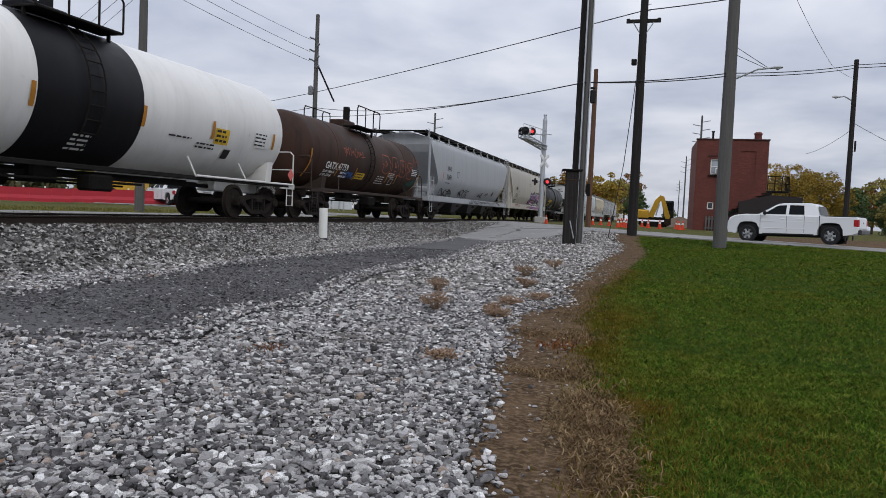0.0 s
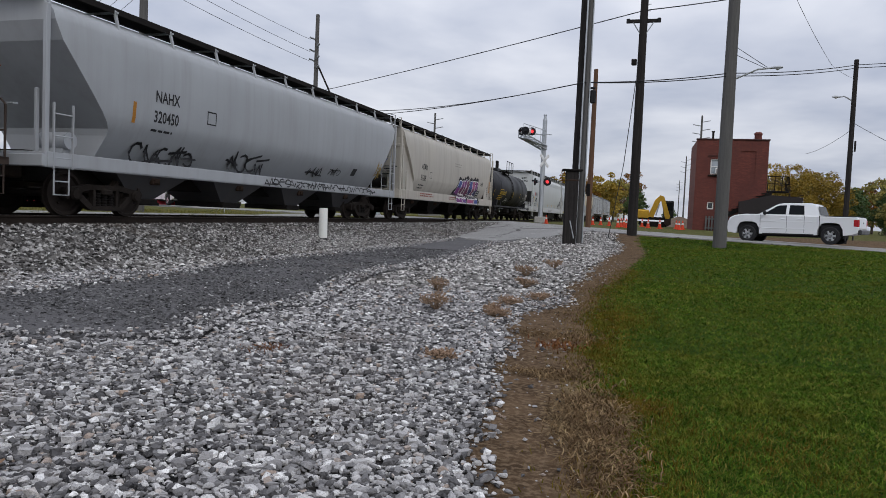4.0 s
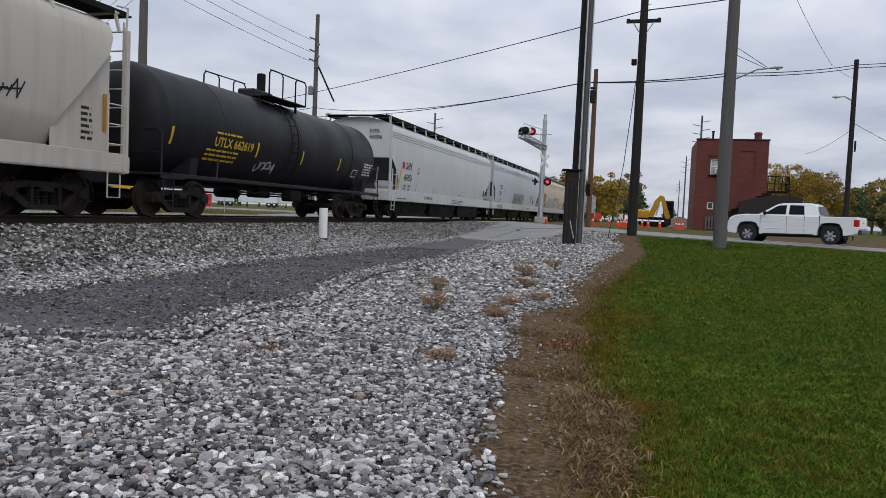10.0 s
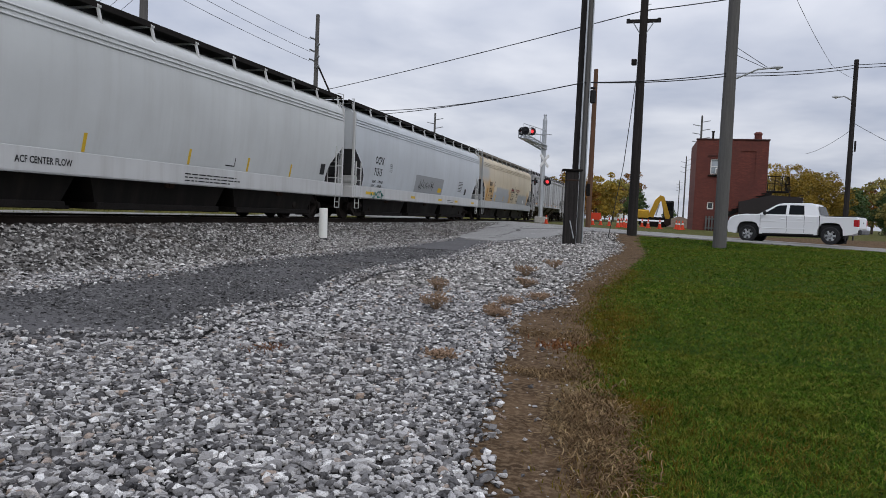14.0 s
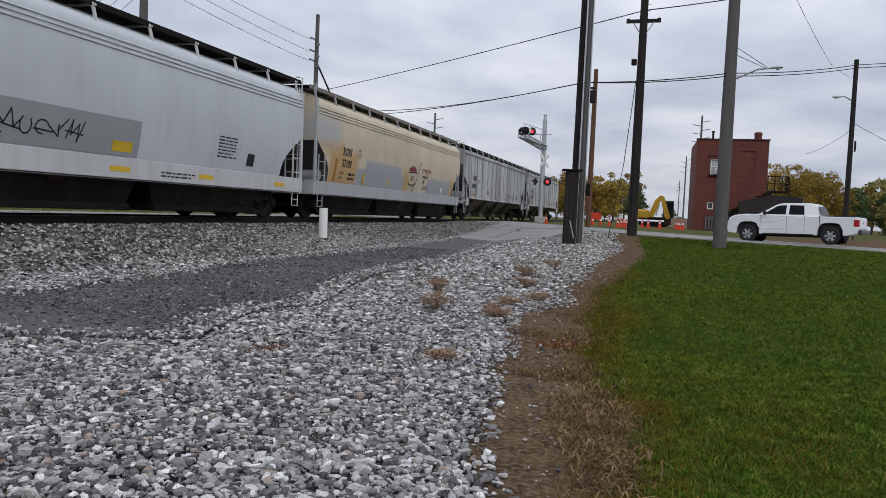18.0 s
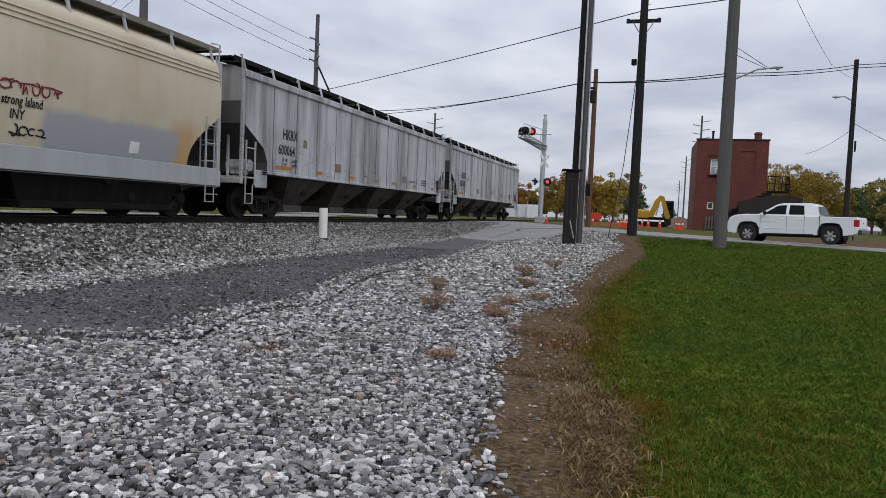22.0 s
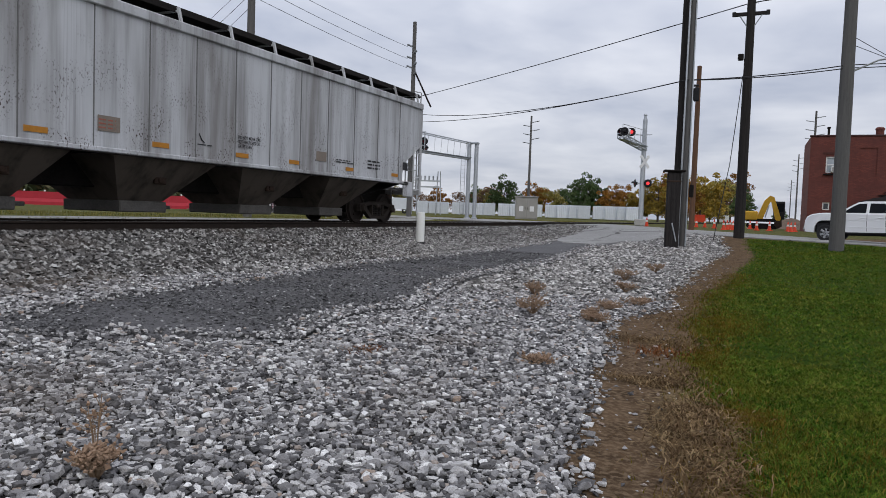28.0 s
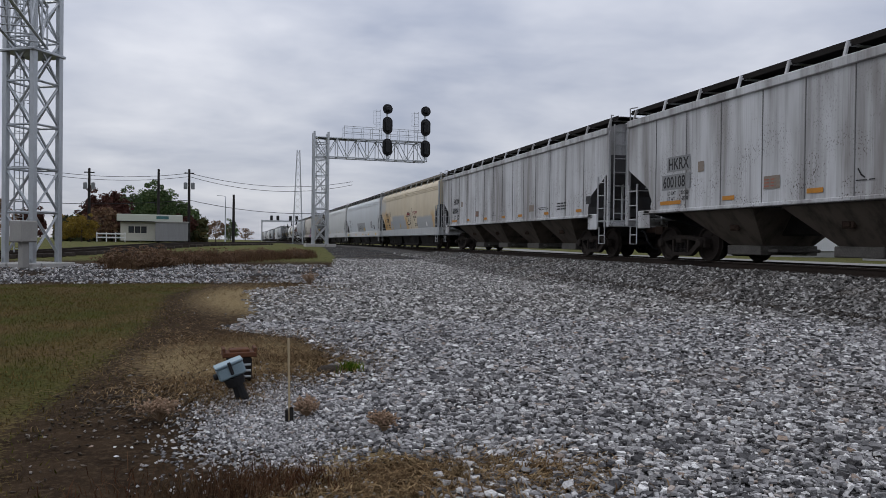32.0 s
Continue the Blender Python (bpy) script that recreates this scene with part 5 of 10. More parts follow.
decal(car, "notice", rect(25.75 - m1, 1.55, 0.80, 0.24), INK_YELLOW, on, 0.010, "yellow notice panel")
decal(car, "notice_text", bars(25.8 - m1, 1.70, 0.7, 2, 0.10, 0.05, 3), INK, on, 0.014)
decal(car, "data_panel", bars(27.85 - m1, 1.75, 0.95, 4, 0.09, 0.035, 13) + bars(29.0 - m1, 1.95, 0.8, 3, 0.07, 0.03, 16), INK_WHITE, on)
decal(car, "data_panel", rect(31.7 - m1, 2.0, 1.0, 0.36), INK, on, 0.008, "black data panel")
decal(car, "data_text", bars(31.75 - m1, 2.28, 0.9, 4, 0.08, 0.04, 12) + stroke([(29.3 - m1, 1.5), (29.7 - m1, 1.5), (29.7 - m1, 1.75), (29.3 - m1, 1.75), (29.3 - m1, 1.5)], 0.025), INK_WHITE, on, 0.012)
decal(car, "blue_tag", scrawl(24.65 - m1, 1.52, 0.95, 0.27, 25, 4, 0.055), surf("blue_spray", (0.03, 0.10, 0.32), 0.6, var=0.4), on, 0.008)
RED_SPRAY = surf("faded_red_spray", (0.34, 0.10, 0.055), 0.7, var=0.35, scale=6)
big = {"D": [[(0.0, 0.05), (0.12, 0.42), (-0.05, 0.45), (0.02, 0.95), (0.62, 0.92), (0.92, 0.55), (0.85, 0.12), (0.5, -0.05), (0.0, 0.05)], [(0.32, 0.32), (0.32, 0.66), (0.55, 0.5), (0.32, 0.32)]], "A": [[(1.0, -0.02), (1.18, 0.92), (1.62, 0.94), (2.05, 0.0), (1.72, -0.08), (1.6, 0.18), (1.4, 0.18), (1.32, -0.05), (1.0, -0.02)], [(1.42, 0.4), (1.48, 0.66), (1.58, 0.4), (1.42, 0.4)]], "B": [[(2.1, -0.05), (2.12, 0.85), (2.6, 0.86), (2.8, 0.62), (2.66, 0.45), (2.88, 0.2), (2.62, -0.08), (2.1, -0.05)], [(2.34, 0.14), (2.5, 0.2), (2.34, 0.28)], [(2.34, 0.52), (2.5, 0.58), (2.34, 0.66)]], "S": [[(3.7, 0.8), (3.1, 0.82), (2.95, 0.55), (3.4, 0.36), (3.0, 0.2), (3.05, -0.1), (3.6, -0.12), (3.85, 0.25), (3.4, 0.55), (3.75, 0.6), (3.7, 0.8)]]}
for lines in big.values():
    decal(car, "sprayed_letter", [q for ln in lines for q in stroke([(28.15 - m1 + a, 1.95 + 0.78 * b) for a, b in ln], 0.035)], RED_SPRAY, on, 0.009, "big outlined letter in faded red spray")
decal(car, "red_tag", scrawl(24.3 - m1, 2.3, 1.9, 0.38, 22, 6, 0.022), RED_SPRAY, on, 0.008, "jagged faded red tag")
decal(car, "red_tag", scrawl(32.1 - m1, 2.55, 0.8, 0.3, 27, 3, 0.022), RED_SPRAY, on, 0.008)
decal(car, "green_tag", scrawl(31.5 - m1, 1.5, 1.1, 0.32, 23, 4, 0.05), surf("teal_spray", (0.03, 0.13, 0.10), 0.7, var=0.3), on, 0.008)

# grey teardrop hopper
GREY_HOPPER = car_paint("pale_blue_grey_hopper_paint", (0.36, 0.375, 0.39), (0.20, 0.19, 0.18), 0.35)
m2 = middle(2)
car, on, half = hopper_car({"label": "pale grey covered hopper car with black tags along its sill", "length": length(2), "profile": TEARDROP, "paint": GREY_HOPPER, "under": DARK_SLOPE, "trim": GREY_HOPPER, "slope": GREY_HOPPER, "slope_label": "pale sloping end sheet", "cut": (3.55, 1.55, 1.80), "power": 1.05, "inset": 0.16, "end_gap": 0.16, "sill": (0.93, 1.22), "bays": (-5.4, -1.8, 1.8, 5.4), "bay_shape": (1.25, 0.42, 3.4, 0.8, 1.2, 0.7), "truck": 2.25})
place_car(car, m2)
decal(car, "lettering", [words("NAHX", 36.65 - m2, 2.60, 0.26), words("320450", 36.62 - m2, 2.15, 0.26)] + bars(36.6 - m2, 1.94, 0.9, 1, 0.1, 0.05, 3) + stroke([(38.6 - m2, 2.35), (38.95 - m2, 2.35), (38.95 - m2, 2.65), (38.6 - m2, 2.65), (38.6 - m2, 2.35)], 0.03), INK, on)
decal(car, "reflector", rect(35.95 - m2, 2.05, 0.10, 0.45), AMBER, on)
decal(car, "black_tag", scrawl(36.2 - m2, 1.10, 2.3, 0.62, 31, 5, 0.06) + scrawl(39.9 - m2, 1.2, 1.9, 0.6, 33, 4, 0.06) + scrawl(44.4 - m2, 1.40, 1.1, 0.35, 34, 3, 0.045), INK, lambda z: max(on(z), 1.24 if z < 1.45 else 0), 0.02, "looping black tag")
decal(car, "sill_tag", scrawl(41.4 - m2, 0.95, 8.2, 0.26, 35, 22, 0.035), INK, lambda z: 1.612, 0.004)
decal(car, "plate", rect(47.8 - m2, 1.62, 0.36, 0.26), INK, on)
decal(car, "yellow_tag", scrawl(49.9 - m2, 1.5, 0.5, 0.8, 37, 2, 0.045), surf("dull_yellow_spray", (0.30, 0.20, 0.05), 0.7), on, 0.010)
decal(car, "black_tag", scrawl(46.0 - m2, 1.5, 0.9, 0.3, 38, 3, 0.03), INK, on, 0.02)

# tan teardrop hopper with a purple mural
TAN_HOPPER = car_paint("dusty_cream_hopper_paint", (0.47, 0.44, 0.385), (0.22, 0.18, 0.14), 0.5)
m3 = middle(3)
car, on, half = hopper_car({"label": "dusty cream covered hopper car with a purple and blue mural", "length": length(3), "profile": KINKED, "crease": 20, "gusset": True, "end_gap": 0.42, "paint": TAN_HOPPER, "under": UNDER_BLACK, "slope": TAN_HOPPER, "slope_label": "pale sloping end sheet", "trim": TAN_HOPPER, "cut": (3.5, 1.45, 1.80), "power": 1.0, "inset": 0.665, "sill": (0.93, 1.34), "bays": (-5.6, -1.9, 1.9, 5.6), "bay_shape": (1.25, 0.42, 3.4, 0.8, 1.2, 0.7), "truck": 2.25})
place_car(car, m3)
decal(car, "lettering", [words("ADMX", 55.4 - m3, 2.40, 0.27), words("51208", 55.4 - m3, 1.88, 0.27)] + bars(55.3 - m3, 1.62, 1.0, 2, 0.13, 0.06, 3) + stroke([(56.7 - m3, 2.05), (57.0 - m3, 2.05), (57.0 - m3, 2.32), (56.7 - m3, 2.32), (56.7 - m3, 2.05)], 0.025), INK, on)
part("end_tag", Shape().pipe([(0.15, -half + 0.40, 2.5), (0.25, -half + 0.40, 2.75), (0.4, -half + 0.40, 2.55), (0.5, -half + 0.40, 2.95), (0.62, -half + 0.40, 2.5), (0.75, -half + 0.40, 2.7)], 0.018, 4), surf("blue_spray", (0.03, 0.10, 0.32), 0.6, var=0.4), car, "blue tag on the end wall")
for k in range(4):
    part("end_line", Shape().box((0.9 - 0.06 * k, -half + 0.392, 2.35 - 0.11 * k), (0.62 - 0.12 * (k % 2), 0.004, 0.045)), INK, car)
decal(car, "upper_print", bars(61.0 - m3, 3.05, 1.6, 2, 0.13, 0.05, 17), surf("faded_print", (0.30, 0.28, 0.25), 0.7), on)
decal(car, "sill_text", bars(55.2 - m3, 1.22, 2.2, 2, 0.1, 0.05, 41) + bars(60 - m3, 1.2, 1.4, 2, 0.1, 0.05, 42), surf("faded_red_stencil", (0.25, 0.08, 0.06), 0.7), lambda z: 1.612, 0.004)
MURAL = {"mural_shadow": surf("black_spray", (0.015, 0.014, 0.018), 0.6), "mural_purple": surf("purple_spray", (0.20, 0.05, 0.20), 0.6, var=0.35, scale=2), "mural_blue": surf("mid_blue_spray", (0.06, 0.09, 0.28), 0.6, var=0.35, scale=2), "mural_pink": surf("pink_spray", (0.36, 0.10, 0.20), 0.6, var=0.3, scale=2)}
wall_on = lambda z: max(on(z), 1.615 if z < 1.37 else 0)
y0 = 61.2 - m3


def slab(outline, y_a, y_b, step=0.07):
    """Cut an outline into upright strips with several levels, so that it bends with the side."""
    out, ys = [], np.arange(y_a, y_b, step)
    for a in ys:
        b = a + step
        zs = []
        for q in (a + step * 0.5,):
            hits = []
            for (p0, z0), (p1, z1) in zip(outline, outline[1:] + outline[:1]):
                if (p0 - q) * (p1 - q) < 0:
                    hits.append(z0 + (z1 - z0) * (q - p0) / (p1 - p0))
            if len(hits) >= 2:
                zs = [min(hits), max(hits)]
        if zs:
            k = max(1, int((zs[1] - zs[0]) / 0.12))
            for i in range(k):
                z0, z1 = zs[0] + (zs[1] - zs[0]) * i / k, zs[0] + (zs[1] - zs[0]) * (i + 1) / k
                out.append([(a, z0), (b, z0), (b, z1), (a, z1)])
    return out


MURAL["mural_maroon"] = surf("maroon_spray", (0.16, 0.035, 0.09), 0.6, var=0.35, scale=2)
MURAL["mural_navy"] = surf("navy_spray", (0.035, 0.035, 0.11), 0.6, var=0.35, scale=2)
CLOUD = [(0.04, 1.62), (0.35, 1.76), (0.5, 1.93), (0.7, 2.07), (0.72, 2.26), (0.9, 2.42), (1.12, 2.42), (1.5, 2.30), (1.66, 2.40), (1.82, 2.32), (2.04, 2.48), (2.26, 2.46), (2.62, 2.60), (2.86, 2.5), (3.06, 2.36), (3.44, 2.54), (3.78, 2.43), (4.06, 2.48), (4.35, 2.60), (4.57, 2.47), (4.88, 2.58), (5.16, 2.52), (5.10, 1.99), (5.18, 1.81), (5.10, 1.3), (5.36, 1.13), (5.2, 0.97), (0.27, 0.97), (0.0, 1.28)]
at_mural = lambda pts: [(y0 + a, b) for a, b in pts]
decal(car, "mural_shadow", slab(at_mural(CLOUD), y0 - 0.1, y0 + 5.4, 0.05), MURAL["mural_shadow"], wall_on, 0.010, "black cloud behind the mural")


def mural_letter(upper, lower, pts):
    """One slanted letter: two tints that meet at the crease, white outline."""
    ring = at_mural(pts)
    fill = slab(ring, min(a for a, _ in ring), max(a for a, _ in ring), 0.03)
    # most lower tints are darker: shade below the crease painted over the real hue
    for tint, keep in ((upper, lambda z: z >= 1.86), (lower, lambda z: z < 1.86)):
        quads = [q for q in fill if keep(sum(z for _, z in q) / 4)]
        if quads:
            decal(car, tint, quads, MURAL[tint], wall_on, 0.018, "sprayed fill of a mural letter")
    decal(car, "mural_outline", stroke(ring + ring[:1], 0.045), INK_WHITE, wall_on, 0.024, "white outline of a mural letter")


mural_letter("mural_pink", "mural_purple", [(0.13, 1.26), (1.27, 1.27), (2.24, 1.28), (2.31, 0.97), (0.29, 0.99)])
mural_letter("mural_blue", "mural_blue", [(1.27, 1.2), (2.24, 1.24), (2.29, 0.985), (1.69, 0.98)])
mural_letter("mural_pink", "mural_pink", [(2.48, 1.24), (4.0, 1.24), (3.98, 0.98), (2.49, 0.97)])
mural_letter("mural_blue", "mural_blue", [(4.07, 1.23), (4.79, 1.26), (4.93, 0.99), (4.08, 0.98)])
mural_letter("mural_blue", "mural_purple", [(0.91, 2.23), (1.3, 2.23), (1.48, 2.18), (1.34, 1.93), (1.2, 1.72), (1.17, 1.42), (1.01, 1.42), (0.82, 1.16), (0.73, 1.29), (0.56, 1.18), (0.47, 1.28), (0.18, 1.32), (0.51, 1.64), (0.62, 1.89), (0.76, 2.0)])
mural_letter("mural_purple", "mural_maroon", [(1.66, 2.25), (1.96, 2.25), (1.95, 2.01), (1.92, 1.85), (1.53, 1.28), (1.29, 1.19), (1.44, 1.54), (1.2, 1.39), (1.33, 1.85)])
mural_letter("mural_purple", "mural_maroon", [(1.99, 2.21), (2.35, 2.39), (2.51, 2.2), (2.37, 1.98), (2.2, 1.76), (2.24, 1.52), (1.86, 1.2), (1.87, 1.38), (1.69, 1.29), (1.94, 1.79)])
mural_letter("mural_maroon", "mural_maroon", [(2.52, 2.23), (2.9, 2.39), (2.96, 2.23), (2.95, 1.89), (3.02, 1.64), (2.84, 1.33), (2.54, 1.24), (2.48, 1.3), (2.25, 1.34), (2.4, 1.78)])
mural_letter("mural_blue", "mural_navy", [(3.22, 2.3), (3.72, 2.34), (3.71, 2.02), (3.88, 1.8), (3.55, 1.43), (3.42, 1.2), (3.09, 1.29), (3.21, 1.58), (3.02, 1.6), (3.07, 1.86)])
mural_letter("mural_pink", "mural_maroon", [(3.85, 2.32), (4.39, 2.35), (4.37, 2.05), (4.31, 1.73), (4.1, 1.57), (4.11, 1.25), (3.83, 1.28), (3.55, 1.39), (3.81, 1.7), (3.76, 1.98)])
mural_letter("mural_purple", "mural_navy", [(4.52, 2.34), (5.06, 2.32), (4.9, 1.93), (5.02, 1.85), (4.95, 1.65), (4.84, 1.29), (4.25, 1.31), (4.12, 1.39), (4.45, 1.74), (4.44, 2.06)])
decal(car, "data_panel", rect(66.35 - m3, 1.50, 0.62, 0.30), INK, on, 0.010, "small black data panel")
decal(car, "data_text", bars(66.40 - m3, 1.68, 0.5, 2, 0.12, 0.07, 8), INK_WHITE, on, 0.014)
decal(car, "plate_print", bars(69.0 - m3, 2.15, 0.34, 6, 0.12, 0.06, 18), INK, lambda z: 1.475, 0.006)
part("amber_bar", Shape().box((1.50, 69.62 - m3, 2.15), (0.02, 0.09, 0.75)), AMBER, car)
decal(car, "black_tag", scrawl(66.9 - m3, 2.1, 0.55, 0.35, 45, 2, 0.03), INK, on, 0.01)

# black tank car
BLACK_TANK = car_paint("black_tank_paint", (0.0135, 0.0135, 0.016), (0.04, 0.038, 0.036), 0.35, rough=0.5, spec=0.2)
m4 = middle(4)
car, on, half = tank_car({"label": "black tank car with yellow lettering", "length": length(4), "radius": 1.39, "axis": 2.33, "inset": 0.45, "truck": 1.9, "paint": BLACK_TANK, "trim": BLACK_TANK, "under": BLACK_TANK, "walk": STEEL_DARK, "seams": (0.2, -4.0, 4.2), "dome": -0.3})
place_car(car, m4)
decal(car, "lettering", [words("UTLX 662619", 73.65 - m4, 1.88, 0.24, 0.95)] + bars(73.7 - m4, 2.20, 1.2, 1, 0.1, 0.05, 2) + bars(73.4 - m4, 1.74, 1.8, 3, 0.12, 0.05, 3), INK_YELLOW, on)
decals(car, "reflector", [rect(y - m4, 1.75, 0.08, 0.42) for y in (71.9, 75.7, 78.4, 81.2)], INK_YELLOW, on)
decal(car, "white_tag", scrawl(75.9 - m4, 1.35, 1.1, 0.35, 51, 4, 0.03), INK_WHITE, on, 0.008)
decal(car, "data_panel", bars(83.4 - m4, 2.1, 0.8, 5, 0.1, 0.06, 52) + stroke([(82.5 - m4, 1.6), (82.9 - m4, 1.6), (82.9 - m4, 1.85), (82.5 - m4, 1.85), (82.5 - m4, 1.6)], 0.03), INK_WHITE, on)

# three round-sided hoppers
WHITE_HOPPER = car_paint("pale_grey_white_hopper_paint", (0.56, 0.575, 0.57), (0.30, 0.29, 0.26), 0.25)
COOL_HOPPER = car_paint("cool_grey_white_hopper_paint", (0.53, 0.56, 0.585), (0.30, 0.30, 0.29), 0.25)


def faded_cream(name, shift):
    """Sun-bleached cream enamel, with grey touch-up patches and ochre bleeding, at places along the car."""
    n = Nodes(name)
    xyz = n.t.nodes.new("ShaderNodeSeparateXYZ")
    n.link(n.co.outputs["Object"], xyz.inputs[0])
    jag, blot = n.noise(2.2, detail=6, rough=0.65), n.noise(0.5, detail=5)
    push = n.math("MULTIPLY", n.math("SUBTRACT", jag, 0.5), 0.55)
    y, z = n.math("ADD", xyz.outputs["Y"], push), n.math("ADD", xyz.outputs["Z"], n.math("MULTIPLY", push, 0.45))

    def patch(y0, y1, z0, z1, soft):
        a = n.math("MULTIPLY", n.range(y, y0 - shift - soft, y0 - shift + soft), n.range(y, y1 - shift + soft, y1 - shift - soft))
        b = n.math("MULTIPLY", n.range(z, z0 - soft, z0 + soft), n.range(z, z1 + soft, z1 - soft))
        return n.math("MULTIPLY", a, b)
    tone = n.ramp(blot, [(0.3, (0.50, 0.43, 0.31)), (0.7, (0.62, 0.545, 0.415))])
    streaks = n.noise(1.0, (2.0, 2.4, 0.16), detail=6)
    tone = n.mix(n.range(streaks, 0.5, 0.72, 0, 0.35), tone, (0.42, 0.31, 0.18))
    ochre = (0.50, 0.31, 0.125)
    for q in ((125.7, 128.2, 1.1, 2.45, 0.22), (133.0, 134.0, 1.1, 2.15, 0.2), (140.2, 141.1, 1.1, 2.2, 0.2), (124.6, 126.9, 2.3, 2.7, 0.2)):
        tone = n.mix(n.math("MULTIPLY", patch(*q), 0.85), tone, ochre)
    fade = (0.40, 0.405, 0.40)
    tone = n.mix(n.math("MULTIPLY", patch(124.2, 126.4, 2.55, 3.5, 0.3), 0.9), tone, fade)
    grey = (0.335, 0.355, 0.375)
    for q in ((128.1, 133.3, 1.0, 1.93, 0.07), (128.9, 132.9, 1.6, 2.27, 0.07), (136.6, 140.5, 1.0, 2.02, 0.08)):
        tone = n.mix(n.math("MULTIPLY", patch(*q), 0.92), tone, grey)
    return n.done(tone, n.range(blot, 0.3, 0.7, 0.45, 0.65), 0.0, n.noise(0.9, detail=2), 0.12, 0.05, 0.25)


CREAM_HOPPER = faded_cream("faded_cream_hopper_paint", middle(7))
WHITE_SILL = car_paint("dirty_white_sill_paint", (0.52, 0.525, 0.52), (0.25, 0.23, 0.2), 0.4)
GREY_SILL = car_paint("pale_grey_sill_paint", (0.38, 0.395, 0.40), (0.22, 0.2, 0.18), 0.4)
BOX_MARK = lambda y, z: stroke([(y, z), (y + 0.25, z), (y + 0.25, z + 0.30), (y, z + 0.30), (y, z)], 0.02) + [words("C", y + 0.075, z + 0.05, 0.12, 0.8)] + stroke([(y + 0.05, z + 0.24), (y + 0.20, z + 0.24)], 0.025)
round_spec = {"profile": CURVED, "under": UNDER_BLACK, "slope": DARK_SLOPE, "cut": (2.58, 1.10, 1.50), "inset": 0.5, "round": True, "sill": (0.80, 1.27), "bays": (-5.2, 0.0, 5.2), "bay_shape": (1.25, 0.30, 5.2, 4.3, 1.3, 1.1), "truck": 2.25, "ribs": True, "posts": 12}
m5 = middle(5)
car, on, half = hopper_car({**round_spec, "label": "clean pale grey covered hopper car with a red square mark", "length": length(5), "paint": WHITE_HOPPER, "trim": WHITE_SILL})
place_car(car, m5)
decal(car, "lettering", [words("SHPX", 87.62 - m5, 2.24, 0.30), words("463956", 87.55 - m5, 1.74, 0.30), words("LD LMT", 87.6 - m5, 1.47, 0.10), words("LT WT", 87.6 - m5, 1.31, 0.10), words("219300", 88.2 - m5, 1.47, 0.10), words("66700", 88.25 - m5, 1.31, 0.10)] + BOX_MARK(89.25 - m5, 2.1) + stroke([(96.9 - m5, 1.4), (97.3 - m5, 1.4), (97.3 - m5, 1.6)], 0.03), INK, on)


def end_words(car, y, lines, material):
    """Lettering on the upright sheet at the front end of a car."""
    for text, x, z, h in lines:
        v, f = letters(text, h)
        part("end_lettering", Shape().add([(x + a, y, z + b) for a, b, _ in v], f), material, car)


end_words(car, -half - 0.012, (("SHPX", 0.55, 3.62, 0.17), ("463956", 0.55, 3.38, 0.17)), INK)
decal(car, "red_square", rect(87.15 - m5, 2.24, 0.30, 0.30), RED_MARK, on)
decals(car, "reflector", [rect(86.98 - m5, 1.32, 0.13, 0.85)] + [rect(y - m5, 1.30, 0.09, 0.38) for y in (89.35, 91.95, 95.3, 97.9, 100.3)], INK_YELLOW, on)
decal(car, "sill_text", [words("ACF CENTER FLOW", 90.25 - m5, 0.98, 0.13)] + bars(95 - m5, 1.05, 2.4, 3, 0.08, 0.03, 5) + bars(86.6 - m5, 0.9, 1.1, 1, 0.1, 0.05, 6), INK, lambda z: 1.612, 0.004)
decal(car, "dark_plate", rect(102.3 - m5, 1.5, 0.32, 0.36), INK, on)
m6 = middle(6)
car, on, half = hopper_car({**round_spec, "label": "cool pale grey covered hopper car with a grey patch and tag", "length": length(6), "paint": COOL_HOPPER, "trim": WHITE_SILL})
place_car(car, m6)
decal(car, "lettering", [words("OCPX", 106.95 - m6, 2.22, 0.30), words("71515", 106.95 - m6, 1.76, 0.30), words("LD LMT", 106.9 - m6, 1.47, 0.10), words("LT WT", 106.9 - m6, 1.30, 0.10), words("219800 LBS", 107.5 - m6, 1.47, 0.10), words("67200 LBS", 107.5 - m6, 1.30, 0.10)] + BOX_MARK(108.6 - m6, 2.0) + bars(119.3 - m6, 2.1, 0.9, 7, 0.085, 0.035, 5) + rect(120.7 - m6, 1.45, 0.36, 0.34), INK, on)
decal(car, "grey_patch", rect(112.0 - m6, 1.30, 4.4, 0.80), surf("grey_touch_up_paint", (0.30, 0.31, 0.315), 0.6, var=0.08), on, 0.008, "flat grey patch over older paint")
decal(car, "black_tag", scrawl(112.5 - m6, 1.42, 2.2, 0.5, 61, 6, 0.03), INK, on, 0.012)
decal(car, "yellow_mark", rect(115.6 - m6, 1.40, 0.6, 0.22), INK_YELLOW, on, 0.012)
decals(car, "reflector", [rect(y - m6, 0.97, 0.9 if y < 107 else 0.6, 0.11) for y in (106.0, 111.2, 115.4, 118.4, 122.0)], INK_YELLOW, lambda z: 1.612, 0.004)
decal(car, "green_tag", scrawl(106.5 - m6, 0.82, 1.3, 0.34, 62, 6, 0.04), surf("teal_marker", (0.02, 0.20, 0.17), 0.6), lambda z: 1.612, 0.006)
decal(car, "sill_text", bars(117 - m6, 1.02, 1.5, 2, 0.08, 0.035, 7), INK, lambda z: 1.612, 0.004)
m7 = middle(7)
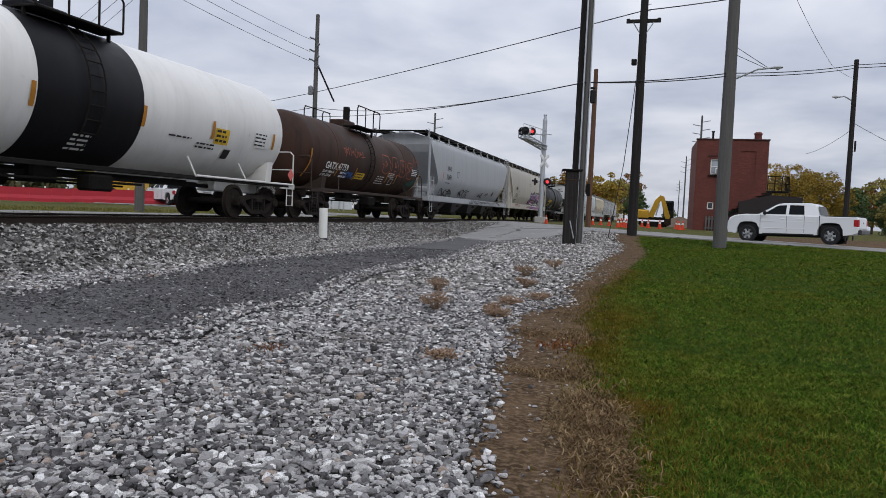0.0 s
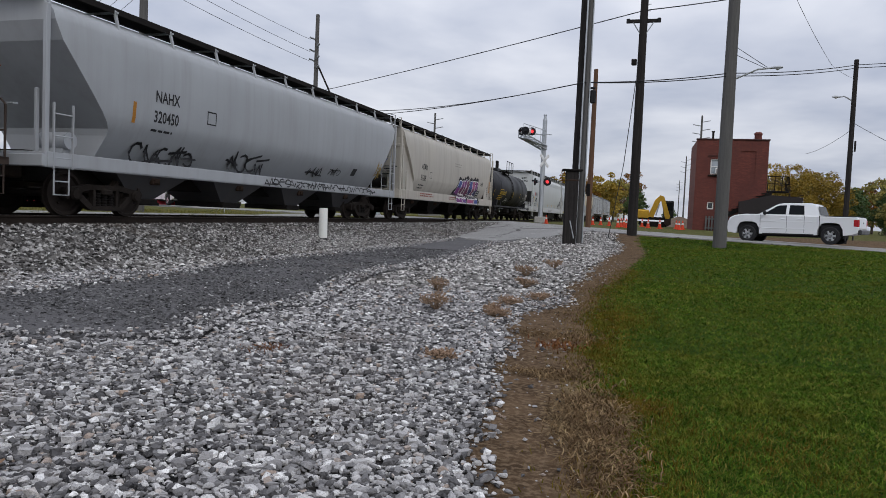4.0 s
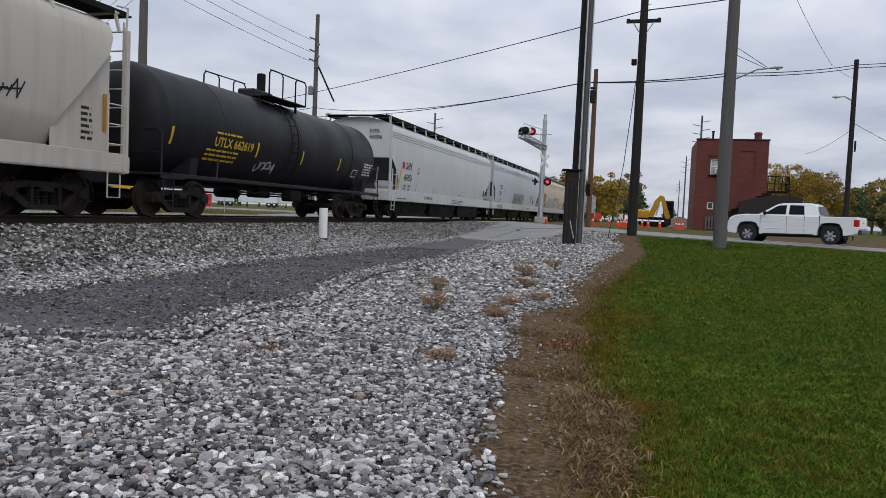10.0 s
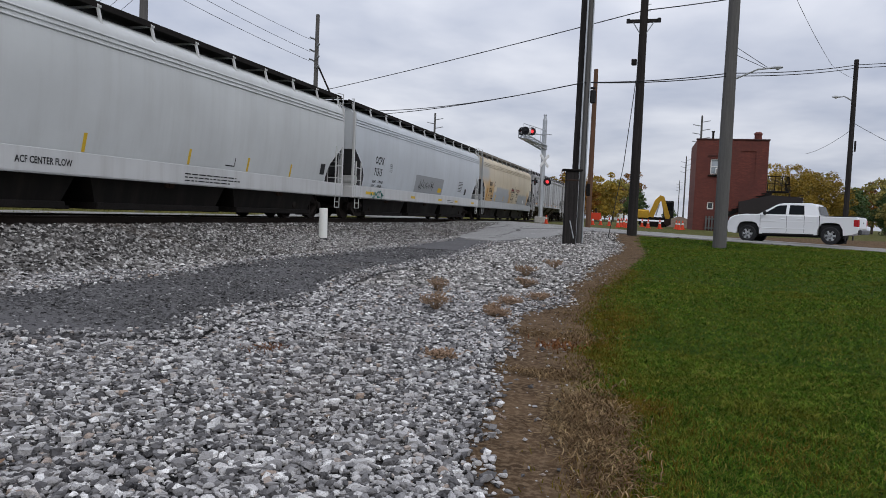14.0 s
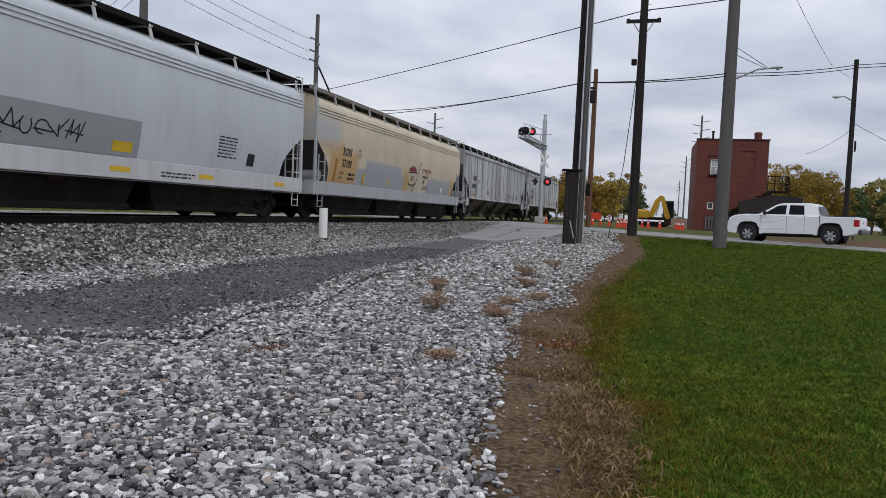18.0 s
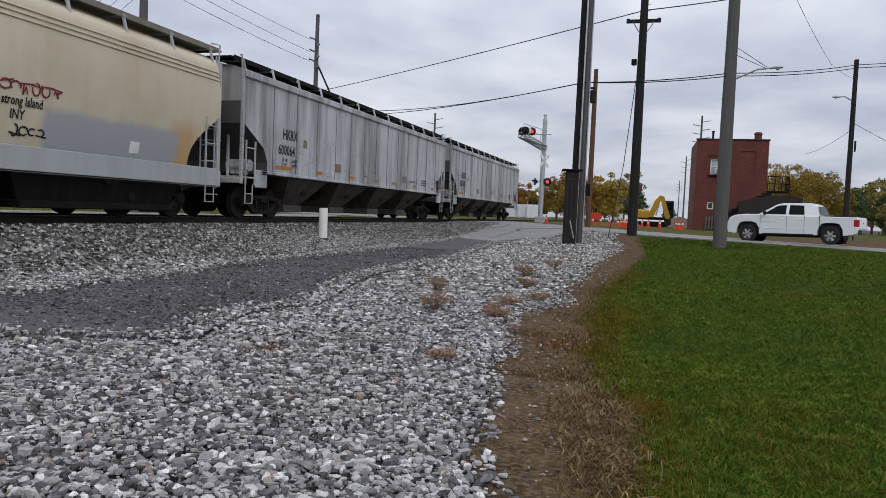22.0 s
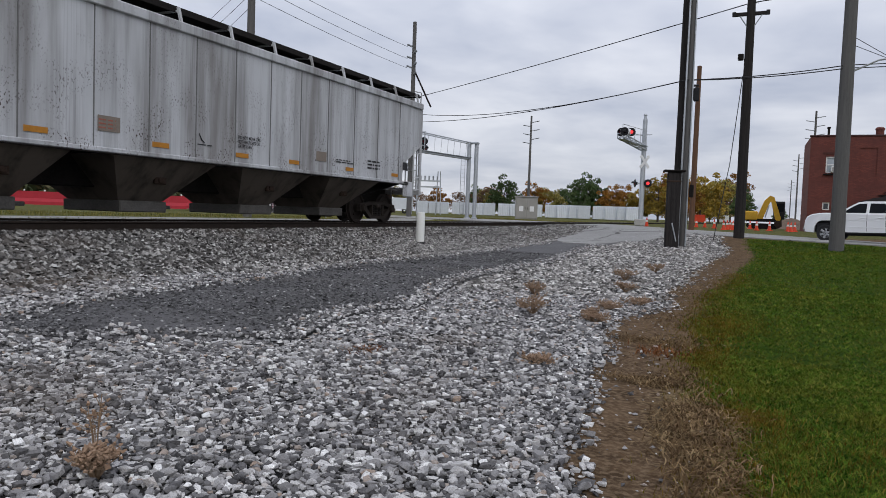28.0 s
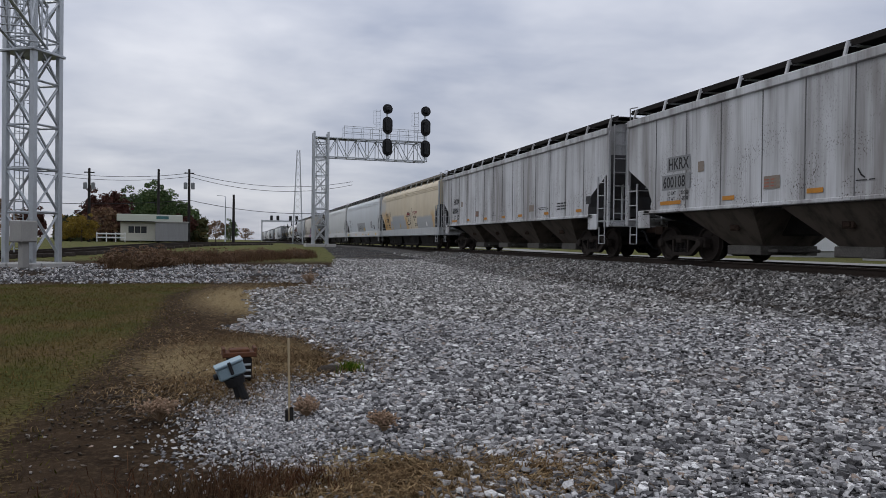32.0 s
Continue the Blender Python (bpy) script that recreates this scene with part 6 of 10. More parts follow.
car, on, half = hopper_car({**round_spec, "label": "faded cream covered hopper car with grey touched-up patches", "length": length(7), "paint": CREAM_HOPPER, "trim": GREY_SILL, "walk": surf("faded_tan_roof_walk", (0.20, 0.18, 0.15), 0.8)})
place_car(car, m7)
decal(car, "lettering", [words("ROIX", 126.75 - m7, 2.28, 0.29), words("57100", 126.75 - m7, 1.86, 0.29), words("LD LMT", 126.6 - m7, 1.6, 0.10), words("LT WT", 126.6 - m7, 1.43, 0.10)] + bars(127.4 - m7, 1.6, 0.6, 2, 0.16, 0.08, 2) + BOX_MARK(128.1 - m7, 2.3), INK, on, 0.012)
cap = [(134.32 + 0.50 * math.cos(a) - m7, 2.16 + 0.26 * math.sin(a)) for a in np.linspace(0, math.pi, 9)]
decal(car, "black_tag", stroke(cap, 0.045) + stroke([(133.75 - m7, 2.14), (134.9 - m7, 2.16)], 0.045) + [words("XO", 134.1 - m7, 1.78, 0.24)] + stroke([(133.85 - m7, 1.72), (134.0 - m7, 1.60), (134.45 - m7, 1.56), (134.8 - m7, 1.70)], 0.06), INK, on, 0.014, "black scribbled cap and letters")
decal(car, "chain_tag", [q for k in range(13) for q in rect(134.62 + 0.7 * (k / 12) ** 1.2 - m7, 1.24 + 1.36 * k / 12, 0.09, 0.07)], INK, on, 0.014, "dotted black line")
decal(car, "black_tag", [words("strong Island", 135.65 - m7, 1.98, 0.17, 0.72), words("INY", 135.85 - m7, 1.74, 0.17)] + scrawl(135.9 - m7, 1.42, 0.75, 0.24, 71, 4, 0.028), INK, on, 0.014, "black scribbled tag")
decal(car, "red_tag", scrawl(135.6 - m7, 2.18, 1.3, 0.26, 72, 6, 0.03), surf("dark_red_marker", (0.22, 0.03, 0.04), 0.6), on, 0.014, "dark red scribbled tag")
decal(car, "red_tag", stroke([(134.0 - m7, 2.28), (134.65 - m7, 2.28)], 0.15), surf("dark_red_marker", (0.22, 0.03, 0.04), 0.6), on, 0.013)
decals(car, "yellow_mark", [rect(128.75 - m7, 1.32, 0.16, 0.42), rect(131.4 - m7, 1.40, 0.12, 0.32)], INK_YELLOW, on, 0.013)
decal(car, "ochre_bar", rect(126.18 - m7, 1.32, 0.20, 0.80), surf("ochre_bar_paint", (0.40, 0.19, 0.04), 0.7), on, 0.010)
decal(car, "plate", rect(138.9 - m7, 1.4, 0.3, 0.25), INK_WHITE, on, 0.014)

# two long panelled hoppers
PANEL_WHITE = car_paint("streaked_white_panel_paint", (0.52, 0.53, 0.545), (0.085, 0.075, 0.068), 0.8, rust=1.0, thin_streaks=0.3, smear=0.8, spec=0.12)
SEAM_GREY = surf("sooty_panel_seam", (0.15, 0.147, 0.145), 0.8)
PLATE_BROWN = surf("brown_notice_plate", (0.20, 0.165, 0.135), 0.6)
panel_spec = {"profile": FLAT, "under": UNDER_BROWN, "paint": PANEL_WHITE, "trim": PANEL_WHITE, "slope": DARK_SLOPE, "cut": (2.62, 1.30, 1.88), "sill": (0.95, 1.16), "bays": (-5.4, -1.8, 1.75, 5.35), "bay_shape": (1.28, 0.42, 2.75, 1.15, 1.52, 0.72), "truck": 2.55, "seams": (-7.87, -6.47, -5.08, -3.66, -2.41, -1.17, 0.04, 1.27, 2.48, 3.72, 5.06, 6.41, 7.8), "seam_paint": SEAM_GREY, "skew": 0.22, "gate_depth": 0.23, "gate": surf("dull_aluminium_gate", (0.095, 0.088, 0.08), 0.7, 0.0, 0.45, 3), "posts": 13}


def panel_marks(car, m, base, tag):
    on = lambda z: 1.575
    decal(car, "lettering", [words("HKRX", base + 0.02 - m, 2.40, 0.30), words(tag, base - 0.22 - m, 1.93, 0.30), words("LD LMT", base - m, 1.73, 0.10), words("LT WT", base - m, 1.58, 0.10), words("216300", base + 0.6 - m, 1.73, 0.10), words("69700", base + 0.65 - m, 1.58, 0.10)] + bars(base + 11.42 - m, 1.74, 0.9, 2, 0.06, 0.03, 4) + bars(base + 13.1 - m, 1.82, 0.8, 3, 0.1, 0.05, 5) + stroke([(base + 6.2 - m, 1.86), (base + 6.27 - m, 1.75), (base + 6.34 - m, 1.7)], 0.03) + bars(base + 6.15 - m, 1.64, 0.45, 1, 0.1, 0.02, 6), INK, on, 0.008)
    decals(car, "amber_strip", [rect(base + k - m, 1.48, 0.43 if k > 0 else 0.95, 0.10) for k in (-0.35, 2.29, 4.94, 7.34, 9.29, 11.91, 14.6)], AMBER, on, 0.008)
    decals(car, "notice_plate", [rect(base + 3.69 - m, 1.65, 0.49, 0.28), rect(base + 10.46 - m, 1.65, 0.48, 0.25), rect(base + 1.32 - m, 2.24, 0.24, 0.26)], PLATE_BROWN, on, 0.008)
    decal(car, "plate_text", [q for z in (1.84, 1.77, 1.70) for q in bars(base + 3.71 - m, z, 0.42, 1, 0.1, 0.025, 9)], surf("dull_red_print", (0.30, 0.10, 0.07), 0.6), on, 0.012)
    decal(car, "data_square", rect(base + 15.35 - m, 1.72, 0.34, 0.26), INK, on, 0.008)


m8 = middle(8)
car, on, half = hopper_car({**panel_spec, "label": "long streaked white panelled hopper car with four bays", "length": length(8)})
place_car(car, m8)
panel_marks(car, m8, 145.25, "600064")
m9 = middle(9)
car, on, half = hopper_car({**panel_spec, "label": "last long streaked white hopper car of the train", "length": length(9)})
place_car(car, m9)
panel_marks(car, m9, 165.35, "600108")
decal(car, "backing_plate", rect(165.32 - m9, 2.34, 1.02, 0.40) + rect(165.08 - m9, 1.87, 1.28, 0.40), surf("grey_backing_paint", (0.20, 0.205, 0.21), 0.6), lambda z: 1.575, 0.005)
decal(car, "notice_text", [words("DO NOT MOVE CAR", 172.75 - m9, 1.90, 0.075), words("WITH HATCHES OR", 172.75 - m9, 1.80, 0.075), words("GATES OPEN", 172.75 - m9, 1.70, 0.075)], INK, lambda z: 1.575, 0.008)

# cars further ahead, seen when the camera turns
CARS = [c for c, _ in MOVERS]
ahead = COUPLINGS[0]
for i, pick in enumerate((4, 4, 2, 5, 1, 2, 4, 5, 0, 2, 5, 4, 3, 1)):
    src, L = CARS[pick], length(pick)
    c = ahead - L / 2
    before = len(SPINNERS)
    dup = copy_thing(src, pose(TRACK_X, c, RAIL_Z))
    MOVERS.append((dup, c))
    ahead -= L
# ---------------------------------------------------------------- poles, wires, signals
def spot(az, d, z=None):
    """Place on the ground at a bearing (degrees anticlockwise from +y) and distance from the eye."""
    x, y = -d * math.sin(radians(az)), d * math.cos(radians(az))
    return Vector((x, y, gz(x, y) if z is None else z))


def sight(az, el, d):
    """Point in the air at a bearing, elevation and ground distance."""
    p = spot(az, d, 0)
    return Vector((p.x, p.y, EYE[2] + d * math.tan(radians(el))))


def pole_shape(h, r0, r1, n=14, sink=0.3):
    s = Shape()
    k = 7
    prof = [(r0 + (r1 - r0) * i / k + 0.012 * noise.noise((i * 1.7, h, r0)), -sink + (h + sink) * i / k) for i in range(k + 1)]
    return s.lathe([*prof, (r1 * 0.7, h + 0.02)], n)


def utility_pole(az, d, top, r0, r1, material, label, group="utility poles"):
    p = spot(az, d)
    t = thing("utility_pole", label, "utility pole", group, at=pose(p.x, p.y, p.z))
    part("shaft", pole_shape(top - p.z, r0, r1), material, t, smooth=40)
    return t, p


def insulator(s, x, y, z, ux, uy):
    """Post insulator pointing sideways."""
    m = Matrix.Translation((x, y, z)) @ Vector((ux, uy, 0.25)).to_track_quat("Z", "Y").to_matrix().to_4x4()
    prof = [(0.03, 0)]
    for k in range(5):
        prof += [(0.09, 0.10 + k * 0.11), (0.04, 0.15 + k * 0.11)]
    s.lathe(prof, 8, m)


def cobra_lamp(parent, p0, p1, head, material):
    """Street light on a bent arm; p0, p1 in the pole's space."""
    p0, p1 = Vector(p0), Vector(p1)
    mid = p0.lerp(p1, 0.6) + Vector((0, 0, 0.12))
    arm = part("lamp_arm", Shape().pipe([p0, p0.lerp(p1, 0.3) + Vector((0, 0, 0.06)), mid, p1], 0.035), material, parent, smooth=50)
    d = (p1 - p0)
    m = Matrix.Translation(p1) @ Vector((d.x, d.y, 0)).to_track_quat("X", "Z").to_matrix().to_4x4()
    m = m @ Matrix.Scale(0.6, 4)
    lamp = part("lamp_head", Shape().add([(x, y * w, z) for x, w, h in ((-0.1, 0.08, 0.06), (0.1, 0.15, 0.10), (0.4, 0.17, 0.12), (0.62, 0.10, 0.06)) for y, z in ((-1, 0), (-0.6, h), (0.6, h), (1, 0), (0.5, -h * 0.5), (-0.5, -h * 0.5))], [(i * 6 + k, i * 6 + (k + 1) % 6, (i + 1) * 6 + (k + 1) % 6, (i + 1) * 6 + k) for i in range(3) for k in range(6)] + [(5, 4, 3, 2, 1, 0), (18, 19, 20, 21, 22, 23)], m), material, arm, "grey street light head", smooth=50)
    part("lens", Shape().lathe([(0.0, -0.16), (0.10, -0.12), (0.14, -0.04), (0.0, -0.03)], 12, m @ Matrix.Translation((0.3, 0, 0))), surf("milky_lamp_lens", (0.5, 0.5, 0.48), 0.2), arm, smooth=50)


def wire(p, q, sag, r=0.016, label="thin black overhead cable between poles", n=14):
    p, q = Vector(p), Vector(q)
    pts = [p.lerp(q, t) - Vector((0, 0, sag * 4 * t * (1 - t))) for t in (i / n for i in range(n + 1))]
    return lone("overhead_cable", Shape().pipe(pts, r, 5), CABLE, label, "cable", "overhead cables", smooth=60)


LAMP_GREY = surf("aluminium_lamp_paint", (0.40, 0.41, 0.42), 0.45, 0.3, 0.1, 4)
PORCELAIN = surf("grey_porcelain", (0.20, 0.21, 0.22), 0.3)

# tall line pole beyond the tracks, with strain insulators and a wooden strut
t, p = utility_pole(27.25, 56, 15.9, 0.21, 0.14, POLE_GREY, "tall grey wooden line pole with strain insulators")
for k, z in enumerate((14.0, 13.1, 12.4)):
    for sd in (1, -1):
        s = Shape()
        insulator(s, 0, 0, z - p.z - 0.5 * (sd < 0), -0.7 * sd, -0.7)
        part("insulator", s, PORCELAIN, t)
    wire((p.x - 0.4, p.y - 0.3, z), sight(39.4 - 0.1 * k, 17.0 - 0.9 * k, 39.5), 0.12, 0.014)
    wire(sight(39.45, 14.93 + 0.9 * k, 39.4), sight(44.83 + 0.85 * k, 9.43, 85), 0.1, 0.014)
part("strut", Shape().rod((0.1, 0, 11.2), (1.0, 1.2, 8.6), 0.07, n=8), POLE_DARK, t)
part("transformer", Shape().lathe([(0.0, 0), (0.16, 0.0), (0.18, 0.06), (0.18, 0.6), (0.1, 0.68), (0, 0.7)], 12, Matrix.Translation((-0.3, -0.2, 8.9))), PORCELAIN, t, smooth=40)
cobra_lamp(t, (0, 0, 6.3), (-2.3, -1.9, 7.0), None, LAMP_GREY)
P_LINE = p
# pale pole close behind the street
t, p = utility_pole(39.7, 39, 15.5, 0.24, 0.18, POLE_GREY, "thick pale wooden pole behind the railway street")
part("cross_arm", Shape().box((0, 0, 13.4), (0.12, 2.2, 0.14), 0.02), POLE_GREY, t)
# far pole with paired insulators
for az, el, d, lab in ((17.87, 7.7, 130, "far transmission pole with stacked insulators"), (-2.38, 7.94, 140, "far transmission pole with stacked insulators"), (-1.44, 4.95, 230, "distant wooden transmission pole with arms"), (-1.06, 3.14, 360, "distant wooden transmission pole with arms")):
    top = EYE[2] + d * math.tan(radians(el))
    t, p = utility_pole(az, d, top, 0.26, 0.16, POLE_GREY, lab, "far transmission poles")
    for k in range(3):
        for sd in (1, -1):
            part("line_arm", Shape().rod((0, 0, top - p.z - 1.2 - 1.5 * k - 0.7 * (sd < 0)), (sd * 1.5, 0.2, top - p.z - 0.9 - 1.5 * k - 0.7 * (sd < 0)), 0.07, n=6), PORCELAIN, t)

# the group beside the road: capped stub, dark pole, grey pole with conduit, brown pole
p = spot(6.95, 29.3)
t = thing("capped_post", "square black tarred post with a flat steel cap", "post", at=pose(p.x, p.y, p.z, 0, 0, 12))
part("post", Shape().box((0, 0, 1.42), (0.50, 0.42, 3.0), 0.03), POLE_DARK, t)
part("cap", Shape().box((0, 0, 2.95), (0.80, 0.62, 0.07), 0.015), STEEL_DARK, t)
part("strap", Shape().box((0, 0, 2.55), (0.53, 0.45, 0.06), 0.01), STEEL_BROWN, t)
part("cable_guard", Shape().rod((0.16, -0.22, 0.25), (-0.02, -0.22, 0.95), 0.025, n=8), GALV, t, "bent pale cable guard")
t, p = utility_pole(6.62, 30.6, 14.0, 0.20, 0.15, POLE_DARK, "slim black pole beside the capped post")
t, p = utility_pole(6.15, 30.0, 14.5, 0.12, 0.10, POLE_GREY, "grey wooden pole with conduits beside the capped post")
for dx, r in ((-0.15, 0.035), (0.13, 0.025)):
    part("conduit", Shape().rod((dx, -0.12, 0), (dx * 0.8, -0.09, 13.5), r, n=8), GALV, t)
part("splice_box", Shape().box((0.25, -0.05, 5.95), (0.22, 0.16, 0.55), 0.05), BLACK, t)
part("bracket", Shape().box((0.16, 0, 6.3), (0.34, 0.08, 0.08), 0.02), BLACK, t)
part("meter_box", Shape().box((0.26, -0.1, 2.2), (0.16, 0.14, 0.5), 0.03), STEEL_DARK, t)
t, p = utility_pole(5.55, 46, 10.7, 0.17, 0.13, POLE_BROWN, "bare brown wooden pole")
# black pole with a short cross arm
t, p = utility_pole(2.22, 34.5, 12.6, 0.23, 0.16, POLE_DARK, "black tarred pole with a short cross arm")
P_ARM = p
arm = part("cross_arm", Shape().box((0, 0, 10.55 - p.z + 0.03), (1.5, 0.12, 0.16), 0.02), POLE_DARK, t)
for e in (1, -1):
    part("brace", Shape().rod((e * 0.1, -0.08, 9.95 - p.z), (e * 0.45, -0.08, 10.5 - p.z), 0.025, n=6), GALV, t)
    part("bolt_plate", Shape().box((e * 0.68, -0.08, 10.58 - p.z), (0.16, 0.06, 0.22), 0.02), BLACK, t)
for k in range(5):
    part("step_peg", Shape().rod((0.1, -0.1, 11.0 - p.z + 0.3 * k), (0.3, -0.1, 11.0 - p.z + 0.3 * k), 0.015, n=5), BLACK, t)
part("junction_box", Shape().box((-0.32, -0.05, 8.72 - p.z), (0.24, 0.18, 0.28), 0.03), STEEL_DARK, t)
guy = lone("guy_wire", Shape().pipe([(p.x - 0.2, p.y, 7.9), (p.x - 0.5, p.y - 0.7, 4.0), (p.x - 0.95, p.y - 1.6, gz(p.x - 0.95, p.y - 1.6))], 0.018, 5), CABLE, "black guy wire from pole to ground", "cable", smooth=60)
# grey pole with the street lamp on the lawn's edge
t, p = utility_pole(-4.12, 31.5, 13.6, 0.27, 0.21, POLE_GREY, "thick grey wooden pole carrying a street lamp at the lawn")
P_LAMP = p
cobra_lamp(t, (0.2, 0, 7.35 - p.z), (1.55, -0.1, 7.75 - p.z), None, LAMP_GREY)
part("stay", Shape().rod((0.2, 0, 8.6 - p.z), (1.35, -0.1, 7.78 - p.z), 0.012, n=5), CABLE, t)
part("stay", Shape().rod((0.2, 0, 8.3 - p.z), (1.3, -0.1, 7.74 - p.z), 0.012, n=5), CABLE, t)
# dark pole with a lamp across the road
t, p = utility_pole(-12.18, 46, 10.84, 0.15, 0.12, POLE_DARK, "dark pole with a street lamp across the road")
P_FAR = p
cobra_lamp(t, (-0.1, 0, 8.62 - p.z), (-0.75, -0.1, 8.8 - p.z), None, LAMP_GREY)
part("insulator_knob", Shape().box((0.2, -0.1, 6.1 - p.z), (0.1, 0.1, 0.6), 0.03), BLACK, t)

# cables
wire(sight(33.76, 7.12, 78), sight(27.0, 8.83, 56), 0.1, 0.024)
wire(sight(46, 3.9, 150), sight(33.76, 7.12, 78), 0.4, 0.024)
wire(sight(27.0, 8.83, 56), sight(2.21, 15.48, 34.4), 0.10, 0.024)
wire(sight(2.21, 15.48, 34.4), sight(-30, 18.4, 40), 0.5, 0.024)
for left, at_pole, mid_el, lamp_el, far_el, sg in ((6.34, 7.60, 10.36, 10.94, 11.15, 0.62), (5.85, 6.95, 10.34, 10.74, 10.95, 0.42)):
    wire(sight(46, 3.6, 150), sight(33.73, left, 74), 0.4, 0.02)
    wire(sight(33.73, left, 74), sight(27.3, at_pole, 55.8), 0.1, 0.02)
    wire(sight(27.3, at_pole, 55.8), sight(6.4, mid_el, 29.9), sg, 0.02)
    wire(sight(6.4, mid_el, 29.9), sight(-4.1, lamp_el, 31.4), 0.10, 0.02)
    wire(sight(-4.1, lamp_el, 31.4), sight(-12.18, far_el, 45.9), 0.12, 0.02)
    wire(sight(-12.18, far_el, 45.9), sight(-34, far_el + 0.3, 60), 0.3, 0.02)
wire(sight(-7.6, 16.9, 34), sight(-10.72, 11.18, 42), 0.15, 0.010)
wire(sight(-10.72, 11.18, 42), sight(-11.99, 10.30, 45.8), 0.05, 0.008)
wire(sight(-12.1, 7.4, 45.9), sight(-24, 1.5, 45.9), 0.4, 0.012)
wire(sight(-12.1, 6.8, 45.9), sight(-9.4, 5.2, 66), 0.2, 0.012)

# ---------------------------------------------------------------- level crossing signals
SIGNAL_BLACK = surf("signal_black_paint", (0.012, 0.012, 0.014), 0.5)
RED_GLOW = glow("red_signal_lens", (1.0, 0.05, 0.06), 1.3)
RED_DIM = surf("dark_red_lens", (0.12, 0.012, 0.018), 0.25)
WHITE_SIGN = surf("white_sign_sheet", (0.70, 0.70, 0.70), 0.45, 0, 0.08, 4)


def flasher(parent, p, face, lit):
    """Crossing light: round black target, hood and lens, facing a direction."""
    m = Matrix.Translation(p) @ Vector(face).to_track_quat("Z", "Y").to_matrix().to_4x4()
    f = part("flasher", Shape().lathe([(0.0, -0.02), (0.30, -0.02), (0.30, 0.0), (0.12, 0.01), (0.0, 0.01)], 20, m).lathe([(0.0, -0.22), (0.11, -0.2), (0.15, -0.02)], 14, m, False), SIGNAL_BLACK, parent, "black crossing light target", smooth=40)
    part("lens", Shape().lathe([(0.12, 0.012), (0.10, 0.04), (0.0, 0.06)], 16, m, False), RED_GLOW if lit else RED_DIM, f, "lit red lens" if lit else "unlit red lens", smooth=60)
    hood = Shape()
    for k in range(8):
        a, b = math.pi * k / 8, math.pi * (k + 1) / 8
        hood.add([(0.14 * math.cos(t), 0.14 * math.sin(t), z) for t in (a, b) for z in (0.0, 0.22)], [(0, 1, 3, 2)], m)
    part("hood", hood, SIGNAL_BLACK, f)


def lattice_arm(parent, name, a, b, width, height, bays, material, r=0.04):
    """Open box truss from a to b (points on its lower middle line)."""
    a, b = Vector(a), Vector(b)
    d = (b - a).normalized()
    side = d.cross(Vector((0, 0, 1))).normalized() * width / 2
    up = Vector((0, 0, height))
    ch = Shape()
    for sd in (side, -side):
        for u in (Vector((0, 0, 0)), up):
            ch.rod(a + sd + u, b + sd + u, r, n=6)
    beam = part(name, ch, material, parent)
    web = lambda p, q, k: part("web_member", Shape().rod(p, q, k, n=5), material, beam)
    for i in range(bays + 1):
        q = a.lerp(b, i / bays)
        for sd in (side, -side):
            web(q + sd, q + sd + up, r * 0.6)
            if i < bays:
                n2 = a.lerp(b, (i + 1) / bays)
                web(q + sd + (up if i % 2 == 0 else Vector((0, 0, 0))), n2 + sd + (Vector((0, 0, 0)) if i % 2 == 0 else up), r * 0.55)
        web(q + side, q - side, r * 0.6)
        web(q + side + up, q - side + up, r * 0.6)
    return beam


def handrail(parent, a, b, h, posts, material, r=0.022):
    a, b = Vector(a), Vector(b)
    rail = None
    for k in (1.0, 0.5):
        rail = part("handrail", Shape().rod(a + Vector((0, 0, h * k)), b + Vector((0, 0, h * k)), r, n=5), material, parent)
    for i in range(posts + 1):
        q = a.lerp(b, i / posts)
        part("rail_post", Shape().rod(q, q + Vector((0, 0, h)), r, n=5), material, parent)
    return rail


# near cantilever, beyond the road
p = spot(9.25, 56)
t = thing("crossing_signal", "galvanised cantilever crossing signal with a lit red lamp", "crossing signal", "crossing signals", at=pose(p.x, p.y, p.z))
part("base_plate", Shape().box((0, 0, 0.25), (0.8, 0.8, 0.5), 0.05), CONCRETE, t)
part("mast", Shape().lathe([(0.21, 0.3), (0.19, 0.5), (0.17, 7.9), (0.11, 7.95), (0.09, 8.3), (0.0, 8.32)], 16), GALV, t, smooth=40)
arm_end = Vector((-1.25, -2.7, 6.9 - p.z + 0.35))
beam = lattice_arm(t, "cantilever_arm", (0, 0, 6.6 - p.z), arm_end, 0.5, 0.3, 8, GALV, 0.045)
part("walkway", Shape().add([(0.25, -0.25, 6.85 - p.z), (-0.25, 0.25, 6.85 - p.z), (arm_end.x - 0.25, arm_end.y + 0.25, 6.95 - p.z + 0.2), (arm_end.x + 0.25, arm_end.y - 0.25, 6.95 - p.z + 0.2)], [(0, 1, 2, 3)]).box((0, 0, 6.9 - p.z), (0.5, 0.5, 0.06)), GALV, t)
handrail(t, (0.2, -0.3, 7.1 - p.z), (arm_end.x + 0.2, arm_end.y - 0.3, 7.3 - p.z), 0.9, 4, GALV)
for dx, dy, face, lit in ((0.75, 0.1, (0.45, -1, 0), True), (0.0, 0.0, (-0.5, -1, 0), False), (0.35, -0.35, (0.2, 1, 0), False)):
    flasher(t, arm_end + Vector((dx, dy, 0.42)), face, lit)
part("lamp_case", Shape().rod(arm_end + Vector((0.0, 0.1, 0.42)), arm_end + Vector((0.7, 0.1, 0.42)), 0.22, n=14), WHITE_SIGN, t, smooth=40)
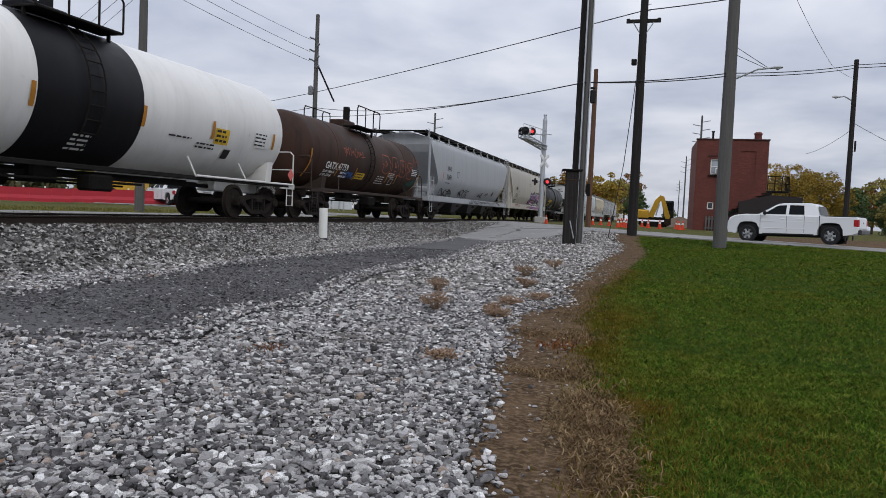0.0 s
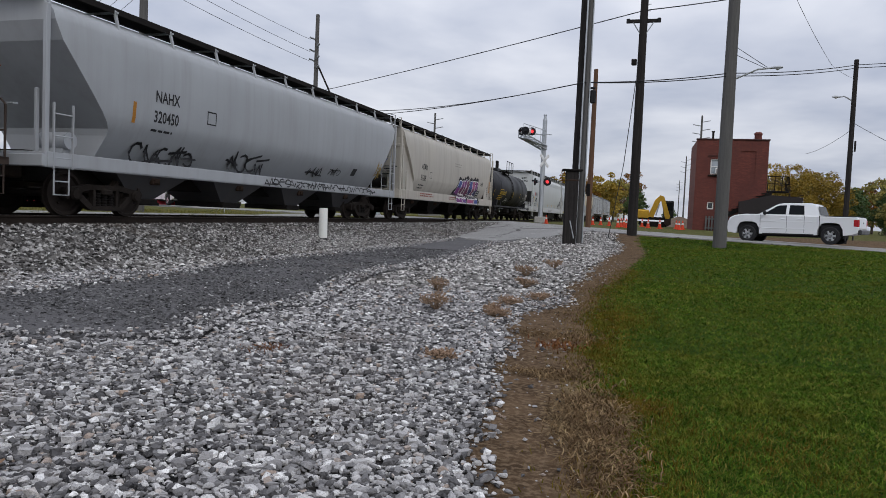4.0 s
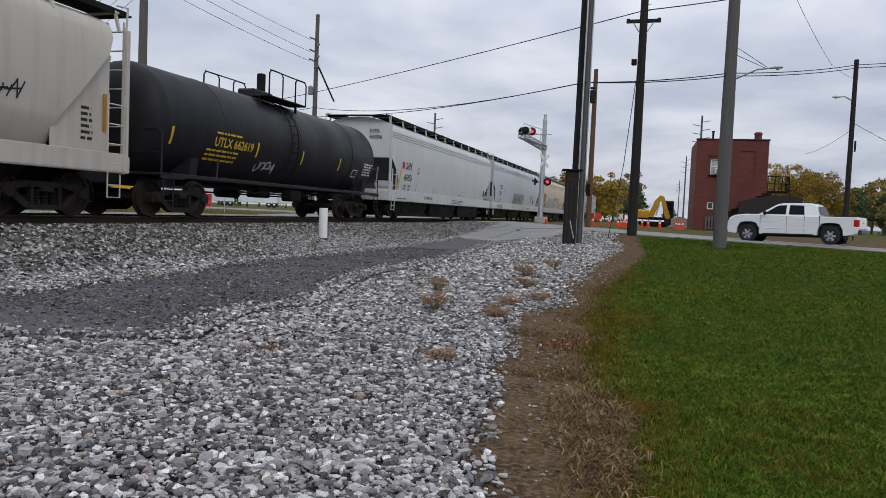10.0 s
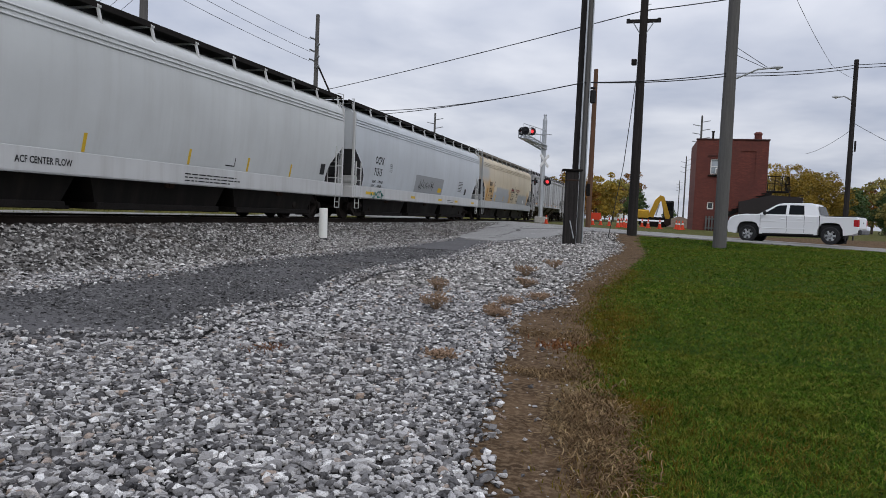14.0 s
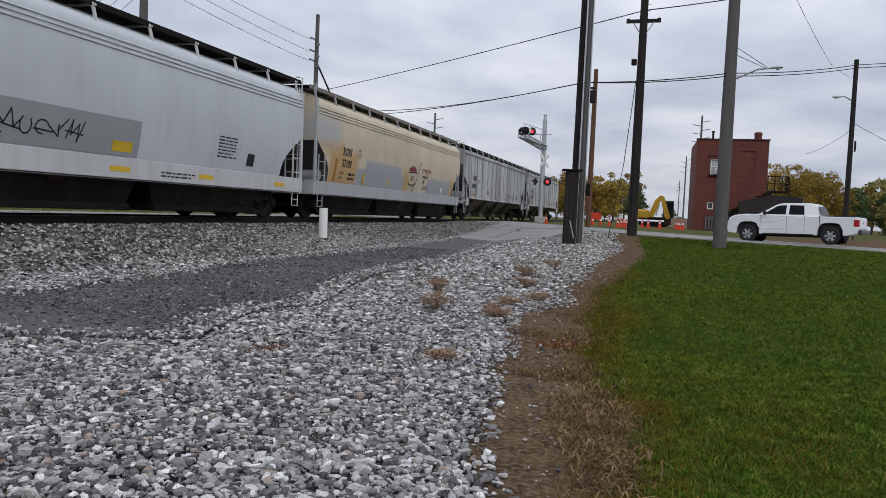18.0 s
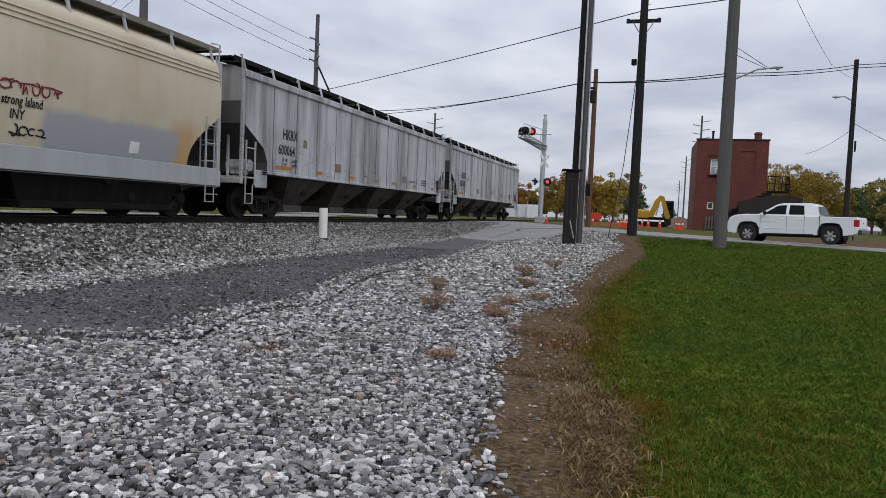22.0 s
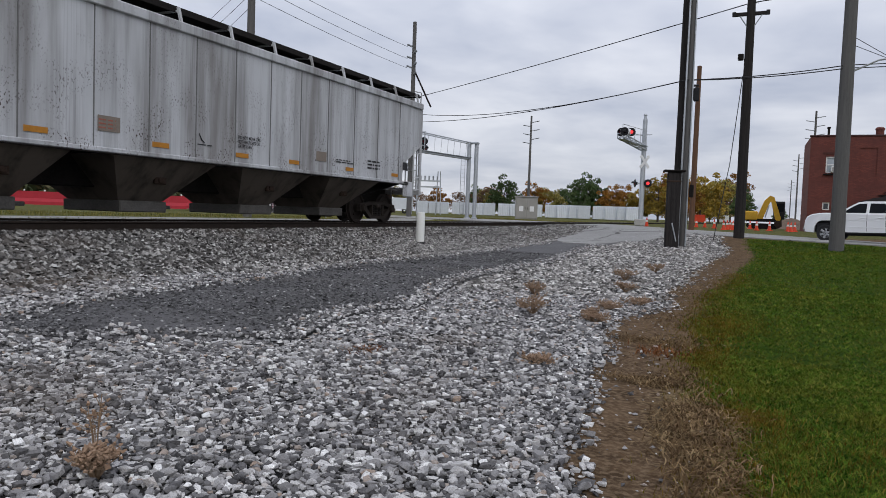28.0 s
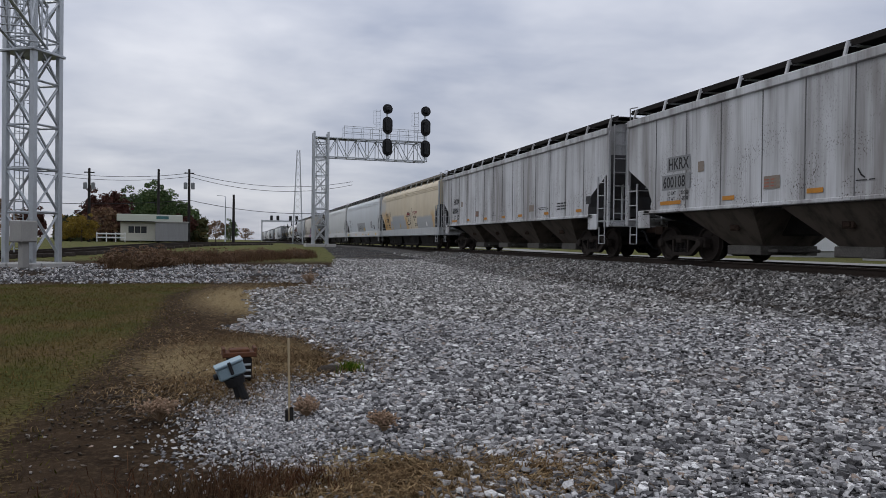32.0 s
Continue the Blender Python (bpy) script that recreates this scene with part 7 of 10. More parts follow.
part("signal_arm", Shape().rod((-0.75, 0, 7.55 - p.z + 0.2), (0.55, 0, 7.55 - p.z + 0.2), 0.03, n=6).rod((-0.7, 0, 4.15 - p.z), (0.7, 0, 4.15 - p.z), 0.04, n=8), GALV, t)
flasher(t, Vector((0.42, -0.1, 4.15 - p.z)), (0.25, -1, 0), True)
flasher(t, Vector((-0.55, 0.0, 4.15 - p.z)), (-1, -0.5, 0), False)
flasher(t, Vector((0.3, 0.3, 4.15 - p.z)), (1, 0.4, 0), False)
for sgn in (1, -1):
    part("crossbuck_board", Shape().box((0, 0, 0), (0.05, 1.22, 0.22), 0.01, ), WHITE_SIGN, t, "white crossbuck blade", at=Matrix.Translation((0.12, -0.12, 5.75 - p.z)) @ Matrix.Rotation(radians(-38), 4, "Z") @ Matrix.Rotation(radians(sgn * 48), 4, "X"))
part("bell", Shape().lathe([(0.0, 0), (0.14, 0.0), (0.14, 0.05), (0.08, 0.12), (0.0, 0.13)], 14, Matrix.Translation((0, 0, 8.2))), GALV, t, smooth=40)

# second cantilever, beyond the tracks
p = spot(22.65, 60)
t = thing("crossing_signal", "galvanised cantilever crossing signal beyond the tracks", "crossing signal", "crossing signals", at=pose(p.x, p.y, p.z))
LOW, TOP = 5.95 - p.z, 7.25 - p.z
for dx, dy in ((0, 0), (0.55, 0.25)):
    part("mast", Shape().lathe([(0.26, 0), (0.26, 0.12), (0.17, 0.14), (0.17, TOP + 0.1), (0.0, TOP + 0.15)], 14, Matrix.Translation((dx, dy, 0))), GALV, t, smooth=40)
part("mast_ladder", ladder_shape(-0.55, 0.1, 0.3, LOW, 0.36, False, 14), GALV, t)
part("mast_cap", Shape().box((0.27, 0.12, TOP), (1.0, 0.5, 0.14), 0.03), GALV, t)
end = spot(26.75, 54) - p
end.z = 0
across = Vector((end.x, end.y, 0)).to_track_quat("Y", "Z").to_matrix().to_4x4()
part("cantilever_arm", Shape().box((0, 0, 0), (0.30, end.length, 0.16), 0.02, Matrix.Translation((end.x / 2, end.y / 2, LOW)) @ across), GALV, t)
part("walk_plate", Shape().box((0, 0, 0), (0.62, end.length, 0.03), 0.005, Matrix.Translation((end.x / 2, end.y / 2, LOW + 0.10)) @ across), GALV, t)
for off in (0.28, -0.28):
    sd = across.to_3x3() @ Vector((off, 0, 0))
    part("top_rail", Shape().rod((sd.x, sd.y, TOP), (end.x + sd.x, end.y + sd.y, TOP + 0.12), 0.05, n=6), GALV, t)
for k in range(8):
    q = end * ((k + 0.6) / 8)
    part("hanger", Shape().rod((q.x, q.y, LOW + 0.1), (q.x + 0.08, q.y, TOP), 0.014, n=5), GALV, t)
part("end_frame", Shape().pipe([(end.x - 0.2, end.y, LOW), (end.x - 0.2, end.y, TOP + 0.2), (end.x + 0.45, end.y + 0.3, TOP + 0.2), (end.x + 0.45, end.y + 0.3, LOW)], 0.05), GALV, t)
toward = end.normalized()
part("lamp_case", Shape().lathe([(0.0, -0.2), (0.22, -0.16), (0.25, 0.0), (0.0, 0.02)], 14, Matrix.Translation(end + toward * 0.75 + Vector((0, 0, LOW + 0.62))) @ Vector((0.6, -1, 0)).to_track_quat("Z", "Y").to_matrix().to_4x4()), GALV, t, smooth=40)
for back, dz, face, lit in ((0.05, 0.78, (0.55, -1, 0), True), (-0.85, 0.80, (0.55, -1, 0), False), (-0.25, 0.30, (0.2, -1, 0), False), (-1.05, 0.28, (1, -0.2, 0), False)):
    flasher(t, end + toward * back + Vector((0.1, -0.25, LOW + dz)), face, lit)

# equipment cabinet, stop sign, marker post
p = spot(18.0, 70)
t = thing("equipment_cabinet", "grey steel railway equipment cabinet", "cabinet", at=pose(p.x, p.y, p.z + 0.1, 0, 0, 20))
CAB = surf("grey_cabinet_paint", (0.30, 0.29, 0.27), 0.6, 0.1, 0.12, 2)
part("body", Shape().box((0, 0, 1.05), (2.1, 1.5, 2.1), 0.03), CAB, t)
part("roof", Shape().box((0, 0, 2.15), (2.3, 1.7, 0.1), 0.02), CAB, t)
for e in (1, -1):
    dr = part("door", Shape().box((e * 0.5, -0.77, 1.05), (0.94, 0.04, 1.85), 0.01), CAB, t)
    part("handle", Shape().box((e * 0.12, -0.81, 1.05), (0.04, 0.05, 0.25), 0.01), STEEL_DARK, dr)
    part("notice", Shape().box((e * 0.5, -0.795, 1.0), (0.4, 0.01, 0.5)), WHITE_SIGN, dr)
p = spot(33.74, 48)
t = thing("stop_sign", "red octagonal stop sign on a steel post", "stop sign", at=pose(p.x, p.y, p.z, 0, 0, 28))
part("post", Shape().box((0, 0, 1.1), (0.06, 0.05, 2.2), 0.01), GALV, t)
sign = part("sign", Shape().plate([(0.40 * math.cos(radians(22.5 + 45 * k)), 2.2 + 0.40 * math.sin(radians(22.5 + 45 * k))) for k in range(8)], -0.06, -0.05, axis="y"), surf("red_sign_sheet", (0.42, 0.02, 0.03), 0.4), t, "red octagon")
v, f = letters("STOP", 0.26)
part("word", Shape().add([(x - 0.33, -0.065, 2.08 + y) for x, y, _ in v], f), WHITE_SIGN, sign)
p = Vector((-9.69, 19.62, gz(-9.69, 19.62)))
t = thing("marker_post", "stout white plastic marker post with a dark foot", "marker post", at=pose(p.x, p.y, p.z, 1, 0, 0))
part("post", Shape().lathe([(0.125, 0.03), (0.125, 0.92), (0.115, 0.95), (0.0, 0.955)], 18), WHITE_PLASTIC, t, smooth=40)
part("foot", Shape().lathe([(0.15, -0.1), (0.15, 0.05), (0.128, 0.06)], 18), BLACK, t, smooth=40)

# ---------------------------------------------------------------- signal bridges
def lattice_tower(parent, h, w, levels, leg, material):
    for i in (1, -1):
        for j in (1, -1):
            part("leg", Shape().box((i * w / 2, j * w / 2, h / 2), (leg, leg, h), 0.02), material, parent)
            part("foot_plate", Shape().box((i * w / 2, j * w / 2, 0.04), (leg * 2.6, leg * 2.6, 0.08), 0.02).add([(i * w / 2 - leg, j * w / 2, 0.08), (i * w / 2 + leg, j * w / 2, 0.08), (i * w / 2, j * w / 2, 0.7)], [(0, 1, 2)]), material, parent)
    for k in range(levels):
        z0, z1 = h * 0.86 * k / levels + 0.4, h * 0.86 * (k + 1) / levels + 0.4
        for a, b in (((-1, -1), (1, -1)), ((1, -1), (1, 1)), ((1, 1), (-1, 1)), ((-1, 1), (-1, -1))):
            A, B = Vector((a[0] * w / 2, a[1] * w / 2, 0)), Vector((b[0] * w / 2, b[1] * w / 2, 0))
            up0, up1 = Vector((0, 0, z0)), Vector((0, 0, z1))
            part("cross_brace", Shape().rod(A + up0, B + up1, leg * 0.22, n=5).rod(B + up0, A + up1, leg * 0.22, n=5), material, parent)
            part("ring_bar", Shape().rod(A + up1, B + up1, leg * 0.24, n=5), material, parent)


def caged_ladder(parent, x, y, h, material):
    part("ladder", ladder_shape(x, y, 0.5, h, 0.4, False, int(h / 0.3), 0.014), material, parent)
    for k in range(int(h / 1.2)):
        z = 2.4 + k * 1.2
        if z < h:
            part("cage_hoop", Shape().pipe([(x + 0.35 * math.cos(a), y + 0.35 * math.sin(a) * 1.6, z) for a in np.linspace(0, math.pi, 7)], 0.016, 5), material, parent)
    for a in (0.6, 1.57, 2.5):
        part("cage_bar", Shape().rod((x + 0.35 * math.cos(a), y + 0.56 * math.sin(a), 2.4), (x + 0.35 * math.cos(a), y + 0.56 * math.sin(a), h), 0.012, n=4), material, parent)


def signal_head(parent, p, big, face):
    """Black colour-light signal seen from behind: rounded target, case and bracket."""
    m = Matrix.Translation(p) @ Vector(face).to_track_quat("Y", "Z").to_matrix().to_4x4()
    h = 0.72 if big else 0.44
    outline = [(0.42 * math.cos(a), (h - 0.42) * (1 if math.sin(a) > 0 else -1) * (1 if big else 0) + 0.42 * math.sin(a)) for a in np.linspace(0.02, 2 * math.pi - 0.02, 24)]
    hd = part("signal_head", Shape().plate(outline, 0.0, 0.03, m, axis="y"), SIGNAL_BLACK, parent, "black signal target")
    part("case", Shape().box((0, 0.2, 0), (0.34, 0.35, 1.0 if big else 0.36), 0.05, m), SIGNAL_BLACK, hd)


p = spot(174.0, 60)
t = thing("signal_bridge", "galvanised cantilever signal bridge with black signal heads over the track", "signal bridge", "signal bridges", at=pose(p.x, p.y, p.z))
part("plinth", Shape().box((0, 0, 0.05), (2.4, 2.4, 0.35), 0.03), CONCRETE, t)
lattice_tower(t, 9.35, 1.12, 6, 0.17, GALV)
caged_ladder(t, 0.2, 0.95, 8.4, GALV)
beam = lattice_arm(t, "bridge_arm", (0.4, 0, 7.35), (-8.95, -0.6, 7.35), 1.1, 1.55, 11, GALV, 0.06)
part("walkway", Shape().box((-4.3, -0.3, 8.98), (9.4, 0.9, 0.05), 0.01), GALV, t)
handrail(t, (-1.9, 0.25, 9.0), (-8.95, -0.2, 9.0), 0.95, 9, GALV)
handrail(t, (-1.9, -0.75, 9.0), (-8.95, -1.2, 9.0), 0.95, 9, GALV)
for x in (-5.39, -8.64):
    part("signal_mast", Shape().rod((x, 0.5, 7.2), (x, 0.5, 11.6), 0.07, n=8), GALV, t)
    for z, big in ((11.45, False), (10.1, True), (8.3, True) if x > -8 else (8.3, True)):
        signal_head(t, (x, 0.75, z), big, (0, 1, 0))
    part("signal_ladder", ladder_shape(x + 0.75, 0.5, 9.6, 11.4, 0.34, False, 6), GALV, t)
    part("signal_cage", Shape().pipe([(x + 0.55, 0.5, 10.2), (x + 1.1, 0.4, 10.2), (x + 1.1, 0.4, 11.3), (x + 0.55, 0.5, 11.3)], 0.02, 5), GALV, t)

p = spot(-166.05, 30)
t = thing("signal_bridge", "tall galvanised lattice tower carrying a signal bridge arm", "signal bridge", "signal bridges", at=pose(p.x, p.y, p.z, 0, 0, 60))
part("plinth", Shape().box((0, 0, 0.02), (2.0, 2.0, 0.25), 0.03), CONCRETE, t)
lattice_tower(t, 10.8, 1.18, 6, 0.19, GALV)
caged_ladder(t, -0.15, -0.75, 9.6, GALV)
part("platform", Shape().box((0, 0, 7.65), (1.5, 1.5, 0.10), 0.02), GALV, t)
lattice_arm(t, "bridge_arm", (0.3, 0.2, 7.8), (7.5, 5.0, 7.8), 1.0, 1.5, 9, GALV, 0.05)
handrail(t, (0.7, 0.2, 9.35), (7.5, 4.7, 9.35), 1.0, 9, GALV)
part("relay_box", Shape().box((0.9, 0.5, 10.0), (0.35, 0.3, 0.6), 0.03), CAB, t)
part("ground_box", Shape().box((1.3, 0.9, 1.25), (0.75, 0.5, 0.75), 0.04).box((1.3, 0.9, 0.45), (0.3, 0.2, 0.9), 0.02), CAB, t)

# lattice mast and a distant signal bridge
p = spot(175.7, 112)
t = thing("lattice_mast", "slim steel lattice mast beside the line", "mast", at=pose(p.x, p.y, p.z))
H = 14.2
for i in (1, -1):
    for j in (1, -1):
        part("leg", Shape().rod((i * 0.75, j * 0.75, 0), (i * 0.2, j * 0.2, H), 0.06, n=5), GALV, t)
lac = Shape()
for k in range(14):
    z0, z1 = H * k / 14, H * (k + 1) / 14
    w0, w1 = 0.75 - 0.55 * z0 / H, 0.75 - 0.55 * z1 / H
    for a in range(4):
        c0, c1 = ((-1, -1), (1, -1), (1, 1), (-1, 1))[a], ((1, -1), (1, 1), (-1, 1), (-1, -1))[a]
        lac.rod((c0[0] * w0, c0[1] * w0, z0), (c1[0] * w1, c1[1] * w1, z1), 0.035, n=4)
part("lacing", lac, GALV, t)
p = spot(178.4, 240)
t = thing("signal_bridge", "distant signal bridge over the railway", "signal bridge", "signal bridges", at=pose(p.x, p.y, p.z))
part("leg", Shape().box((0, 0, 3.5), (0.4, 0.4, 7)), GALV, t)
part("leg", Shape().box((-14, 0, 3.5), (0.4, 0.4, 7)), GALV, t)
part("beam", Shape().box((-7, 0, 6.6), (14.4, 0.7, 0.5)), GALV, t)
for x in (-3, -5, -9, -11):
    part("signal_head", Shape().box((x, 0, 7.6), (0.9, 0.3, 1.6), 0.1), SIGNAL_BLACK, t)

# poles and wires on the far left side of the turn
back = []
for az, el, trf in ((-169.56, 4.93, True), (-174.16, 5.09, False), (-176.29, 5.19, True), (-179.5, 3.4, False)):
    d = 100
    top = EYE[2] + d * math.tan(radians(el))
    t, p = utility_pole(az, d, top, 0.20, 0.14, POLE_DARK, "dark wooden pole near the cream office", "poles near the office")
    back.append(p)
    if trf:
        part("cross_arm", Shape().box((0, 0, top - p.z - 0.5), (1.2, 0.12, 0.14), 0.02), POLE_DARK, t)
        for dx in (-0.45, 0.45):
            part("transformer", Shape().lathe([(0, 0), (0.22, 0), (0.24, 0.05), (0.24, 0.8), (0.1, 0.9), (0, 0.92)], 12, Matrix.Translation((dx, 0, top - p.z - 2.6))), PORCELAIN, t, smooth=40)
for el, sg in ((4.9, 1.2), (4.65, 1.4)):
    wire(sight(-176.29, el, 100), sight(171.5, el - 0.25, 104), sg, 0.03)
    wire(sight(-166, el - 0.2, 100), sight(-176.29, el, 100), 0.7, 0.03)
wire(sight(-164, 2.5, 100), sight(-176.3, 2.9, 100), 0.5, 0.035)
wire(sight(-176.3, 2.9, 100), sight(171, 2.4, 103), 1.0, 0.035)
t, p = utility_pole(-178.9, 140, 9.5, 0.12, 0.08, GALV, "slim lamp column far down the line")
cobra_lamp(t, (0, 0, 8.4), (1.2, 0, 8.6), None, LAMP_GREY)

# small trackside machine, rusty box, stake
p = Vector((0.02, -6.95, gz(0.02, -6.95)))
t = thing("switch_machine", "tilted blue-grey junction box on a black iron foot", "trackside machine", at=pose(p.x, p.y, p.z, 0, 0, 8))
BLUE_BOX = surf("faded_blue_grey_box", (0.20, 0.27, 0.31), 0.5, 0.2, 0.15, 8)
part("foot", Shape().rod((-0.08, 0, -0.05), (0.0, 0, 0.17), 0.062, 0.052, n=12).rod((0.0, 0, 0.15), (0.03, 0, 0.225), 0.085, 0.10, n=14), BLACK, t)
box_m = Matrix.Translation((0.055, 0, 0.285)) @ Matrix.Rotation(radians(20), 4, "Y")
bx_ = part("box", Shape().box((0, 0, 0), (0.25, 0.16, 0.12), 0.015, box_m), BLUE_BOX, t)
part("lid", Shape().box((0, 0, 0.07), (0.26, 0.19, 0.025), 0.008, box_m), BLUE_BOX, bx_)
part("latch", Shape().box((0, 0.09, 0.03), (0.03, 0.02, 0.12), 0.004, box_m), BLACK, bx_)
part("cable_gland", Shape().rod((0.165, 0.0, 0.235), (0.205, 0.0, 0.22), 0.034, 0.026, n=10), BLACK, t, smooth=50)
p = Vector((0.0, -7.75, gz(0, -7.75)))
t = thing("rusty_box", "low rusty steel box with ribbed sides", "box", at=pose(p.x, p.y, p.z, 0, 0, 5))
RUST = surf("flaking_orange_rust", (0.10, 0.042, 0.022), 0.9, 0, 0.45, 12, 0.5)
part("body", Shape().box((0, 0, 0.16), (0.24, 0.22, 0.24), 0.015), STEEL_DARK, t)
part("lid", Shape().box((0, 0, 0.31), (0.33, 0.24, 0.05), 0.008).box((0, 0, 0.345), (0.2, 0.16, 0.035), 0.008), RUST, t)
for e in (1, -1):
    part("lug", Shape().box((e * 0.155, 0, 0.33), (0.03, 0.2, 0.09), 0.005), RUST, t)
for k in range(3):
    part("rib", Shape().box((0, 0.115, 0.09 + k * 0.06), (0.22, 0.02, 0.02), 0.004), GALV, t)
p = Vector((-0.40, -5.96, gz(-0.4, -5.96)))
t = thing("survey_stake", "thin pale wooden survey stake", "stake", at=pose(p.x, p.y, p.z, 1, 1, 20))
part("stake", Shape().box((0, 0, 0.33), (0.016, 0.014, 0.74), 0.003), surf("pale_stake_wood", (0.36, 0.29, 0.18), 0.8, grain=(6, 6, 0.5)), t)
part("stub", Shape().box((-0.012, 0.01, 0.06), (0.03, 0.025, 0.16), 0.004).box((0.02, -0.01, 0.05), (0.025, 0.02, 0.14), 0.004), POLE_DARK, t)

# ---------------------------------------------------------------- brick tower house
BRICK = None
n = Nodes("painted_red_brick")
bk = n.t.nodes.new("ShaderNodeTexBrick")
bk.inputs["Scale"].default_value = 1.0
bk.inputs["Brick Width"].default_value, bk.inputs["Row Height"].default_value, bk.inputs["Mortar Size"].default_value = 0.21, 0.075, 0.008
bk.inputs["Color1"].default_value, bk.inputs["Color2"].default_value, bk.inputs["Mortar"].default_value = (0.115, 0.030, 0.022, 1), (0.165, 0.045, 0.032, 1), (0.075, 0.028, 0.022, 1)
mp = n.t.nodes.new("ShaderNodeMapping")
mp.inputs["Rotation"].default_value = (radians(90), 0, 0)
n.link(n.co.outputs["Object"], mp.inputs["Vector"])
n.link(mp.outputs[0], bk.inputs["Vector"])
BRICK = n.done(n.mix(n.range(n.noise(0.8), 0.4, 0.7, 0, 0.5), bk.outputs["Color"], (0.07, 0.022, 0.018)), 0.85, 0, bk.outputs["Fac"], 0.3, 0.01)
p = spot(-4.6, 58)
BW, BH = 5.0, 7.76 - p.z
t = thing("brick_tower", "two-storey red-painted brick signal tower with a flat roof", "building", at=pose(p.x, p.y, p.z, 0, 0, 1.5))
# front wall with its window openings left open
def wall_with_holes(w, h, thick, holes):
    """Wall in the xz plane, centred on x, built round rectangular openings (x0, x1, z0, z1)."""
    s = Shape()
    xs_ = sorted({-w / 2, w / 2, *[a for q in holes for a in q[:2]]})
    zs_ = sorted({0.0, h, *[a for q in holes for a in q[2:]]})
    nx_, nz_ = len(xs_), len(zs_)
    s.v = [(x, y, z) for y in (-thick / 2, thick / 2) for z in zs_ for x in xs_]
    at_ = lambda k, j, i: (k * nz_ + j) * nx_ + i

    def solid(i, j):
        if not (0 <= i < nx_ - 1 and 0 <= j < nz_ - 1):
            return False
        cx, cz = (xs_[i] + xs_[i + 1]) / 2, (zs_[j] + zs_[j + 1]) / 2
        return not any(q[0] < cx < q[1] and q[2] < cz < q[3] for q in holes)
    for i in range(nx_ - 1):
        for j in range(nz_ - 1):
            if solid(i, j):
                for k in (0, 1):
                    s.f.append((at_(k, j, i), at_(k, j, i + 1), at_(k, j + 1, i + 1), at_(k, j + 1, i)))
                for di, dj, a, b in ((-1, 0, (j, i), (j + 1, i)), (1, 0, (j, i + 1), (j + 1, i + 1)), (0, -1, (j, i), (j, i + 1)), (0, 1, (j + 1, i), (j + 1, i + 1))):
                    if not solid(i + di, j + dj):
                        s.f.append((at_(0, *a), at_(0, *b), at_(1, *b), at_(1, *a)))
    return s


win_a = (-BW / 2 + 0.205 * BW, -BW / 2 + 0.365 * BW, BH * 0.62, BH * 0.79)
win_b = (-BW / 2 + 0.19 * BW, -BW / 2 + 0.28 * BW, BH * 0.235, BH * 0.315)
niche = (-BW / 2 + 0.62 * BW, -BW / 2 + 0.83 * BW, BH * 0.58, BH * 0.88)
part("wall", wall_with_holes(BW, BH, 0.3, [win_a, win_b, niche]), BRICK, t, "red-painted brick front wall")
part("wall", Shape().box((-BW / 2 + 0.152, 3.2, BH / 2), (0.3, 6.1, BH)), BRICK, t)
part("wall", Shape().box((BW / 2 - 0.152, 3.2, BH / 2), (0.3, 6.1, BH)), BRICK, t)
part("wall", Shape().box((0, 6.4, BH / 2), (BW, 0.3, BH)), BRICK, t)
part("roof", Shape().box((0, 3.1, BH - 0.25), (BW - 0.6, 6.2, 0.2)), STEEL_DARK, t)
part("coping", Shape().box((0, -0.02, BH + 0.04), (BW + 0.12, 0.40, 0.10), 0.02), surf("dark_coping", (0.06, 0.03, 0.028), 0.8), t)
part("niche_panel", Shape().box(((niche[0] + niche[1]) / 2, -0.04, (niche[2] + niche[3]) / 2), (niche[1] - niche[0], 0.1, niche[3] - niche[2])), BRICK, t, "bricked-up window recess")
part("lintel", Shape().box((-BW * 0.22, -0.02, BH * 0.825), (1.2, 0.34, 0.16), 0.02), surf("dark_lintel", (0.07, 0.025, 0.02), 0.8), t)
GLASS = Nodes("dark_window_glass").done((0.035, 0.04, 0.045), 0.08, 0, spec=0.8)
PANE = Nodes("pale_window_blind").done((0.33, 0.37, 0.40), 0.25, 0, spec=0.6)
WHITE_FRAME = surf("white_window_frame", (0.66, 0.66, 0.64), 0.5)


def window_at(parent, q, y, bars_=1, glass=None, frame_mat=None):
    x0, x1, z0, z1 = q
    w = part("window", Shape().box(((x0 + x1) / 2, y + 0.05, (z0 + z1) / 2), (x1 - x0 - 0.02, 0.02, z1 - z0 - 0.02)), glass or GLASS, parent, "framed window")
    fr = Shape()
    for a, b, c, d in ((x0, x0 + 0.08, z0, z1), (x1 - 0.08, x1, z0, z1), (x0, x1, z0, z0 + 0.08), (x0, x1, z1 - 0.08, z1)):
        fr.box(((a + b) / 2, y, (c + d) / 2), (b - a, 0.09, d - c))
    for k in range(bars_):
        z = z0 + (z1 - z0) * (k + 1) / (bars_ + 1)
        fr.box(((x0 + x1) / 2, y, z), (x1 - x0, 0.06, 0.06))
    part("window_frame", fr, frame_mat or WHITE_FRAME, w)
    return w


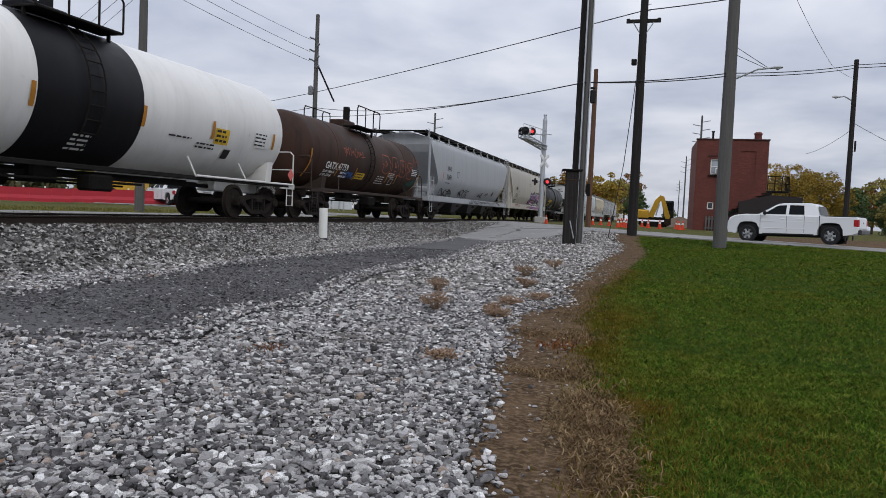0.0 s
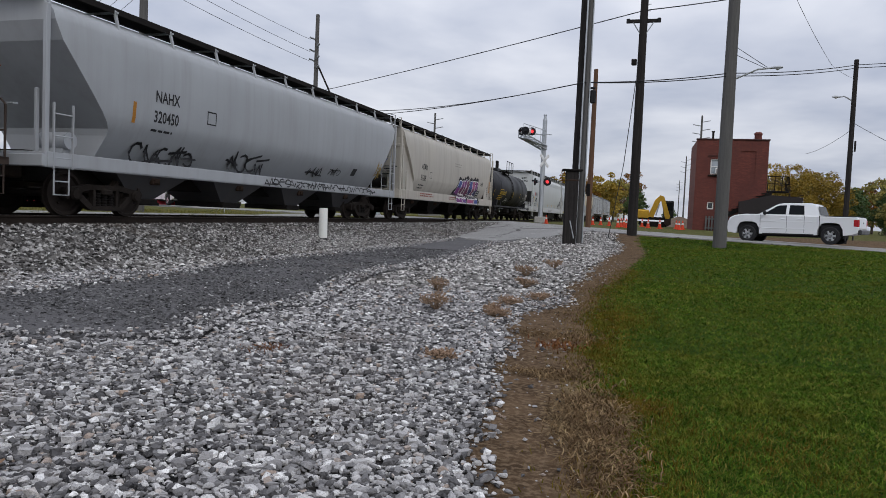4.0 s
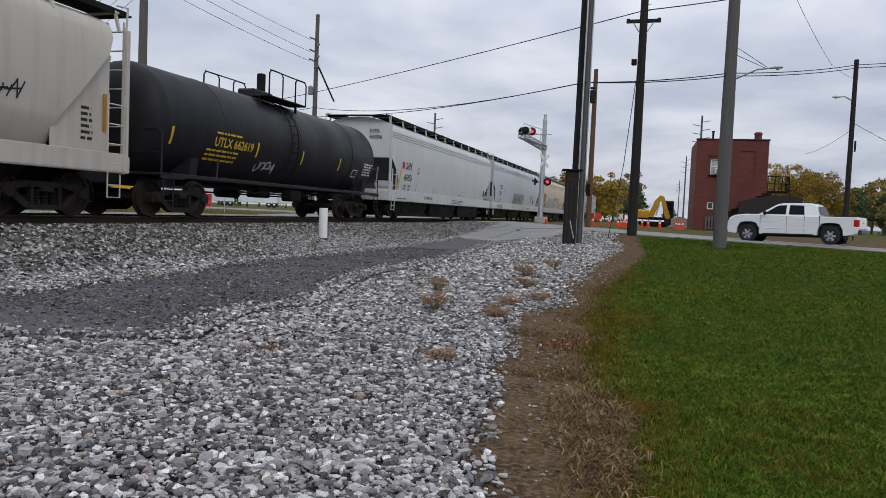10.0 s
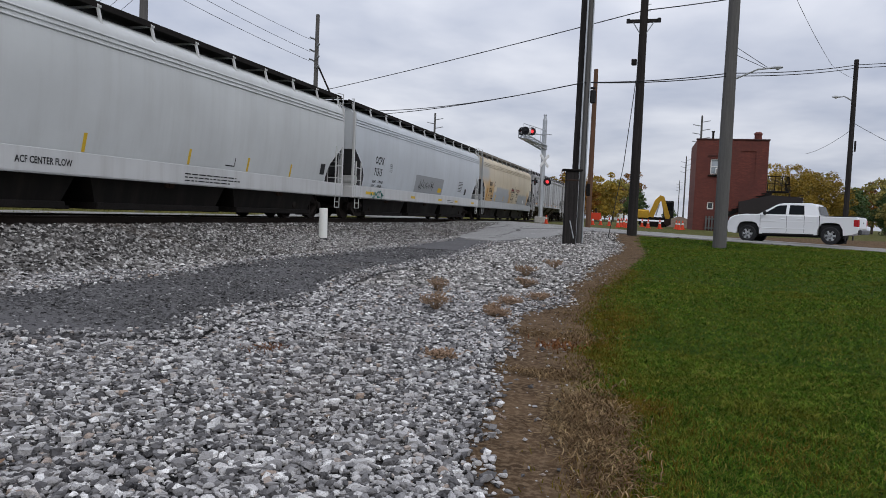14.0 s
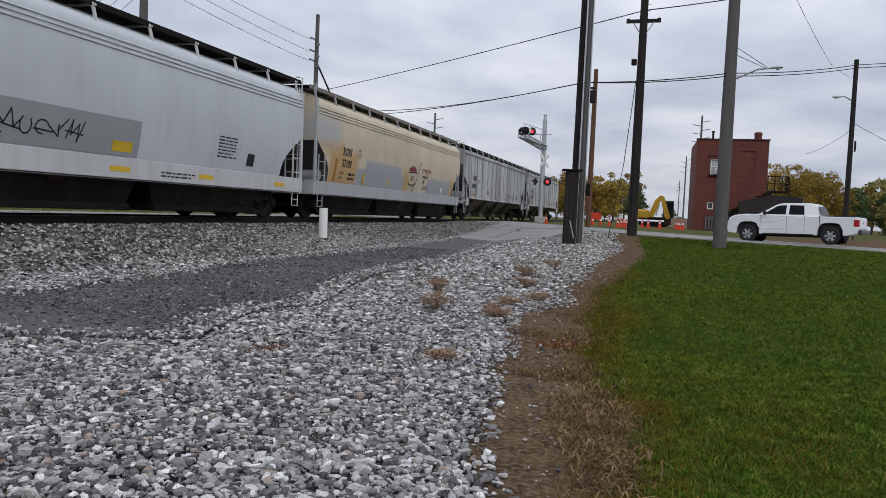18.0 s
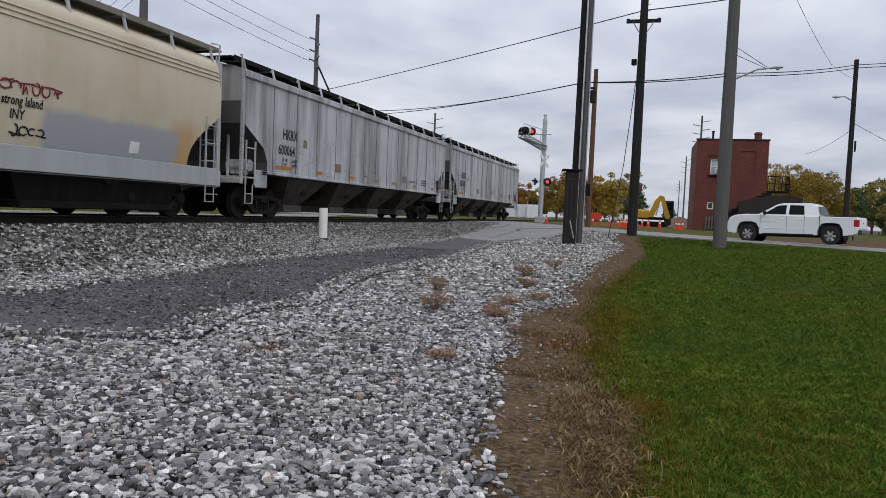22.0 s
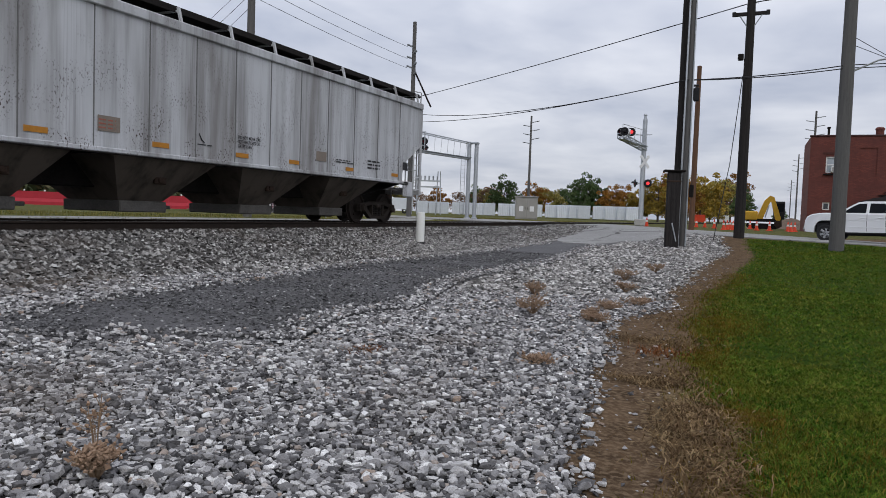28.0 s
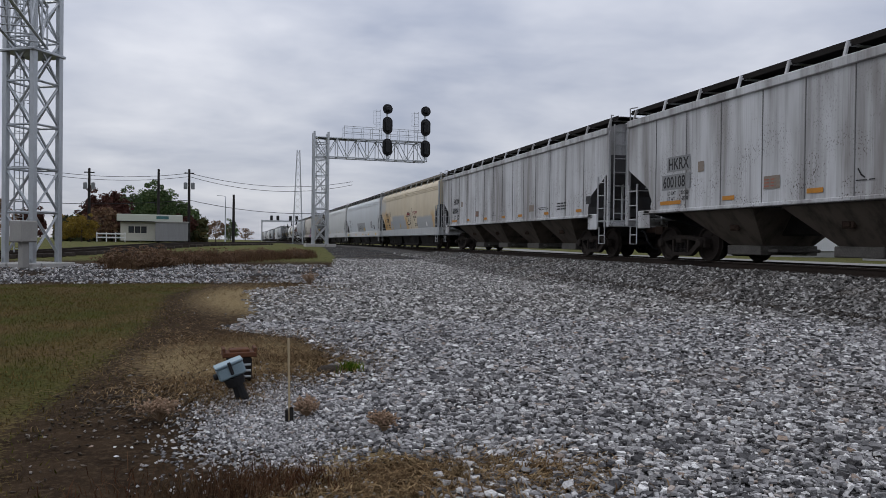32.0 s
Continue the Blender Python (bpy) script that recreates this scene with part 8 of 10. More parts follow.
window_at(t, win_a, -0.05, 1, PANE)
window_at(t, win_b, -0.05, 0)
part("sill", Shape().box((-BW * 0.215, -0.15, BH * 0.605), (1.1, 0.3, 0.1), 0.02), STEEL_DARK, t)
ac = part("air_conditioner", Shape().box((-BW * 0.185, -0.32, BH * 0.655), (0.46, 0.5, 0.42), 0.03), WHITE_FRAME, t, "white window air conditioner")
part("grille", Shape().box((-BW * 0.185, -0.575, BH * 0.655), (0.34, 0.02, 0.28)), CAB, ac)
part("chimney", Shape().lathe([(0.26, -0.3), (0.26, 0.5), (0.30, 0.52), (0.30, 0.62), (0.18, 0.72), (0.0, 0.74)], 14, Matrix.Translation((BW * 0.37, 0.9, BH))), BRICK, t, smooth=40)
part("vent_pipe", Shape().rod((-BW * 0.26, 1.2, BH - 0.3), (-BW * 0.26, 1.2, BH + 0.75), 0.08, n=10).rod((-BW * 0.26, 1.2, BH + 0.7), (-BW * 0.26, 1.2, BH + 0.8), 0.12, n=10), STEEL_DARK, t)
stair = thing("outside_stair", "black steel stair with landing beside the brick tower", "stair", at=pose(p.x, p.y, p.z, 0, 0, 1.5))
part("landing", Shape().box((BW / 2 + 0.75, 0.5, 3.05), (1.5, 1.4, 0.12), 0.02), STEEL_DARK, stair)
for a, b in (((BW / 2 + 0.05, -0.2), (BW / 2 + 1.5, -0.2)), ((BW / 2 + 1.5, -0.2), (BW / 2 + 1.5, 1.2))):
    handrail(stair, (*a, 3.1), (*b, 3.1), 1.05, 3, STEEL_DARK, 0.03)
for k in range(9):
    part("tread", Shape().box((BW / 2 - 0.2 - k * 0.33, -0.75, 2.85 - k * 0.2), (0.36, 0.95, 0.05), 0.01), STEEL_DARK, stair)
for e in (-1.25, -0.26):
    part("stringer", Shape().add([(BW / 2 + 0.2, e, 3.0), (BW / 2 + 0.2, e, 2.7), (BW / 2 - 3.2, e, 0.75), (BW / 2 - 3.2, e, 1.05), (BW / 2 + 0.2, e + 0.05, 3.0), (BW / 2 + 0.2, e + 0.05, 2.7), (BW / 2 - 3.2, e + 0.05, 0.75), (BW / 2 - 3.2, e + 0.05, 1.05)], [(0, 1, 2, 3), (4, 7, 6, 5), (0, 3, 7, 4), (1, 5, 6, 2), (0, 4, 5, 1), (3, 2, 6, 7)]), STEEL_DARK, stair)
part("lean_to", Shape().plate([(BW / 2 - 2.0, 0), (BW / 2 + 2.15, 0), (BW / 2 + 2.15, 2.62), (BW / 2 + 0.1, 2.72), (BW / 2 - 2.0, 2.2)], -1.9, -1.3, axis="y"), surf("dark_tarred_boards", (0.030, 0.026, 0.026), 0.9, grain=(0.4, 4, 4)), stair, "dark boarded shelter under the stair")
pal = thing("wooden_pallet", "weathered pallet leaning on the brick wall", "pallet", "pallets by the tower", at=pose(p.x - 1.15, p.y - 0.5, p.z, -12, 0, -4.6))
for k in range(5):
    part("board", Shape().box((-0.42 + k * 0.21, 0, 0.55), (0.11, 0.03, 1.1), 0.005), POLE_GREY, pal)
part("bearer", Shape().box((0, 0.06, 0.2), (1.0, 0.08, 0.09), 0.005).box((0, 0.06, 0.9), (1.0, 0.08, 0.09), 0.005), POLE_GREY, pal)

# ---------------------------------------------------------------- white pickup
def pickup(name, label, at, paint, glass):
    """Double-cab pickup; x forward, y left, origin on the road between the wheels."""
    t = thing(name, label, "pickup truck", "vehicles", at=at)
    wheel_c = (1.82, -1.83)
    top = [(-2.93, 0.56), (-2.97, 0.80), (-2.95, 1.20), (-2.90, 1.27), (-1.32, 1.31), (0.2, 1.33), (1.25, 1.37), (2.05, 1.36), (2.48, 1.30), (2.72, 1.18), (2.82, 0.98), (2.86, 0.64), (2.80, 0.46), (2.42, 0.42)]
    arches = []
    for c in wheel_c:
        arches += [(c + 0.56, 0.42), (c + 0.53, 0.70), (c + 0.40, 0.93), (c + 0.20, 1.00), (c - 0.20, 1.00), (c - 0.40, 0.93), (c - 0.53, 0.70), (c - 0.56, 0.42)]
    outline = top + arches + [(-2.72, 0.48)]
    nose = lambda x: 1 - 0.13 * max(0.0, (x - 1.9) / 0.95) ** 2

    def inner(x, z, k):
        """Outline drawn in by k, for the rounded shoulders."""
        return x - k * max(-1, min(1, (x / 2.6) ** 5)), z - k * (1.0 if z > 1.15 else 0.0)
    body = Shape()
    for y, k in ((-0.985, 0.05), (-0.97, 0.02), (-0.93, 0.0), (0.93, 0.0), (0.97, 0.02), (0.985, 0.05)):
        body.v += [(a, y * nose(a), b) for a, b in (inner(x, z, k) for x, z in outline)]
    n_ = len(outline)
    for r in range(5):
        body.f += [(r * n_ + i, r * n_ + (i + 1) % n_, (r + 1) * n_ + (i + 1) % n_, (r + 1) * n_ + i) for i in range(n_)]
    body.f += [tuple(range(n_ - 1, -1, -1)), tuple(range(5 * n_, 6 * n_))]
    part("body", body, paint, t)
    wheels = []
    low, high = 0.93, 0.72
    half_w = lambda z: low + (high - low) * max(0.0, (z - 1.30) / 0.57)
    roof = [(-1.36, 1.29), (-1.24, 1.66), (-1.12, 1.82), (-0.95, 1.875), (0.25, 1.885), (0.50, 1.85), (0.66, 1.77), (1.36, 1.34)]
    vs = []
    for x, z in roof:
        w = half_w(z)
        vs += [(x, -w, z), (x, -w * 0.86, z + 0.02), (x, w * 0.86, z + 0.02), (x, w, z)]
    fs = [(4 * i + k, 4 * i + k + 1, 4 * i + k + 5, 4 * i + k + 4) for i in range(len(roof) - 1) for k in range(3)]
    fs += [tuple(4 * i for i in range(len(roof)))[::-1], tuple(4 * i + 3 for i in range(len(roof)))]
    part("cab", Shape().add(vs, fs), paint, t, smooth=35)

    def pane(pts, sgn, name_):
        part(name_, Shape().add([(x, sgn * (half_w(z) + 0.014), z) for x, z in pts] + [(x, sgn * (half_w(z) - 0.02), z) for x, z in pts], [tuple(range(len(pts)))] + [(i, (i + 1) % len(pts), len(pts) + (i + 1) % len(pts), len(pts) + i) for i in range(len(pts))]), glass, t)
    for sgn in (1, -1):
        pane([(0.12, 1.36), (1.12, 1.37), (0.56, 1.74), (0.42, 1.79), (0.12, 1.80)], sgn, "front_side_window")
        pane([(-0.70, 1.36), (-0.02, 1.36), (-0.02, 1.80), (-0.64, 1.79)], sgn, "rear_side_window")
        for x, z0, z1 in ((0.05, 0.50, 1.30), (-0.72, 0.50, 1.30), (1.24, 0.62, 1.34)):
            part("door_seam", Shape().box((x, sgn * 0.986, (z0 + z1) / 2), (0.014, 0.010, z1 - z0)), BLACK, t)
        part("bed_gap", Shape().box((-1.36, sgn * 0.975, 0.93), (0.030, 0.03, 0.76)), BLACK, t)
        part("body_crease", Shape().box((-0.2, sgn * 0.988, 1.02), (3.1, 0.014, 0.022), 0.005), paint, t)
        part("door_moulding", Shape().box((0.2, sgn * 0.990, 0.70), (1.9, 0.016, 0.05), 0.006), paint, t)
        part("rocker", Shape().box((0.0, sgn * 0.94, 0.43), (2.3, 0.10, 0.09), 0.02), BLACK, t)
        for x in (0.22, -0.52):
            part("door_handle", Shape().box((x, sgn * 1.0, 1.14), (0.20, 0.035, 0.04), 0.012), paint, t)
        part("mirror", Shape().box((1.02, sgn * 1.07, 1.42), (0.13, 0.22, 0.20), 0.05), BLACK, t)
        part("headlight", Shape().box((2.60, sgn * 0.74, 1.10), (0.26, 0.26, 0.24), 0.05), surf("headlight_lens", (0.55, 0.56, 0.57), 0.15), t)
        part("tail_light", Shape().box((-2.86, sgn * 0.91, 1.0), (0.24, 0.17, 0.34), 0.03), surf("red_tail_light", (0.38, 0.02, 0.025), 0.25), t)
        part("bed_rail", Shape().box((-2.12, sgn * 0.92, 1.30), (1.52, 0.09, 0.035), 0.012), BLACK, t)
        part("mud_flap", Shape().box((-2.42, sgn * 0.86, 0.36), (0.03, 0.24, 0.30), 0.01), BLACK, t)
        for c in wheel_c:
            w = part("wheel", Shape().lathe([(0.25, -0.13), (0.37, -0.13), (0.405, -0.09), (0.405, 0.09), (0.37, 0.13), (0.25, 0.13)], 24, Matrix.Translation((c, sgn * 0.86, 0.405)) @ Matrix.Rotation(math.pi / 2, 4, "X"), False), surf("black_tyre_rubber", (0.02, 0.02, 0.021), 0.8), t, "black tyre on an alloy rim", smooth=40)
            rim = Shape().lathe([(0.0, 0.03), (0.20, 0.02), (0.25, 0.12), (0.275, 0.13), (0.275, 0.10), (0.2, 0.05)], 24, Matrix.Translation((c, sgn * 0.86, 0.405)) @ Matrix.Rotation(-sgn * math.pi / 2, 4, "X"), False)
            # darker copy of the alloy: shade behind the spokes is put into the colour
            part("rim", rim, surf("shaded_rim_well", (0.10, 0.10, 0.105), 0.5, 0.4), w)
            for q in range(6):
                a = 2 * math.pi * q / 6
                part("spoke", Shape().box((0, 0, 0), (0.26, 0.03, 0.10), 0.012, Matrix.Translation((c, sgn * 0.965, 0.405)) @ Matrix.Rotation(a, 4, "Y") @ Matrix.Translation((0.13, 0, 0))), surf("bright_alloy_rim", (0.50, 0.51, 0.53), 0.3, 0.8), w)
            part("wheel_well", Shape().box((c, sgn * 0.66, 0.66), (1.02, 0.50, 0.62), 0.12), BLACK, t)
            hub = Vector((c, sgn * 0.86, 0.405))
            for ob in (w, *w.children):
                ob.data.transform(Matrix.Translation(-hub))
            w.matrix_basis = Matrix.Translation(hub)
            wheels.append((w, hub))
    part("windscreen", Shape().add([(1.30, -0.80, 1.39), (1.30, 0.80, 1.39), (0.70, 0.66, 1.755), (0.70, -0.66, 1.755)], [(0, 1, 2, 3)], Matrix.Translation((0.016, 0, 0.022))), glass, t)
    part("rear_window", Shape().add([(-1.345, -0.84, 1.36), (-1.345, 0.84, 1.36), (-1.215, 0.72, 1.76), (-1.215, -0.72, 1.76)], [(0, 1, 2, 3)], Matrix.Translation((-0.028, 0, 0))), glass, t)
    part("grille", Shape().box((2.80, 0, 0.98), (0.06, 1.20, 0.34), 0.03), surf("chrome_grille", (0.5, 0.5, 0.5), 0.15, 0.9), t)
    part("front_bumper", Shape().box((2.80, 0, 0.60), (0.20, 1.72, 0.26), 0.07), surf("chrome_bumper", (0.55, 0.55, 0.56), 0.12, 0.95), t)
    part("rear_bumper", Shape().box((-3.00, 0, 0.60), (0.20, 1.85, 0.22), 0.05), surf("dark_bumper", (0.05, 0.05, 0.052), 0.4), t)
    part("tailgate", Shape().box((-2.965, 0, 1.0), (0.03, 1.46, 0.48), 0.01), paint, t)
    part("tailgate_badge", Shape().box((-2.984, 0, 1.02), (0.008, 0.16, 0.07), 0.002), BLACK, t)
    part("bed_floor", Shape().box((-2.12, 0, 1.300), (1.46, 1.76, 0.02)), BLACK, t)
    part("undercarriage", Shape().box((0, 0, 0.38), (4.6, 1.2, 0.16), 0.04), BLACK, t)
    return t, wheels


TRUCK_WHITE = Nodes("glossy_white_car_paint").done((0.74, 0.75, 0.76), 0.18, 0, spec=0.6)
CAR_GLASS = Nodes("tinted_car_glass").done((0.010, 0.012, 0.014), 0.12, 0, spec=0.05)
def on_road(s):
    """The white pickup, s metres on from where it waited."""
    x, y = 6.05 - 0.9205 * s, 38.3 + 0.3907 * s
    return pose(x, y, float(road_z(x)) + 0.01, 0, 1.2, 157)


white_truck, truck_wheels = pickup("pickup_truck", "white double-cab pickup truck waiting on the road", on_road(0), TRUCK_WHITE, CAR_GLASS)

# ---------------------------------------------------------------- road works
YELLOW = surf("worn_machine_yellow", (0.52, 0.30, 0.03), 0.55, 0, 0.25, 2)
p = spot(0.7, 70)
t = thing("excavator", "yellow tracked excavator with its arm raised", "excavator", at=pose(p.x, p.y, p.z, 0, 0, 8) @ Matrix.Diagonal((0.78, 0.78, 0.78, 1)))
for e in (1, -1):
    part("crawler_track", Shape().plate([(-1.3 + 0.0, 0.0), (1.3, 0.0), (1.6, 0.3), (1.5, 0.62), (-1.5, 0.62), (-1.6, 0.3)], e * 0.55, e * 1.0, axis="y"), STEEL_DARK, t)
part("turntable", Shape().box((0.1, 0, 0.98), (3.6, 1.7, 0.35), 0.05), STEEL_DARK, t)
part("engine_house", Shape().box((-1.35, 0, 1.45), (1.5, 1.8, 1.05), 0.12), YELLOW, t)
cabx = part("cab", Shape().box((1.75, 0.45, 2.15), (1.1, 0.95, 2.0), 0.08), BLACK, t)
part("cab_window", Shape().box((1.75, -0.04, 2.45), (0.8, 0.02, 0.9)), CAR_GLASS, cabx)
part("boom", Shape().plate([(-0.75, 1.15), (-0.1, 1.1), (0.55, 2.9), (0.95, 3.5), (0.55, 3.7), (0.05, 3.2)], -0.85, -0.5, axis="y"), YELLOW, t)
part("dipper", Shape().plate([(0.55, 3.75), (1.0, 3.6), (1.8, 1.25), (1.6, 0.8), (1.25, 1.05)], -0.9, -0.6, axis="y"), YELLOW, t)
part("bucket", Shape().plate([(1.3, 1.0), (1.85, 0.95), (1.9, 0.35), (1.5, 0.1), (1.1, 0.45)], -1.15, -0.35, axis="y"), STEEL_BROWN, t)
part("ram", Shape().rod((0.15, -0.92, 1.3), (0.5, -0.92, 2.7), 0.07, n=8), GALV, t)

CONE_ORANGE = surf("orange_cone_plastic", (0.58, 0.055, 0.02), 0.5, 0, 0.1, 3)
cone_at = [spot(8.78, 54), spot(3.95, 56), spot(3.3, 52), spot(3.05, 53), spot(2.85, 55), spot(2.65, 52), spot(2.4, 58), spot(1.05, 54), spot(0.2, 54), spot(1.5, 60), spot(-1.2, 53), spot(-1.0, 55), spot(-1.45, 54.5), spot(4.6, 60), spot(5.2, 58), spot(6.3, 62)]
cone0 = None
for q in cone_at:
    at = pose(q.x, q.y, q.z + 0.02, 0, 0, random.uniform(0, 90))
    if cone0 is None:
        cone0 = thing("traffic_cone", "orange traffic cone with a white collar", "traffic cone", "cones at the road works", at=at)
        part("base", Shape().box((0, 0, 0.02), (0.32, 0.32, 0.04), 0.01), CONE_ORANGE, cone0)
        part("body", Shape().lathe([(0.13, 0.04), (0.03, 0.64), (0.0, 0.65)], 16), CONE_ORANGE, cone0, smooth=40)
        part("collar", Shape().lathe([(0.084, 0.34), (0.086, 0.345), (0.068, 0.46), (0.064, 0.46)], 16, close=False), INK_WHITE, cone0, smooth=40)
    else:
        copy_thing(cone0, at)
t = thing("barricade", "orange plastic barricade panel", "barricade", at=pose(*spot(5.05, 180), 0, 0, 10))
part("panel", Shape().box((0, 0, 1.15), (2.8, 0.2, 1.7), 0.03), CONE_ORANGE, t)
for e in (1, -1):
    part("leg", Shape().box((e * 0.8, 0, 0.2), (0.1, 0.6, 0.4), 0.02), CONE_ORANGE, t)
t = thing("tool_trailer", "small white enclosed trailer", "trailer", at=pose(*spot(3.3, 290), 0, 0, 10) @ Matrix.Diagonal((1.5, 1.5, 1.8, 1)))
part("box", Shape().box((0, 0, 0.95), (2.2, 1.6, 1.3), 0.08), WHITE_FRAME, t)
part("wheel", Shape().lathe([(0.12, -0.08), (0.28, -0.08), (0.28, 0.08), (0.12, 0.08)], 16, Matrix.Translation((0, -0.8, 0.28)) @ Matrix.Rotation(math.pi / 2, 4, "X"), False), BLACK, t)
lone("earth_mound", Shape().add([(x, y, max(0, 1.1 - 0.35 * abs(x) - 0.5 * abs(y)) + 0.2 * noise.noise((x, y, 5))) for y in np.arange(-2, 2.1, 0.5) for x in np.arange(-4, 4.1, 0.5)], [(j * 17 + i, j * 17 + i + 1, (j + 1) * 17 + i + 1, (j + 1) * 17 + i) for j in range(8) for i in range(16)]), surf("dug_soil", (0.13, 0.095, 0.07), 0.95, 0, 0.4, 3, 0.6), "brown heap of dug earth and rubble", "soil heap", at=pose(*spot(-1.2, 78)), smooth=50)

# red plastic barriers and yellow machine beyond the tracks
BARRIER_RED = surf("red_barrier_plastic", (0.36, 0.018, 0.03), 0.45, 0, 0.15, 1.5)
b0 = None
for k in range(17):
    t_ = k / 16
    q = Vector((-36.2, 51.0)).lerp(Vector((-55, 37.0)), t_)
    at = pose(q.x, q.y, gz(q.x, q.y) + 0.12, 0, 0, 36.7 + random.uniform(-3, 3))
    if b0 is None:
        b0 = thing("road_barrier", "red water-filled plastic road barrier", "barrier", "red barriers along the works", at=at)
        part("body", Shape().plate([(-0.3, 0), (0.3, 0), (0.28, 0.25), (0.12, 0.5), (0.08, 1.05), (-0.08, 1.05), (-0.12, 0.5), (-0.28, 0.25)], -0.75, 0.75), BARRIER_RED, b0)
        part("lamp", Shape().box((0.3, 0, 1.12), (0.12, 0.12, 0.14), 0.03), INK_WHITE, b0)
    else:
        copy_thing(b0, at)
p = spot(40.6, 72)
t = thing("loader", "yellow wheeled loader behind red barriers", "loader", at=pose(p.x, p.y, p.z, 0, 0, 30))
part("body", Shape().box((0, 0, 1.5), (3.6, 1.8, 1.3), 0.15), YELLOW, t)
part("cab", Shape().box((0.3, 0, 2.7), (1.3, 1.4, 1.2), 0.1), BLACK, t)
for e in (1, -1):
    for x in (-1.2, 1.3):
        part("wheel", Shape().lathe([(0.25, -0.25), (0.7, -0.25), (0.75, 0), (0.7, 0.25), (0.25, 0.25)], 18, Matrix.Translation((x, e * 0.95, 0.75)) @ Matrix.Rotation(math.pi / 2, 4, "X"), False), BLACK, t)
part("bucket", Shape().box((2.6, 0, 0.7), (0.9, 2.4, 0.9), 0.1), YELLOW, t)
# ---------------------------------------------------------------- houses and cars beyond the tracks
SIDING = surf("white_house_siding", (0.66, 0.67, 0.68), 0.55, 0, 0.06, 1.5)
SIDING_GREY = surf("pale_grey_siding", (0.42, 0.43, 0.45), 0.6, 0, 0.06, 1.5)
SHINGLE = surf("brown_roof_shingle", (0.10, 0.065, 0.052), 0.9, 0, 0.3, 6, 0.5)
SHINGLE_GREY = surf("grey_roof_shingle", (0.13, 0.13, 0.135), 0.9, 0, 0.3, 6, 0.5)
PLINTH = surf("grey_block_plinth", (0.30, 0.30, 0.29), 0.9, 0, 0.15, 3)


def house(label, x, y, wide, deep, eave, ridge, siding, roofing, openings):
    """Gabled house; its long side of width wide (along y) faces +x. openings: (y0, y1, z0, z1, kind)."""
    z = gz(x, y)
    t = thing("house", label, "house", "houses beyond the railway", at=pose(x, y, z))
    part("plinth", Shape().box((0, 0, 0.2), (deep - 0.1, wide - 0.1, 0.9), 0.02), PLINTH, t)
    part("wall", Shape().plate([(-wide / 2, 0.4), (wide / 2, 0.4), (wide / 2, eave), (-wide / 2, eave)], -deep / 2 + 0.05, deep / 2 - 0.05), siding, t)
    for e in (1, -1):
        part("gable", Shape().plate([(-deep / 2, eave), (deep / 2, eave), (0, ridge)], e * wide / 2 - 0.1, e * wide / 2 + 0.02, axis="y"), siding, t)
        sl = Shape().add([(e * (deep / 2 + 0.35), s * (wide / 2 + 0.35), eave - 0.18 + dz) for s in (-1, 1) for dz in (0, 0.14)] + [(0, s * (wide / 2 + 0.35), ridge + 0.02 + dz) for s in (-1, 1) for dz in (0, 0.14)], [(0, 2, 6, 4), (1, 5, 7, 3), (0, 1, 3, 2), (4, 6, 7, 5), (0, 4, 5, 1), (2, 3, 7, 6)])
        part("roof_slope", sl, roofing, t)
    k = int((eave - 0.55) / 0.16)
    for i in range(k):
        zz = 0.6 + i * 0.16
        spans, cuts = [], sorted((a - 0.05, b + 0.05) for a, b, c, d, _ in openings if c - 0.05 < zz + 0.08 < d + 0.05)
        a = -wide / 2
        for c0, c1 in cuts:
            if c0 > a:
                spans.append((a, c0))
            a = c1
        if a < wide / 2:
            spans.append((a, wide / 2))
        b = Shape()
        for s0, s1 in spans:
            b.add([(deep / 2 - 0.05, s0, zz), (deep / 2 - 0.05, s1, zz), (deep / 2 + 0.035, s1, zz), (deep / 2 + 0.035, s0, zz), (deep / 2 - 0.05, s0, zz + 0.165), (deep / 2 - 0.05, s1, zz + 0.165), (deep / 2 + 0.008, s1, zz + 0.165), (deep / 2 + 0.008, s0, zz + 0.165)], [(0, 1, 2, 3), (3, 2, 6, 7), (4, 7, 6, 5), (0, 3, 7, 4), (1, 5, 6, 2)])
        part("board", b, siding, t)
    for e in (1, -1):
        part("corner_board", Shape().box((deep / 2, e * wide / 2, (0.5 + eave) / 2), (0.14, 0.14, eave - 0.5), 0.01), WHITE_FRAME, t)
    for a, b, c, d, kind in openings:
        w = part(kind, Shape().box((deep / 2 - 0.02, (a + b) / 2, (c + d) / 2), (0.08, b - a, d - c)), GLASS if kind == "window" else surf("dark_door_paint", (0.06, 0.055, 0.055), 0.5), t, "dark glazed window" if kind == "window" else "dark entrance door")
        fr = Shape()
        for y0, y1, z0, z1 in ((a - 0.08, a, c, d), (b, b + 0.08, c, d), (a - 0.08, b + 0.08, d, d + 0.1), (a - 0.08, b + 0.08, c - 0.08, c)):
            fr.box((deep / 2 + 0.03, (y0 + y1) / 2, (z0 + z1) / 2), (0.08, y1 - y0, z1 - z0))
        part("trim", fr, WHITE_FRAME, w)
    return t


